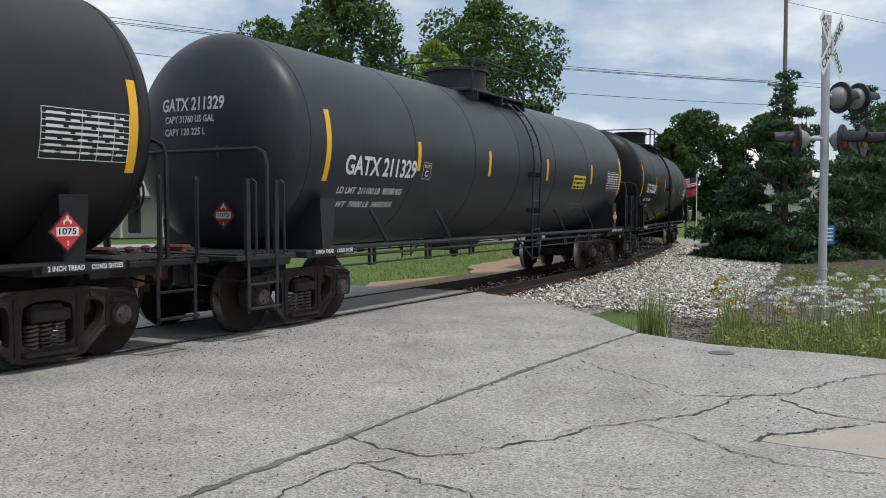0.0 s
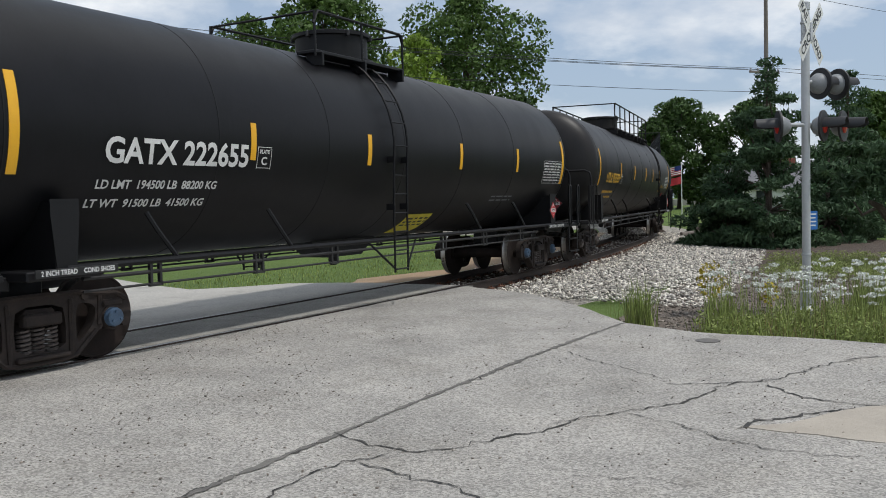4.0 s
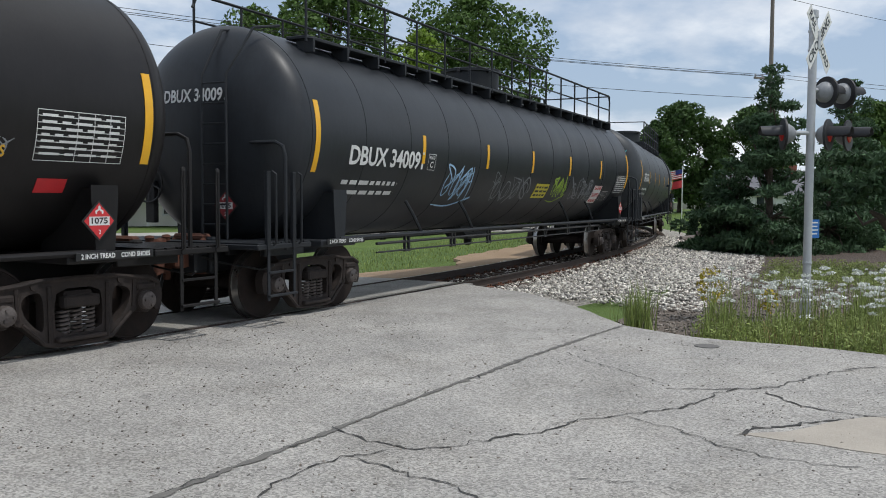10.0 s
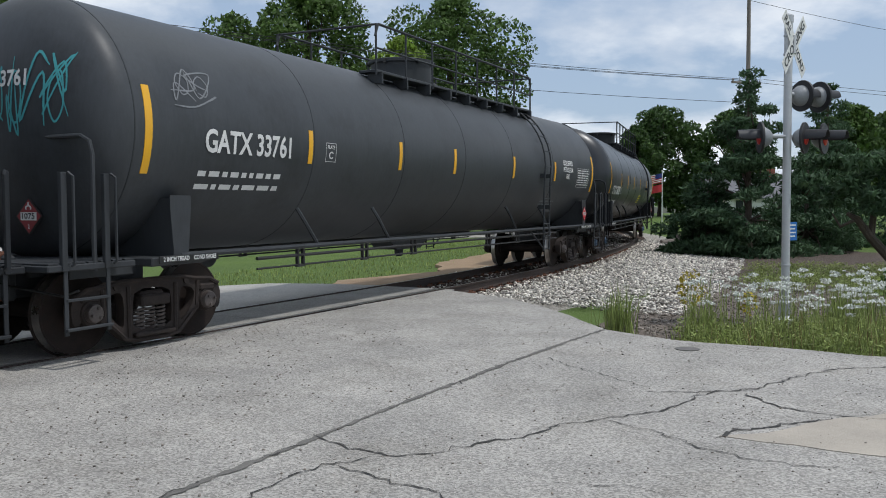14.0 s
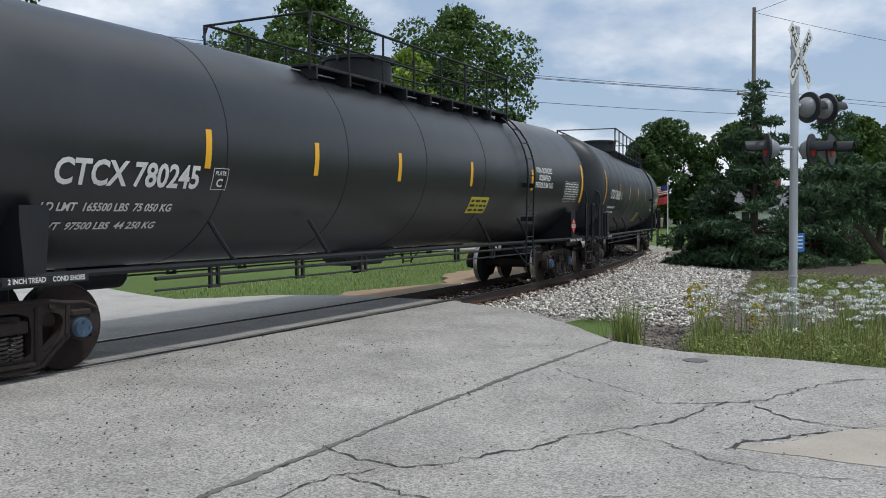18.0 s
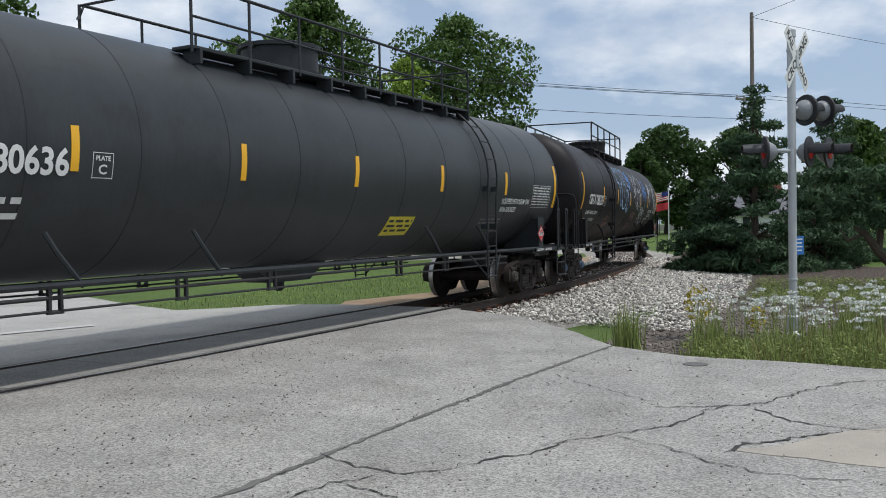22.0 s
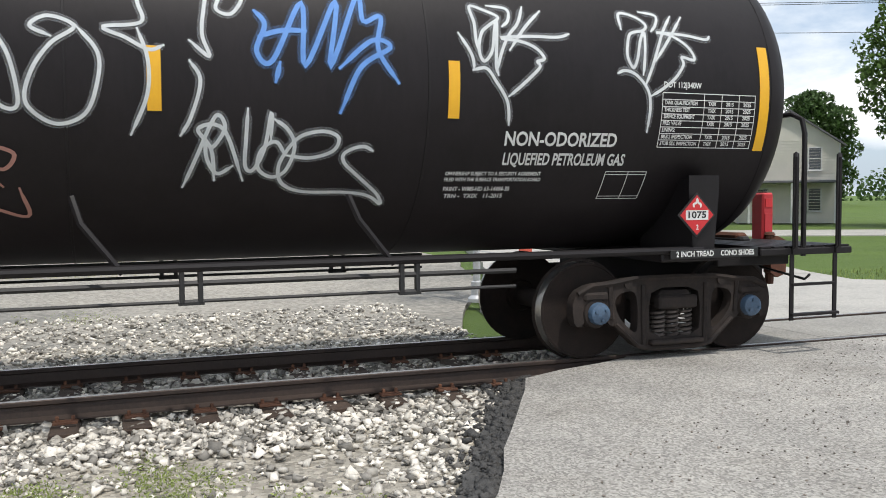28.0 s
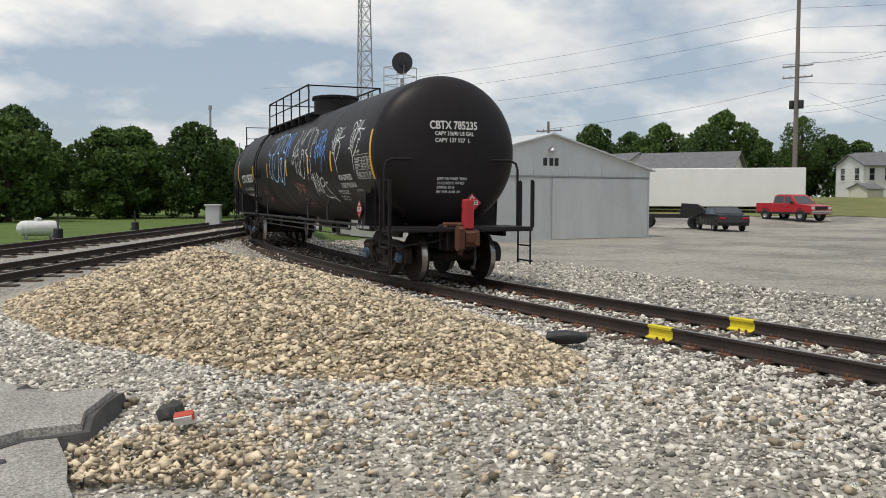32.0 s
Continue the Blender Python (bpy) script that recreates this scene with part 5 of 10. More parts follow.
def top_parts(car, fit, ladder_x, walk0, walk1, tall, dome_r=0.62):
    zt = TANK_Z + TANK_R
    dx0 = 0.15
    g = Geo().lathe([(dome_r + 0.12, zt - 0.12), (dome_r + 0.1, zt + 0.02), (dome_r, zt + 0.04), (dome_r, zt + 0.40), (dome_r + 0.05, zt + 0.41), (dome_r + 0.05, zt + 0.47), (dome_r - 0.03, zt + 0.49), (0, zt + 0.50)], 28, Matrix.Translation((dx0, 0, 0)))
    d = part("valve_housing", g, fit, car, "round black valve housing on top of the tank")
    for k in range(6):
        a = 2 * math.pi * k / 6
        part("lid_bolt", cached("lidbolt", lambda: Geo().box((0, 0, 0), (0.08, 0.05, 0.1), 0.01).mesh("lid_bolt", FIT)), None, d, m=Matrix.Translation((dx0 + (dome_r + 0.04) * math.cos(a), (dome_r + 0.04) * math.sin(a), zt + 0.42)) @ pose(0, 0, 0, 0, 0, math.degrees(a)))
    # walkway on both sides of the housing
    for y in (-1, 1):
        g = Geo()
        g.box(((walk0 + walk1) / 2, y * 0.86, zt - 0.13), (walk1 - walk0, 0.36, 0.05), 0.008)
        for i in range(int((walk1 - walk0) / 0.9) + 1):
            x = walk0 + 0.1 + i * (walk1 - walk0 - 0.2) / max(1, int((walk1 - walk0) / 0.9))
            g.box((x, y * 0.95, zt - 0.24), (0.05, 0.3, 0.2), 0.006)
        part("walkway", g, fit, car)
        g = Geo()
        hh = 0.82 if tall else 0.62
        n = max(2, int((walk1 - walk0) / 1.05))
        xs = [walk0 + (walk1 - walk0) * i / n for i in range(n + 1)]
        for x in xs:
            g.tube([(x, y * 1.03, zt - 0.2), (x, y * 1.03, zt - 0.15 + hh)], 0.022, 6)
        g.tube([(walk0 - 0.03, y * 1.03, zt - 0.28 + hh * 0.9), (walk0 + 0.08, y * 1.03, zt - 0.15 + hh), (walk1 - 0.08, y * 1.03, zt - 0.15 + hh), (walk1 + 0.03, y * 1.03, zt - 0.28 + hh * 0.9)], 0.024, 6)
        if tall:
            g.tube([(walk0, y * 1.03, zt - 0.15 + hh * 0.5), (walk1, y * 1.03, zt - 0.15 + hh * 0.5)], 0.018, 6)
        part("walkway_railing", g, fit, car)
    for x in (walk0 + 0.02, walk1 - 0.02):
        g = Geo()
        hh = 0.82 if tall else 0.62
        g.tube([(x, -1.03, zt - 0.16 + hh), (x, 1.03, zt - 0.16 + hh)], 0.02, 6)
        part("cross_railing", g, fit, car)
    if ladder_x is None:
        # ladders on the tank heads lead to the long walkway
        for e in (-1, 1):
            xe = e * (TANK_H + HEAD + 0.12)
            g = Geo()
            for y in (-0.62, -0.2):
                g.tube([(xe, y, 1.1), (xe, y, 3.3), (e * (TANK_H + 0.35), y * 1.3, 3.95), (e * (TANK_H - 0.1), y * 1.45, zt - 0.05)], 0.02, 6)
            for k in range(8):
                g.tube([(xe, -0.62, 1.3 + 0.27 * k), (xe, -0.2, 1.3 + 0.27 * k)], 0.013, 5)
            part("ladder", g, fit, car)
        return
    # ladders follow the shell and hang below it
    for near in (-1, 1):
        g = Geo()
        th0, th1 = math.radians(-8), math.radians(66)
        for dx in (-0.2, 0.2):
            pts = [(ladder_x + dx, near * 1.58, 0.55), (ladder_x + dx, near * 1.585, 1.4), (ladder_x + dx, near * 1.60, 2.1)]
            for i in range(9):
                a = th0 + (th1 - th0) * i / 8
                pts.append((ladder_x + dx, near * (TANK_R + 0.11) * math.cos(a), TANK_Z + (TANK_R + 0.11) * math.sin(a)))
            g.tube(pts, 0.02, 6)
        for i in range(11):
            z = 0.6 + i * 0.3
            if z < 2.4:
                g.tube([(ladder_x - 0.2, near * 1.59, z), (ladder_x + 0.2, near * 1.59, z)], 0.013, 5)
            else:
                a = th0 + (th1 - th0) * (i - 5.4) / 5.6
                g.tube([(ladder_x - 0.2, near * (TANK_R + 0.11) * math.cos(a), TANK_Z + (TANK_R + 0.11) * math.sin(a)), (ladder_x + 0.2, near * (TANK_R + 0.11) * math.cos(a), TANK_Z + (TANK_R + 0.11) * math.sin(a))], 0.013, 5)
        for z in (1.6, 2.35):
            for dx in (-0.2, 0.2):
                g.box((ladder_x + dx, near * 1.53, z), (0.03, 0.16, 0.1), 0.005)
        g.tube([(ladder_x - 0.75, near * 1.42, 1.08), (ladder_x - 0.2, near * 1.57, 0.62)], 0.018, 6)
        g.tube([(ladder_x + 0.75, near * 1.42, 1.08), (ladder_x + 0.2, near * 1.57, 0.62)], 0.018, 6)
        part("ladder", g, fit, car)


def under_parts(car, fit):
    for y in (-1, 1):
        g = Geo()
        g.tube([(-HALF_TC, y * 1.45, 1.08), (HALF_TC, y * 1.45, 1.08)], 0.035, 8)
        part("side_pipe", g, fit, car)
        for x in (-5.0, -2.9, 2.9, 5.0):
            sg = 1 if x > 0 else -1
            part("pipe_strut", Geo().tube([(x, y * 1.45, 1.05), (x - 0.28, y * 1.40, 1.42), (x - 0.34, y * 1.30, 1.62)], 0.028, 6), fit, car)
        g = Geo()
        for z, r in ((0.94, 0.025), (0.80, 0.016)):
            g.tube([(-6.2, y * 1.25, z), (6.2, y * 1.25, z)], r, 6)
        part("brake_pipe", g, FIT, car)
        for x in (-5.2, -3.4, -1.7, 1.7, 3.4, 5.2):
            gg = Geo()
            for dx in (-0.07, 0.07):
                gg.box((x + dx, y * 1.25, 0.93), (0.04, 0.05, 0.3), 0.005)
            gg.box((x, y * 1.25, 0.785), (0.2, 0.05, 0.03), 0.005)
            part("pipe_hanger", gg, FIT, car)
    g = Geo()
    g.prism([(-1.0, 1.1), (1.0, 1.1), (0.5, 0.78), (-0.5, 0.78)], 0.5)
    g.lathe([(0.05, 0.62), (0.09, 0.66), (0.09, 0.8)], 10)
    part("bottom_outlet_skid", g, fit, car)
    g = Geo().lathe([(0.0, -0.5), (0.15, -0.48), (0.19, -0.42), (0.19, 0.42), (0.15, 0.48), (0.0, 0.5)], 18, Matrix.Translation((-5.6, 0.5, 0.9)) @ pose(0, 0, 0, 0, 90, 0))
    part("air_reservoir", g, fit, car)


def paint_mat(name, c, rough, spec=0.3):
    return M(name, c, tuple(v * 0.68 for v in c), rough=rough, scale=1.6, fine=22, bump=0.06, dist=0.01, streak=5.0, spec=spec, stain=(0.9, 0.3, 0.5, (0.72, 0.70, 0.68)))


# half the distance between the trucks of each car, and the place of its middle on the line at the start
HALF_OF = [7.5, 6.68, 6.55, 7.76, 7.6, 7.88, 7.98, 7.64, 8.06]
MID_OF = [-7.83, 10.29, 27.46, 46.02, 65.35, 84.6, 104.38, 124.03, 143.61]
TANK_OF = [8.3, 7.11, 7.2, 8.41, 8.35, 8.61, 8.66, 8.55, 8.8]
END_STRIPS = [(-7.95, 8.22), (-6.7, 7.02), (-7.1, 7.1), (-8.14, 8.32), (-8.22, 8.26), (-8.41, 8.52), (-8.52, 8.57), (-8.3, 8.46), (-8.6, 8.71)]
STRIPS = [(-5.05, -2.45, -0.15, 2.15, 4.75), (-4.16, -1.43, 1.58, 4.6), (-3.72, -1.04, 2.0, 4.53), (-4.66, -1.81, 0.95, 2.93, 5.04), (-5.07, -2.35, 0.16, 2.78, 5.46), (-5.28, -2.63, -0.48, 2.57, 5.34), (-5.56, -3.32, -0.94, 1.85, 5.04), (-5.11, -2.52, 0.08, 2.85, 5.66), (-5.38, -2.6, 0.38, 3.15, 5.52)]
# reporting mark: left and right edge and height on the flank
MARKS = [(-7.2, -5.2, 2.28), (-6.26, -4.23, 2.25), (-6.04, -3.81, 2.28), (-7.03, -4.9, 2.23), (-7.37, -5.06, 2.28), (-7.49, -5.75, 2.43), (-7.73, -5.67, 2.12), (-7.26, -5.18, 2.32), (-7.7, -5.5, 2.29)]
PLATES = [-4.95, -4.01, -3.64, -4.59, -4.89, -4.9, -5.44, -4.89, -5.24]
TABLES = [(7.12, 2.62), (5.89, 2.6), (5.98, 2.52), (6.96, 2.5), (7.17, 2.36), (7.14, 2.62), (7.26, 2.52), (7.13, 2.5), (7.56, 2.53)]

CARS = [
    # paint, roughness, lettering (left text, letter colour), numbers under it, seams, ladder, walkway, tall rail, cap
    dict(c=(0.024, 0.022, 0.023), r=0.42, mark="", lab="dark brown-black", ink=WHITE, lad=2.6, walk=(-1.3, 1.6), tall=False),
    dict(c=(0.042, 0.047, 0.053), r=0.40, mark="GATX 211329", lab="dark blue-grey", ink=WHITE, lad=0.72, walk=(-1.2, 1.35), tall=False, l1="LD LMT  211100 LB  95700 KG", l2="LT WT  74900 LB  34000 KG", capy="CAPY 31760 US GAL", capl="CAPY 120 225 L"),
    dict(c=(0.011, 0.011, 0.013), r=0.42, spec=0.2, mark="GATX 222655", lab="black", ink=WHITE, lad=-0.31, walk=(-1.7, 0.8), tall=False, l1="LD LMT  194500 LB  88200 KG", l2="LT WT  91500 LB  41500 KG", capy="CAPY 30370 US GAL", capl="CAPY 114 963 L", num="3295"),
    dict(c=(0.018, 0.016, 0.016), r=0.45, mark="UTLX 958509", lab="brown-black", ink=GOLD, lad=4.1, walk=(-2.8, 4.6), tall=True),
    dict(c=(0.030, 0.033, 0.038), r=0.40, mark="DBUX 340091", lab="dark grey, graffiti-marked", ink=WHITE, lad=None, walk=(-7.8, 7.9), tall=True),
    dict(c=(0.062, 0.067, 0.073), r=0.45, mark="GATX 33761", lab="grey, graffiti-marked", ink=WHITE, lad=4.5, walk=(-2.6, 4.85), tall=True),
    dict(c=(0.024, 0.026, 0.030), r=0.33, spec=0.6, mark="CTCX 780245", lab="glossy black", ink=WHITE, lad=4.7, walk=(-2.8, 4.7), tall=True, l1="LD LMT  165500 LBS  75 050 KG", l2="LT WT  97500 LBS  44 250 KG", capy="CAPY 33610 GALS", capl="CAPY 127228 L"),
    dict(c=(0.045, 0.050, 0.054), r=0.42, mark="CTCX 780636", lab="dark slate-grey", ink=WHITE, lad=4.75, walk=(-2.9, 4.9), tall=True),
    dict(c=(0.020, 0.0165, 0.0180), r=0.5, spec=0.22, mark="CBTX 785235", lab="dark brown, graffiti-covered", ink=WHITE, lad=-4.17, walk=(-4.7, 1.2), tall=True, l1="LD LMT  162800 LB  73850 KG", l2="LT WT  100200 LB  45450 KG", capy="CAPY 33690 US GAL", capl="CAPY 127 527 L"),
]


def on_shell(u, w):
    return arc(u, w, TANK_Z, 0.007)


def under_paint(u, w):
    return arc(u, w, TANK_Z, 0.004)


def mist(name, c):
    """Thin overspray round a painted stroke."""
    m = M(name, c, c, rough=0.8, bump=0.0)
    N, L = m.node_tree.nodes, m.node_tree.links
    mix = N.new("ShaderNodeMixShader"); mix.inputs[0].default_value = 0.16
    t = N.new("ShaderNodeBsdfTransparent")
    L.new(t.outputs[0], mix.inputs[1]); L.new(N["Principled BSDF"].outputs[0], mix.inputs[2])
    L.new(mix.outputs[0], N["Material Output"].inputs["Surface"])
    return m


MIST = {"white": mist("overspray_white", (0.6, 0.62, 0.64)), "blue": mist("overspray_blue", (0.16, 0.32, 0.66))}


def on_front(u, w):
    r = math.hypot(u, w)
    return (-head_x(r) - 0.008, -u, TANK_Z + w)


def make_car(i, d):
    global HALF_TC, TANK_H, END_DX
    HALF_TC, TANK_H = HALF_OF[i], TANK_OF[i]
    END_DX = 9.70 - (HALF_TC + 1.97)
    rng = random.Random(40 + i)
    car = thing("tank_car", d["lab"] + " steel tank car rolling on the railway line", "tank car", group="tank cars of the train")
    paint = paint_mat("tank_paint_" + "abcdefghi"[i], d["c"], d["r"], d.get("spec", 0.3))
    fit = paint_mat("fitting_paint_" + "abcdefghi"[i], tuple(v * 0.8 for v in d["c"]), 0.55)
    shell = part("tank_shell", shell_geo().mesh("tank_shell", paint, 50), None, car)
    seam = cached("seam", lambda: Geo().lathe([(TANK_R - 0.005, -0.012), (TANK_R + 0.004, -0.008), (TANK_R + 0.004, 0.008), (TANK_R - 0.005, 0.012)], 64, pose(0, 0, 0, 0, 90, 0)).mesh("jacket_seam", FIT))
    kt = TANK_H / 8.3
    for x in [-TANK_H, TANK_H] + [v * kt for v in ((-6.9, -5.5, -4.1, -2.7, -1.3, 0.1, 1.5, 2.9, 4.3, 5.7, 7.0) if i in (4, 7) else (-5.0, -2.4, 0.0, 2.4, 5.0))]:
        part("jacket_seam", with_mat(seam, fit), None, car, m=Matrix.Translation((x, 0, TANK_Z)))
    top_parts(car, fit, d["lad"], *d["walk"], d["tall"])
    under_parts(car, fit)
    for s in (-1, 1):
        end_parts(car, s, fit, eot=(i == 8 and s > 0))
        for y in (-1, 1):
            part("bolster_bracket", saddle_geo(s, y), fit, car)
    # side markings on the flank that faces the road
    for x in END_STRIPS[i]:
        part("reflective_strip", strip_geo(x, 2.02, 3.0, 0.11), YELLOW, car)
    for x in STRIPS[i]:
        part("reflective_strip", strip_geo(x, 2.25, 2.72, 0.10), YELLOW, car)
    ink = d["ink"]
    m0, m1, mz = MARKS[i]
    px0 = PLATES[i]
    if d["mark"]:
        side_text(car, d["mark"], m0, m1, mz, 0.27, ink)
    part("plate_mark", table_geo(px0, px0 + 0.27, mz + 0.14, 0.28, (0, 0.96), (0.02, 1.0)), WHITE, car, sharp=0)
    side_text(car, "PLATE", px0 + 0.04, px0 + 0.23, mz + 0.08, 0.05, WHITE)
    side_text(car, "C", px0 + 0.08, px0 + 0.19, mz - 0.04, 0.1, WHITE)
    if "l1" in d:
        side_text(car, d["l1"], m0 - 0.05, m0 + 1.75, mz - 0.35, 0.10, WHITE)
        side_text(car, d["l2"], m0 - 0.12, m0 + 1.62, mz - 0.55, 0.10, WHITE)
        head_text(car, d["mark"], -0.62, 0.5, 3.05, 0.17, WHITE)
        head_text(car, d["capy"], -0.55, 0.35, 2.85, 0.09, WHITE)
        head_text(car, d["capl"], -0.55, 0.2, 2.68, 0.09, WHITE)
    else:
        part("stencil_lines", bars_geo(m0 - 0.05, m0 + 1.6, mz - 0.38, 2, 0.17, 0.07, rng), ink, car, sharp=0)
        if d["mark"]:
            head_text(car, d["mark"], -0.62, 0.5, 3.05, 0.17, ink)
    if i == 8:
        head_text(car, "CBTX 785235", -0.5, 0.5, 3.06, 0.155, WHITE, False)
        head_text(car, "CAPY 33690 US GAL", -0.4, 0.42, 2.90, 0.075, WHITE, False)
        head_text(car, "CAPY 127 527  L", -0.4, 0.34, 2.77, 0.075, WHITE, False)
        for k, t in enumerate(("DIFT OR INNER TF050", "36 CLASS C WHLS", "SPRG D-5", "BR WB AAR 24")):
            head_text(car, t, -0.35, (0.28, 0.22, 0.02, 0.14)[k], 2.02 - k * 0.085, 0.05, SPRAY["white"], False)
    # writing towards the rear of the flank
    if i in (3, 4, 8, 7, 5, 6):
        two = {3: ("LIQUEFIED PETROLEUM GAS", "NON-ODORIZED", GOLD), 7: ("LIQUEFIED PETROLEUM GAS", "NON-ODORIZED", WHITE), 8: ("NON-ODORIZED", "LIQUEFIED PETROLEUM GAS", WHITE)}.get(i)
        if two:
            ta, tb, tc, tz = {3: (5.16, 6.65, 6.02, 2.08), 7: (5.55, 6.98, 6.37, 2.12), 8: (6.01, 7.12, 7.24, 2.09)}[i]
            side_text(car, two[0], ta, tb, tz, 0.12 if i == 8 else 0.11, two[2])
            side_text(car, two[1], ta + 0.01, tc, tz - 0.17, 0.11, two[2])
        elif i == 4:
            side_text(car, "LIQUEFIED PETROLEUM GAS", 4.2, 6.35, 1.83, 0.095, SPRAY["grey"])
            side_text(car, "NON-ODORIZED", 4.95, 6.0, 1.66, 0.09, SPRAY["grey"])
            b = part("warning_sign", strip_geo(5.53, 1.58, 2.05, 0.68, off=0.012), WHITE, car, "white and red sign for liquefied petroleum gas")
            for k, (t, z) in enumerate((("NON-ODORIZED", 1.98), ("LIQUEFIED", 1.80), ("PETROLEUM GAS", 1.65))):
                part("sign_line", text_on(lambda u, v, z=z: arc(u, v, z, 0.016), t, 5.22, 5.84, 0.10), PLACR, b, sharp=0)
            part("decal", table_geo(6.11, 6.67, 1.90, 0.28, (0, 0.5, 1), (0, 0.5, 1)), WHITE, car, sharp=0)
        else:
            lines = ("LIQUEFIED", "PETROLEUM", "GAS") if i == 5 else ("NON-ODORIZED", "LIQUIFIED", "PETROLEUM GAS")
            for k, t in enumerate(lines):
                w = len(t) * 0.085
                side_text(car, t, (5.80 if i == 6 else 6.35) - w / 2, (5.80 if i == 6 else 6.35) + w / 2, 2.72 - 0.17 * k, 0.12, WHITE)
    x0, zt0 = TABLES[i]
    part("test_table", table_geo(x0, x0 + 1.04, zt0, 0.50, (0, 0.12, 0.25, 0.38, 0.5, 0.62, 0.74, 0.86, 1.0), (0, 0.44, 0.63, 0.82, 1.0)), WHITE, car, sharp=0)
    if i == 8:
        side_text(car, "DOT 112J340W", x0 + 0.01, x0 + 0.42, 2.60, 0.05, WHITE)
        for k, t in enumerate(("TANK QUALIFICATION", "THICKNESS TEST", "SERVICE EQUIPMENT", "PRD: VALVE", "LINING:", "88.B.2 INSPECTION", "STUB SILL INSPECTION")):
            z = (2.44, 2.377, 2.317, 2.257, 2.197, 2.137, 2.077)[k]
            side_text(car, t, x0 + 0.02, x0 + 0.02 + 0.02 * len(t), z, 0.034, WHITE)
            if k != 4:
                side_text(car, "2015", x0 + 0.7, x0 + 0.79, z, 0.034, WHITE)
                side_text(car, "2025", x0 + 0.9, x0 + 0.99, z, 0.034, WHITE)
                side_text(car, "TXIX", x0 + 0.5, x0 + 0.59, z, 0.034, WHITE)
        side_text(car, "OWNERSHIP SUBJECT TO A SECURITY AGREEMENT", 5.51, 6.42, 1.80, 0.035, WHITE)
        side_text(car, "FILED WITH THE SURFACE TRANSPORTATION BOARD", 5.51, 6.43, 1.75, 0.035, WHITE)
        side_text(car, "PAINT - WMS-HD 63-14484-30", 5.52, 6.15, 1.67, 0.045, WHITE)
        side_text(car, "TRN -  TXIX   11-2015", 5.54, 6.10, 1.61, 0.045, WHITE)
        part("decal", table_geo(7.08, 7.52, 1.82, 0.3, (0, 0.1, 0.9, 1), (0, 0.55, 1)), WHITE, car, sharp=0)
    else:
        part("test_entries", bars_geo(x0 + 0.05, x0 + 0.97, zt0 - 0.05, 7, 0.063, 0.025, rng), WHITE, car, sharp=0)
        part("small_print", bars_geo(x0 - 2.3, x0 - 1.3, 1.75, 2, 0.09, 0.03, rng), SPRAY["grey"], car, sharp=0)
    if i in (1, 2, 4, 6, 7):
        zz, xx = ((2.25, 3.73), (1.28, 1.28), (1.87, 2.43), (1.62, 1.76), (1.84, 1.09))[(1, 2, 6, 7, 4).index(i)]
        b = part("emergency_decal", strip_geo(xx, zz - 0.14, zz + 0.18, 0.85, off=0.008), DECALY, car, "yellow emergency contact decal")
        part("decal_bars", bars_geo(xx - 0.38, xx + 0.38, zz + 0.1, 3, 0.1, 0.05, rng), DECALK, b, sharp=0)
        for o in b.children:
            o.location = (0, -0.006, 0)
    side = -1.47
    for s in (-1, 1):
        num = d.get("num", "1075")
        if s > 0 or i in (0,):
            placard(car, Matrix.Translation((s * HALF_TC - 0.12, side - 0.045, 1.41)), num)
        placard(car, Matrix.Translation((s * (head_x(1.12) + 0.06), 0.42 * s, 1.55)) @ pose(0, 0, 0, 0, 0, 90 * s), num, faded=(s < 0))
        p = part("shoe_plate", Geo().box((s * HALF_TC + 0.1, side - 0.035, 1.045), (1.0, 0.02, 0.085), 0.005), GREYPL, car)
        part("plate_writing", text_on(lambda u, v: (u, side - 0.047, 1.045 + v), "2 INCH TREAD", s * HALF_TC - 0.34, s * HALF_TC + 0.08, 0.05), WHITE, p, sharp=0)
        part("plate_writing", text_on(lambda u, v: (u, side - 0.047, 1.045 + v), "COND SHOES", s * HALF_TC + 0.16, s * HALF_TC + 0.55, 0.05), WHITE, p, sharp=0)
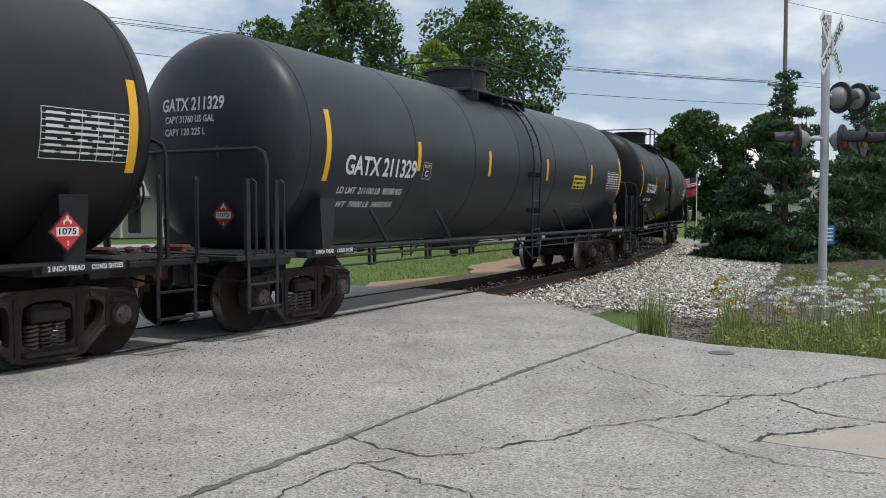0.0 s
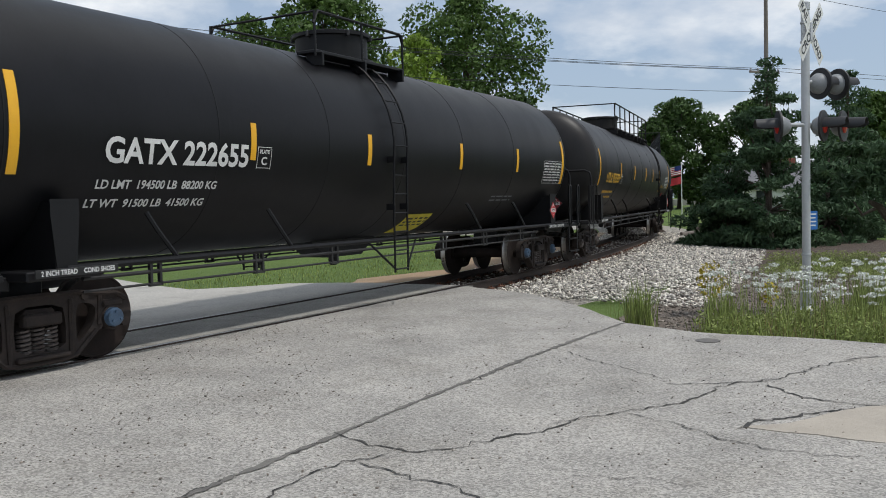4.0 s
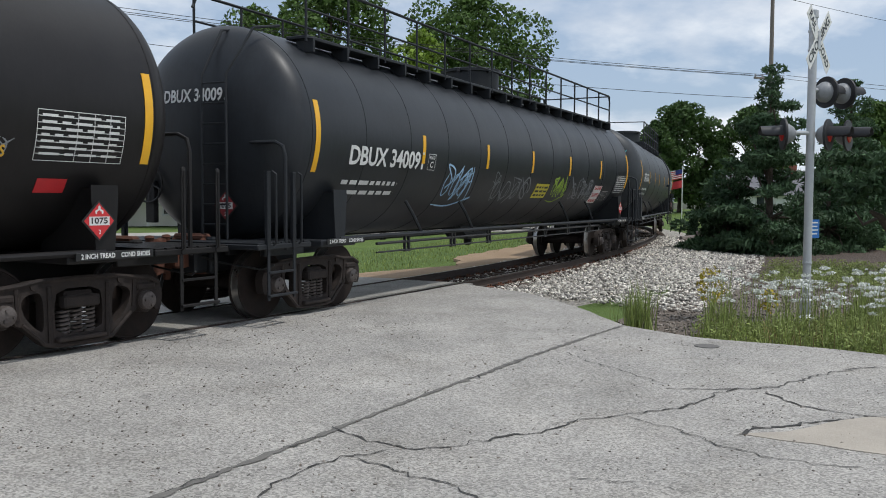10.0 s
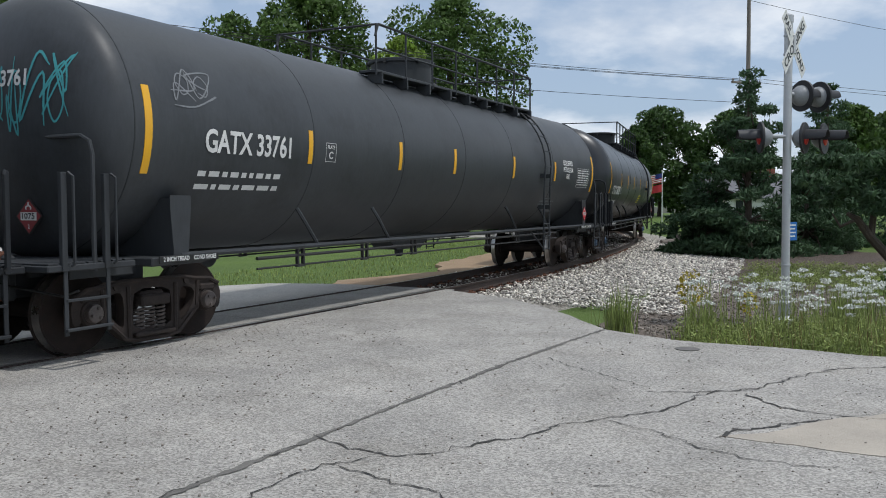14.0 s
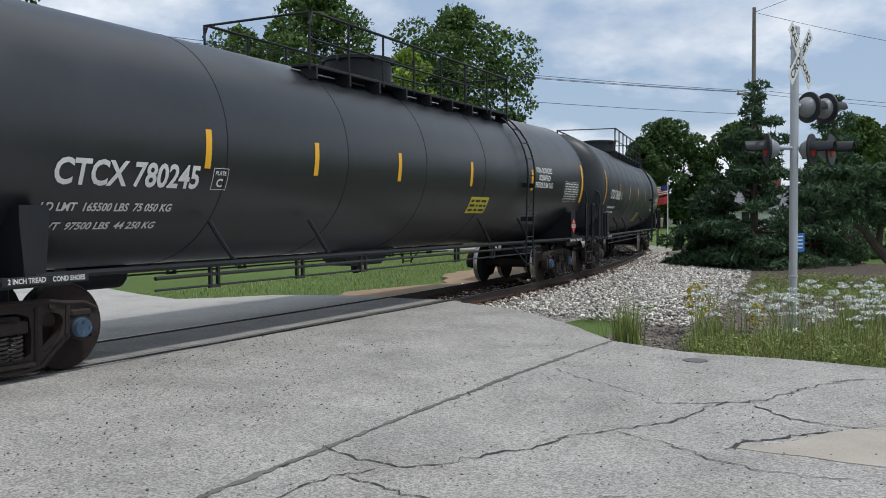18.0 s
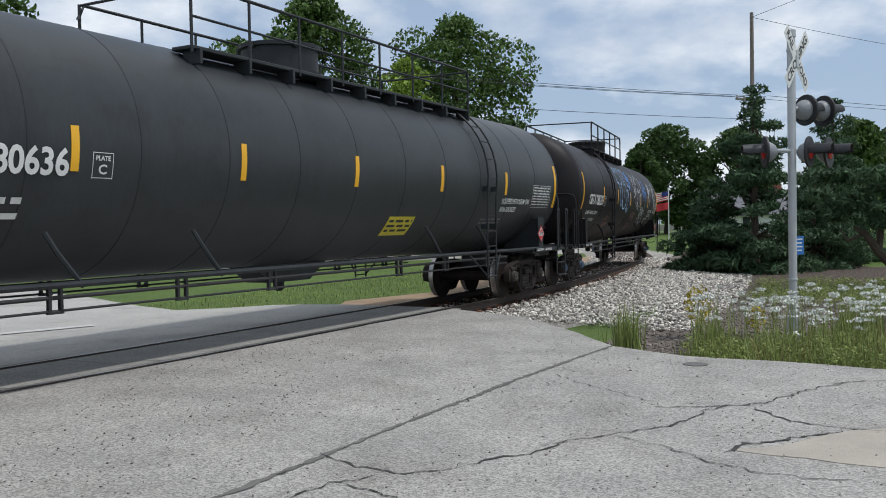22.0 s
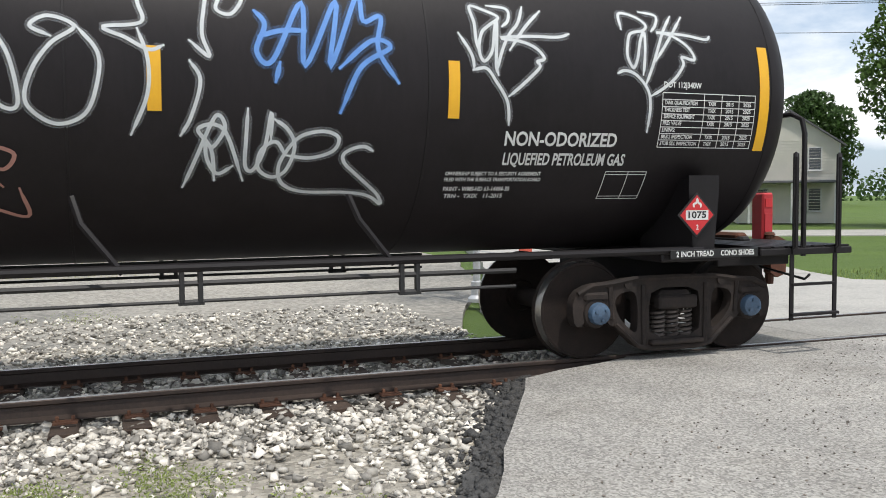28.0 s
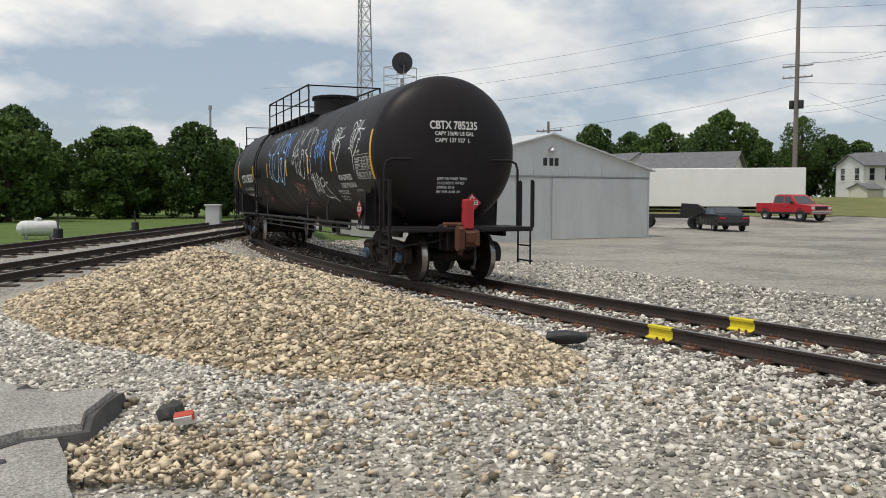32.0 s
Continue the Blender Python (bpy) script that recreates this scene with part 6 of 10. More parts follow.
    # spray paint
    if i == 8:
        TBR = [
            ((-1.75, 0.41), (-1.72, 0.37), (-1.57, 0.38), (-1.46, 0.44), (-1.4, 0.57), (-1.4, 0.76), (-1.47, 0.93), (-1.61, 1.0), (-1.78, 0.92), (-1.94, 0.8), (-2.03, 0.83), (-2.1, 0.92), (-2.19, 0.97), (-2.33, 0.87), (-2.44, 0.67), (-2.5, 0.5), (-2.48, 0.41), (-2.38, 0.39), (-2.13, 0.4)),
            ((-2.13, 0.4), (-2.11, 0.24), (-2.11, -0.02), (-2.07, -0.16), (-1.96, -0.3), (-1.83, -0.37), (-1.72, -0.32), (-1.65, -0.18), (-1.68, 0.05), (-1.71, 0.23), (-1.75, 0.41)),
            ((-1.42, 0.79), (-1.29, 0.93), (-1.07, 1.03), (-0.89, 0.93), (-0.83, 0.79), (-0.81, 0.68), (-0.85, 0.56), (-0.97, 0.42), (-1.09, 0.37), (-0.94, 0.4), (-0.8, 0.35), (-0.67, 0.21), (-0.64, 0.01), (-0.72, -0.19), (-0.85, -0.34), (-1.03, -0.45), (-1.21, -0.46), (-1.4, -0.42), (-1.55, -0.29), (-1.64, -0.13)),
            ((-1.2, 0.73), (-1.22, 0.59), (-1.23, 0.43)),
            ((-1.24, 0.28), (-1.27, 0.07), (-1.28, -0.15)),
            ((-0.83, 0.79), (-0.7, 0.92), (-0.54, 0.99), (-0.34, 0.97), (-0.14, 0.88), (-0.07, 0.7), (-0.08, 0.52), (-0.19, 0.38), (0.01, 0.38), (0.21, 0.28), (0.25, 0.1), (0.17, -0.15), (0.02, -0.36), (-0.18, -0.53), (-0.3, -0.56), (-0.35, -0.42), (-0.34, -0.19), (-0.38, 0.02), (-0.47, 0.18), (-0.2, 0.19), (-0.27, -0.01), (-0.34, -0.33)),
            ((-0.76, -0.2), (-0.68, -0.36), (-0.57, -0.45), (-0.43, -0.47), (-0.36, -0.36)),
            ((-0.48, 0.8), (-0.53, 0.58), (-0.55, 0.4)),
        ]
        BLUE1 = [
            ((-0.06, 0.85), (0.1, 0.84), (0.36, 0.91), (0.58, 0.95), (0.71, 0.81), (0.68, 0.69), (0.41, 0.58), (0.59, 0.53), (0.77, 0.44)),
            ((0.03, 0.84), (0.07, 0.55), (0.21, 0.82), (0.2, 0.56), (0.36, 0.86), (0.26, 0.51), (0.45, 0.81), (0.35, 0.52)),
            ((0.51, 0.52), (0.55, 0.4), (0.61, 0.27), (0.53, 0.24)),
            ((0.15, 0.47), (0.35, 0.4), (0.17, 0.3), (0.33, 0.45), (0.28, 0.53), (0.25, 0.16)),
        ]
        WHITE2 = [
            ((1.41, 0.98), (1.61, 0.87), (1.69, 0.66), (1.67, 0.51)),
            ((1.79, 0.96), (2.04, 0.78), (2.02, 0.53)),
            ((1.47, 0.69), (1.53, 0.61), (1.32, 0.38), (1.41, 0.24), (1.56, 0.31), (1.57, 0.15), (1.37, -0.01), (1.23, 0.1), (1.34, 0.23), (1.58, 0.18)),
            ((1.63, 0.39), (1.68, 0.05), (1.79, -0.26), (1.84, -0.21), (1.82, -0.02)),
            ((1.77, 0.51), (1.75, 0.33), (1.91, 0.37), (1.81, 0.16)),
            ((1.71, 0.15), (1.87, 0.21), (2.02, 0.23)),
            ((2.08, 0.65), (2.11, 0.5), (2.32, 0.63), (2.35, 0.95), (2.39, 0.68), (2.32, 0.47)),
            ((2.5, 1.02), (2.44, 0.73), (2.64, 0.84), (2.86, 0.93), (3.01, 0.73), (3.05, 0.48), (3.07, 0.32), (2.81, 0.27), (2.96, 0.2), (3.12, 0.12), (3.23, 0.16)),
            ((1.99, 0.02), (2.03, -0.18), (2.14, -0.32), (2.24, -0.29), (2.19, 0.03), (2.07, 0.24)),
            ((2.47, 0.18), (2.33, 0.25), (2.45, 0.33), (2.62, 0.26), (2.46, 0.13), (2.33, -0.07), (2.29, -0.29), (2.47, -0.43), (2.67, -0.36), (2.76, -0.14), (2.77, 0.08), (2.62, 0.28)),
            ((3.09, 0.93), (3.35, 0.81), (3.57, 0.78), (3.53, 0.51), (3.5, 0.26), (3.55, 0.09), (3.4, 0.21)),
            ((3.04, 0.28), (3.11, 0.05), (3.1, -0.21), (2.98, -0.51)),
            ((3.4, 0.06), (3.48, -0.09), (3.41, -0.36), (3.33, -0.51)),
            ((3.63, 0.76), (3.67, 0.64), (3.61, 0.47), (3.72, 0.43), (3.81, 0.57), (3.76, 0.7)),
        ]
        BLUE2 = [
            ((4.05, 0.72), (4.26, 0.69), (4.46, 0.75), (4.61, 0.64)),
            ((3.89, 0.48), (3.97, 0.36), (3.9, 0.15), (4.02, 0.08), (4.27, 0.57), (4.27, 0.05), (4.55, 0.61), (4.47, 0.05), (4.73, 0.67), (4.76, 0.44), (4.91, 0.49), (4.87, 0.21), (5.04, -0.06)),
            ((4.55, -0.31), (4.72, 0.06), (4.97, 0.23), (4.82, 0.28), (4.54, 0.04)),
            ((4.08, 0.08), (4.04, -0.09)),
            ((3.91, 0.26), (4.1, 0.32), (4.3, 0.33)),
        ]
        SIGN = [
            ((3.35, -0.94), (3.46, -0.65), (3.55, -0.42), (3.61, -0.34), (3.66, -0.44), (3.57, -0.59), (3.52, -0.55), (3.53, -0.69), (3.61, -0.81), (3.73, -0.74)),
            ((3.83, -0.28), (3.82, -0.52), (3.82, -0.74), (3.88, -0.78), (3.96, -0.61), (4.01, -0.31), (4.01, -0.56)),
            ((4.03, -0.36), (4.14, -0.44), (4.2, -0.58), (4.14, -0.78), (4.03, -0.84), (3.92, -0.76), (3.94, -0.61), (4.05, -0.54), (4.13, -0.65)),
            ((4.13, -0.65), (4.33, -0.67), (4.51, -0.61), (4.55, -0.5), (4.43, -0.45), (4.25, -0.49), (4.14, -0.61), (4.08, -0.76), (4.12, -0.9), (4.29, -0.98), (4.66, -0.99), (4.86, -1.03), (4.98, -1.12), (4.93, -1.01), (4.75, -0.84), (4.62, -0.72), (4.6, -0.64), (4.67, -0.59), (4.77, -0.57), (4.85, -0.61)),
        ]
        SIGN0 = [
            ((3.59, -0.88), (3.56, -0.61), (3.46, -0.45), (3.65, -0.45), (3.81, -0.88)),
        ]
        PINK2 = [
            ((1.12, -0.87), (1.35, -0.78), (1.23, -0.63), (1.16, -0.56), (1.3, -0.75), (1.47, -0.57), (1.55, -0.79), (1.35, -0.65)),
            ((1.45, -0.51), (1.66, -0.61), (1.63, -0.79), (1.71, -0.57), (1.87, -0.66), (1.87, -0.86), (1.96, -0.61), (2.19, -0.65), (2.12, -0.78), (1.95, -0.72), (2.11, -0.93)),
            ((1.33, -1.13), (1.56, -1.03), (1.91, -1.07), (2.25, -1.21), (2.21, -0.93)),
            ((1.64, -1.11), (1.84, -1.34), (1.78, -1.1), (1.61, -1.22), (1.9, -1.2)),
        ]
        PINK1 = [
            ((-4.23, -0.93), (-4.11, -0.81), (-3.93, -0.85), (-4.01, -0.73), (-3.89, -0.76), (-3.79, -0.72), (-3.79, -0.83), (-3.93, -0.87)),
            ((-4.1, -1.07), (-3.82, -1.2), (-3.94, -0.95)),
            ((-3.85, -0.92), (-3.77, -1.1), (-3.75, -0.96), (-3.63, -1.15), (-3.59, -0.97), (-3.54, -1.19), (-3.52, -1.01)),
            ((-3.63, -0.59), (-3.52, -0.65), (-3.54, -0.84)),
            ((-3.51, -0.81), (-3.42, -0.78), (-3.43, -0.98), (-3.19, -1.01), (-3.49, -1.08)),
        ]
        ARROW = [
            ((5.68, 0.08), (5.81, 0.1), (5.9, -0.01), (5.99, -0.14), (6.02, -0.24), (6.03, -0.37)),
            ((6.01, -0.13), (6.16, -0.01), (6.31, 0.13), (6.29, 0.18), (6.36, 0.21), (6.28, 0.3), (6.14, 0.35), (5.96, 0.37), (6.22, 0.4), (6.51, 0.41), (6.63, 0.45)),
            ((5.57, 0.4), (5.68, 0.21), (5.7, 0.08)),
            ((5.76, 0.23), (5.73, 0.33), (5.73, 0.49), (5.71, 0.65), (5.84, 0.62), (5.96, 0.56), (5.88, 0.49), (5.79, 0.41), (5.75, 0.26), (5.79, 0.16), (5.87, 0.25), (5.91, 0.44), (5.94, 0.5), (5.9, 0.16), (5.92, 0.04)),
            ((5.9, 0.07), (5.96, 0.25), (6.04, 0.4), (6.14, 0.52), (6.21, 0.69)),
            ((5.86, 0.67), (6.05, 0.65), (6.05, 0.54), (5.98, 0.47)),
            ((6.03, 0.26), (6.2, 0.48), (6.38, 0.66)),
        ]
        ARROW2 = [
            ((7.08, 0.11), (7.16, 0.14), (7.27, 0.11), (7.39, -0.01), (7.43, -0.16), (7.42, -0.41)),
            ((7.43, -0.08), (7.57, -0.0), (7.7, 0.1), (7.79, 0.22), (7.78, 0.29), (7.91, 0.27), (7.9, 0.34), (7.83, 0.42), (7.69, 0.5), (7.54, 0.52), (7.85, 0.51), (8.07, 0.48), (8.13, 0.52)),
            ((7.17, 0.52), (7.17, 0.67), (7.23, 0.7), (7.36, 0.66), (7.44, 0.59), (7.4, 0.53), (7.26, 0.49), (7.21, 0.37), (7.2, 0.26), (7.25, 0.17), (7.3, 0.25), (7.35, 0.42), (7.41, 0.51), (7.38, 0.27), (7.35, 0.1)),
            ((7.37, 0.01), (7.45, 0.18), (7.52, 0.34), (7.62, 0.54), (7.74, 0.71)),
            ((7.39, 0.73), (7.57, 0.7), (7.55, 0.6), (7.48, 0.52)),
            ((7.49, 0.24), (7.65, 0.44), (7.86, 0.71)),
        ]
        for strokes, wid, halo, ink_, mist_, lab in ((TBR, 0.04, 0.11, "pale", "blue", "pale blue outlined spray-painted letters"), (BLUE1, 0.035, 0.09, "blue", "blue", "blue spray-painted tag"),
                                                   (WHITE2, 0.028, 0.07, "white", "white", "tangled white spray-painted tag"), (BLUE2, 0.04, 0.09, "blue", "blue", "blue spray-painted tag"),
                                                   (SIGN0 + SIGN, 0.03, 0.075, "white", "white", "white looping spray-painted signature"), (PINK1, 0.03, 0.07, "pink", "", "faded pink spray tag"), (PINK2, 0.03, 0.07, "pink", "", "faded pink spray tag"),
                                                   (ARROW, 0.028, 0.075, "white", "white", "white arrow-shaped spray tag"), (ARROW2, 0.028, 0.075, "white", "white", "white arrow-shaped spray tag")):
            g, gh = Geo(), Geo()
            for st in strokes:
                ribbon(g, st, wid, on_shell)
                ribbon(gh, st, halo, under_paint)
            if mist_:
                part("overspray", gh, MIST[mist_], car, sharp=0)
            part("graffiti", g, SPRAY[ink_], car, lab, sharp=0)
    if i == 4:
        for sd, a, b, w0, w1, cl in ((51, -4.1, -2.75, -1.05, -0.3, "pale"), (52, -1.8, 0.25, -1.1, -0.4, "grey"), (54, 1.8, 2.8, -0.95, -0.35, "green"), (55, 3.2, 5.0, -1.1, -0.35, "grey")):
            part("graffiti", scribble(sd, a, b, w0, w1, 4, 0.035, on_shell), SPRAY[cl], car, sharp=0)
    if i == 5:
        part("graffiti", scribble(61, -0.95, 0.75, -0.2, 0.75, 5, 0.03, lambda u, w: on_front(u * 0.8 + 0.42, w)), SPRAY["teal"], car, "teal spray tag on the tank end", sharp=0)
        part("graffiti", scribble(62, -7.95, -7.3, 0.3, 0.75, 2, 0.02, on_shell), SPRAY["grey"], car, sharp=0)
    if i == 3:
        part("graffiti", scribble(63, 6.0, 6.7, -0.6, -0.3, 3, 0.02, on_shell), SPRAY["grey"], car, sharp=0)
        part("decal", strip_geo(7.24, 1.70, 1.84, 0.34), PLACR, car)
    cap = CAPBLUE if i in (2, 8, 6) else STEEL
    front, wf = add_truck(car, -HALF_TC, cap)
    rear, wr = add_truck(car, HALF_TC, cap)
    return car, front, rear, wf + wr


TRAIN = [make_car(i, d) for i, d in enumerate(CARS)]

# distance rolled by the train, in metres
_PT = [0, 1, 2, 3, 4, 7, 8, 9, 10, 11, 12, 13, 14, 17, 18, 19, 20, 21, 22, 23, 24, 25, 26, 26.5, 28.5, 29, 29.5, 30, 30.5, 31, 31.5, 32]
_PD = [-0.0, 5.33, 10.6, 15.85, 21.17, 37.28, 42.71, 48.15, 53.58, 59.05, 64.55, 69.88, 75.21, 91.42, 96.9, 102.37, 107.78, 113.27, 118.83, 124.47, 129.95, 135.46, 141.05, 143.89, 155.33, 158.18, 161.03, 163.85, 166.72, 169.6, 172.48, 175.35]
_PC = np.polyfit(_PT, _PD, 6)
_PE = np.array(_PD) - np.polyval(_PC, _PT)


def rolled(t):
    # a smooth run, with the small unevenness of the train's speed softened
    w = np.exp(-((np.array(_PT) - t) / 0.7) ** 2)
    return float(np.polyval(_PC, t) + (w * _PE).sum() / max(1.0, w.sum()))


def car_pose(i, t):
    half = HALF_OF[i]
    s = MID_OF[i] - half - rolled(t)
    ax, ay, ath = track_at(s)
    bx, by, bth = track_at(s + 2 * half)
    h = math.atan2(by - ay, bx - ax)
    return Matrix.Translation(((ax + bx) / 2, (ay + by) / 2, 0)) @ Matrix.Rotation(h, 4, "Z"), math.pi / 2 - ath - h, math.pi / 2 - bth - h


def motions():
    """All that moves: the cars along the line, their trucks into the curve, and the turning wheels."""
    coarse = [0.5 * k for k in range(65)]
    fine = [0.1 * k for k in range(321)]
    for i, (car, front, rear, sets) in enumerate(TRAIN):
        P = [(t, car_pose(i, t)) for t in coarse]
        walk(car, [(t, p[0]) for t, p in P])
        walk(front, [(t, Matrix.Translation((-HALF_OF[i], 0, 0)) @ Matrix.Rotation(p[1], 4, "Z")) for t, p in P])
        walk(rear, [(t, Matrix.Translation((HALF_OF[i], 0, 0)) @ Matrix.Rotation(p[2], 4, "Z")) for t, p in P])
        for k, w in enumerate(sets):
            x = (-1, 1, -1, 1)[k] * WB / 2
            walk(w, [(t, Matrix.Translation((x, 0, WHEEL_Z)) @ Matrix.Rotation(-rolled(t) / WHEEL_Z + k, 4, "Y")) for t in fine])


# ---- plants ----
BARK = M("grey_brown_bark", (0.12, 0.09, 0.07), (0.05, 0.04, 0.032), rough=0.95, scale=6, fine=40, bump=1.0, dist=0.03, streak=3)


def leaf_mat(name, c1, c2, isl=0.45):
    m = M(name, c1, c2, rough=0.6, scale=0.6, fine=9, bump=0.0, island=isl, spec=0.25)
    N, L = m.node_tree.nodes, m.node_tree.links
    b = N["Principled BSDF"]
    t = N.new("ShaderNodeBsdfTranslucent")
    src = b.inputs["Base Color"].links[0].from_socket
    L.new(src, t.inputs["Color"])
    mix = N.new("ShaderNodeMixShader"); mix.inputs[0].default_value = 0.28
    L.new(b.outputs[0], mix.inputs[1]); L.new(t.outputs[0], mix.inputs[2])
    L.new(mix.outputs[0], N["Material Output"].inputs["Surface"])
    return m


MAPLE = leaf_mat("maple_leaf", (0.115, 0.185, 0.045), (0.05, 0.095, 0.022))
LIGHTLEAF = leaf_mat("light_green_leaf", (0.27, 0.37, 0.06), (0.15, 0.23, 0.035))
DEEP = leaf_mat("deep_green_leaf", (0.085, 0.14, 0.04), (0.036, 0.072, 0.02))
NEEDLE = leaf_mat("pine_needle", (0.085, 0.14, 0.066), (0.038, 0.075, 0.038))
WEED = leaf_mat("weed_blade", (0.36, 0.42, 0.14), (0.2, 0.25, 0.075))
STRAW = leaf_mat("dry_straw", (0.36, 0.29, 0.13), (0.22, 0.17, 0.08))
PETAL = M("white_umbel", (0.82, 0.83, 0.78), (0.62, 0.64, 0.58), rough=0.8, bump=0.0, island=0.15)


def leaf_cloud(name, lobes, n, size, mat, seed, aspect=1.0, droop=0.0):
    """Leaves as bent quads on the lobes (centre, radii) of a crown."""
    r = np.random.RandomState(seed)
    vol = np.array([l[1][0] * l[1][1] + l[1][2] * l[1][0] for l in lobes]); vol = vol / vol.sum()
    pick = r.choice(len(lobes), n, p=vol)
    C = np.array([l[0] for l in lobes])[pick]; R = np.array([l[1] for l in lobes])[pick]
    d = r.normal(size=(n, 3)); d /= np.linalg.norm(d, axis=1)[:, None]
    rad = r.uniform(0.55, 1.08, (n, 1)) ** 0.6
    Pn = C + d * R * rad
    a = r.normal(size=(n, 3)) + d * 0.3; a[:, 2] -= droop
    a /= np.linalg.norm(a, axis=1)[:, None]
    b = np.cross(a, d + r.normal(size=(n, 3)) * 0.6); b /= np.linalg.norm(b, axis=1)[:, None] + 1e-6
    nn = np.cross(a, b)
    s = size * r.uniform(0.6, 1.35, (n, 1))
    V = np.stack([Pn - a * s * 0.5, Pn + b * s * 0.35 * aspect + nn * s * 0.1, Pn + a * s * 0.6, Pn - b * s * 0.35 * aspect + nn * s * 0.1], 1)
    k = np.arange(n)[:, None] * 4
    F = np.concatenate([k + [0, 1, 2], k + [0, 2, 3]], 1).reshape(-1, 3)
    return from_np(name, V.reshape(-1, 3), F, mat)


def trunk_geo(h, r, lobes, seed, lean=0.0):
    rng = random.Random(seed)
    g = Geo()
    pts = [(lean * (z / h) ** 1.3 + 0.04 * h * 0.1 * math.sin(z), 0.03 * math.sin(z * 1.3), z) for z in [h * k / 7 for k in range(8)]]
    g.tube(pts, [r * (1.35 if k == 0 else 1 - 0.82 * k / 7) for k in range(8)], 9)
    for c, rr in lobes:
        z0 = min(h * 0.9, max(h * 0.22, c[2] * rng.uniform(0.5, 0.8)))
        bx = lean * (z0 / h) ** 1.3
        mid = ((c[0] + bx) / 2 + rng.uniform(-0.2, 0.2), c[1] / 2 + rng.uniform(-0.2, 0.2), (z0 + c[2]) / 2 + rng.uniform(-0.1, 0.3))
        g.tube([(bx, 0, z0), mid, c], [r * 0.38, r * 0.24, r * 0.08], 6)
    return g


def broad_lobes(h, rad, base, n, seed, top=1.0):
    rng = random.Random(seed)
    out = []
    for i in range(n):
        t = (i + 0.5) / n
        z = base + (h - base) * t
        w = rad * math.sin(math.pi * min(1, 0.18 + 0.80 * t)) ** 0.8
        a = i * 2.4 + rng.uniform(-0.4, 0.4)
        d = w * rng.uniform(0.35, 0.8) * (0.4 if t > 0.9 else 1)
        q = rad * rng.uniform(0.22, 0.40) * (22 / max(22, n)) ** 0.25 * (0.8 if t > 0.8 else 1)
        out.append(((d * math.cos(a), d * math.sin(a), min(z, h - q * 0.7)), (q, q, q * rng.uniform(0.65, 0.95))))
    return out


def tree(name, label, at, h, rad, base, mat, seed, n=5200, leaf=0.42, lobes=22, trunk=0.22, lean=0.0, aspect=1.0, rot=0, category="tree", group=""):
    t = thing(name, label, category, Matrix.Translation((at[0], at[1], G0)) @ pose(0, 0, 0, 0, 0, rot), group)
    L = broad_lobes(h, rad, base, lobes, seed)
    if lean:
        L = [((c[0] + lean * (c[2] / h) ** 1.3, c[1], c[2]), r) for c, r in L]
    part("trunk", trunk_geo(h * 0.86, trunk, L[::2], seed, lean), BARK, t)
    part("crown", leaf_cloud("crown", L, n, leaf, mat, seed, aspect), None, t)
    return t


tree_a = tree("maple_tree", "large full green maple tree on the lawn", (-7.0, 60), 17.6, 6.3, 3.2, MAPLE, 1, 27000, 0.29, 56, 0.3, group="trees on the lawn")
tree_b = tree("maple_tree", "tall pointed green maple tree on the lawn", (2.7, 66), 17.4, 7.4, 3.0, MAPLE, 2, 27000, 0.29, 56, 0.3, group="trees on the lawn")
tree_c = tree("young_tree", "light yellow-green young tree", (-0.9, 55.5), 12.4, 3.4, 2.0, LIGHTLEAF, 3, 9000, 0.28, 30, 0.14, group="trees on the lawn")
tree("bushy_tree", "bushy dark green tree leafed down to the grass", (5.8, 60.5), 9.2, 2.9, 0.6, DEEP, 4, 9000, 0.3, 34, 0.16, group="trees on the lawn")
far_a = tree("distant_tree", "broad dark green tree across the lawn", (32, 116), 14.6, 6.4, 2.2, DEEP, 5, 12000, 0.48, 44, 0.3, group="distant trees")
far_b = tree("distant_tree", "round green tree across the lawn", (18.2, 108.5), 10.6, 3.7, 2.4, MAPLE, 6, 8000, 0.42, 34, 0.2, group="distant trees")
far_c = tree("distant_tree", "dark oval tree across the lawn", (26.5, 107), 11.6, 3.6, 2.4, DEEP, 7, 8000, 0.42, 34, 0.2, group="distant trees")
rng = random.Random(77)
for x, y, k, sc in ((-26, 54, tree_a, 0.8), (-38, 66, tree_b, 0.85), (40, 112, far_a, 0.95), (49, 104, far_b, 1.15), (24, 128, far_a, 0.8), (12, 150, far_b, 1.1), (3, 155, far_a, 0.8), (-8, 150, far_c, 1.1), (58, 92, far_a, 0.9), (38, 70, far_c, 0.85), (30, 60, far_b, 0.8), (45, 60, far_a, 0.75), (55, 48, far_b, 1.0), (-20, 140, far_a, 0.9), (17, 140, far_c, 0.9), (-36, 120, far_a, 1.0), (36, 52, far_c, 0.8)):
    c = copy_thing(k, Matrix.Translation((x, y, bank_z(x, y) - 0.06)) @ pose(0, 0, 0, 0, 0, rng.uniform(0, 360)))
    c.scale = (sc, sc, sc * rng.uniform(0.92, 1.06))


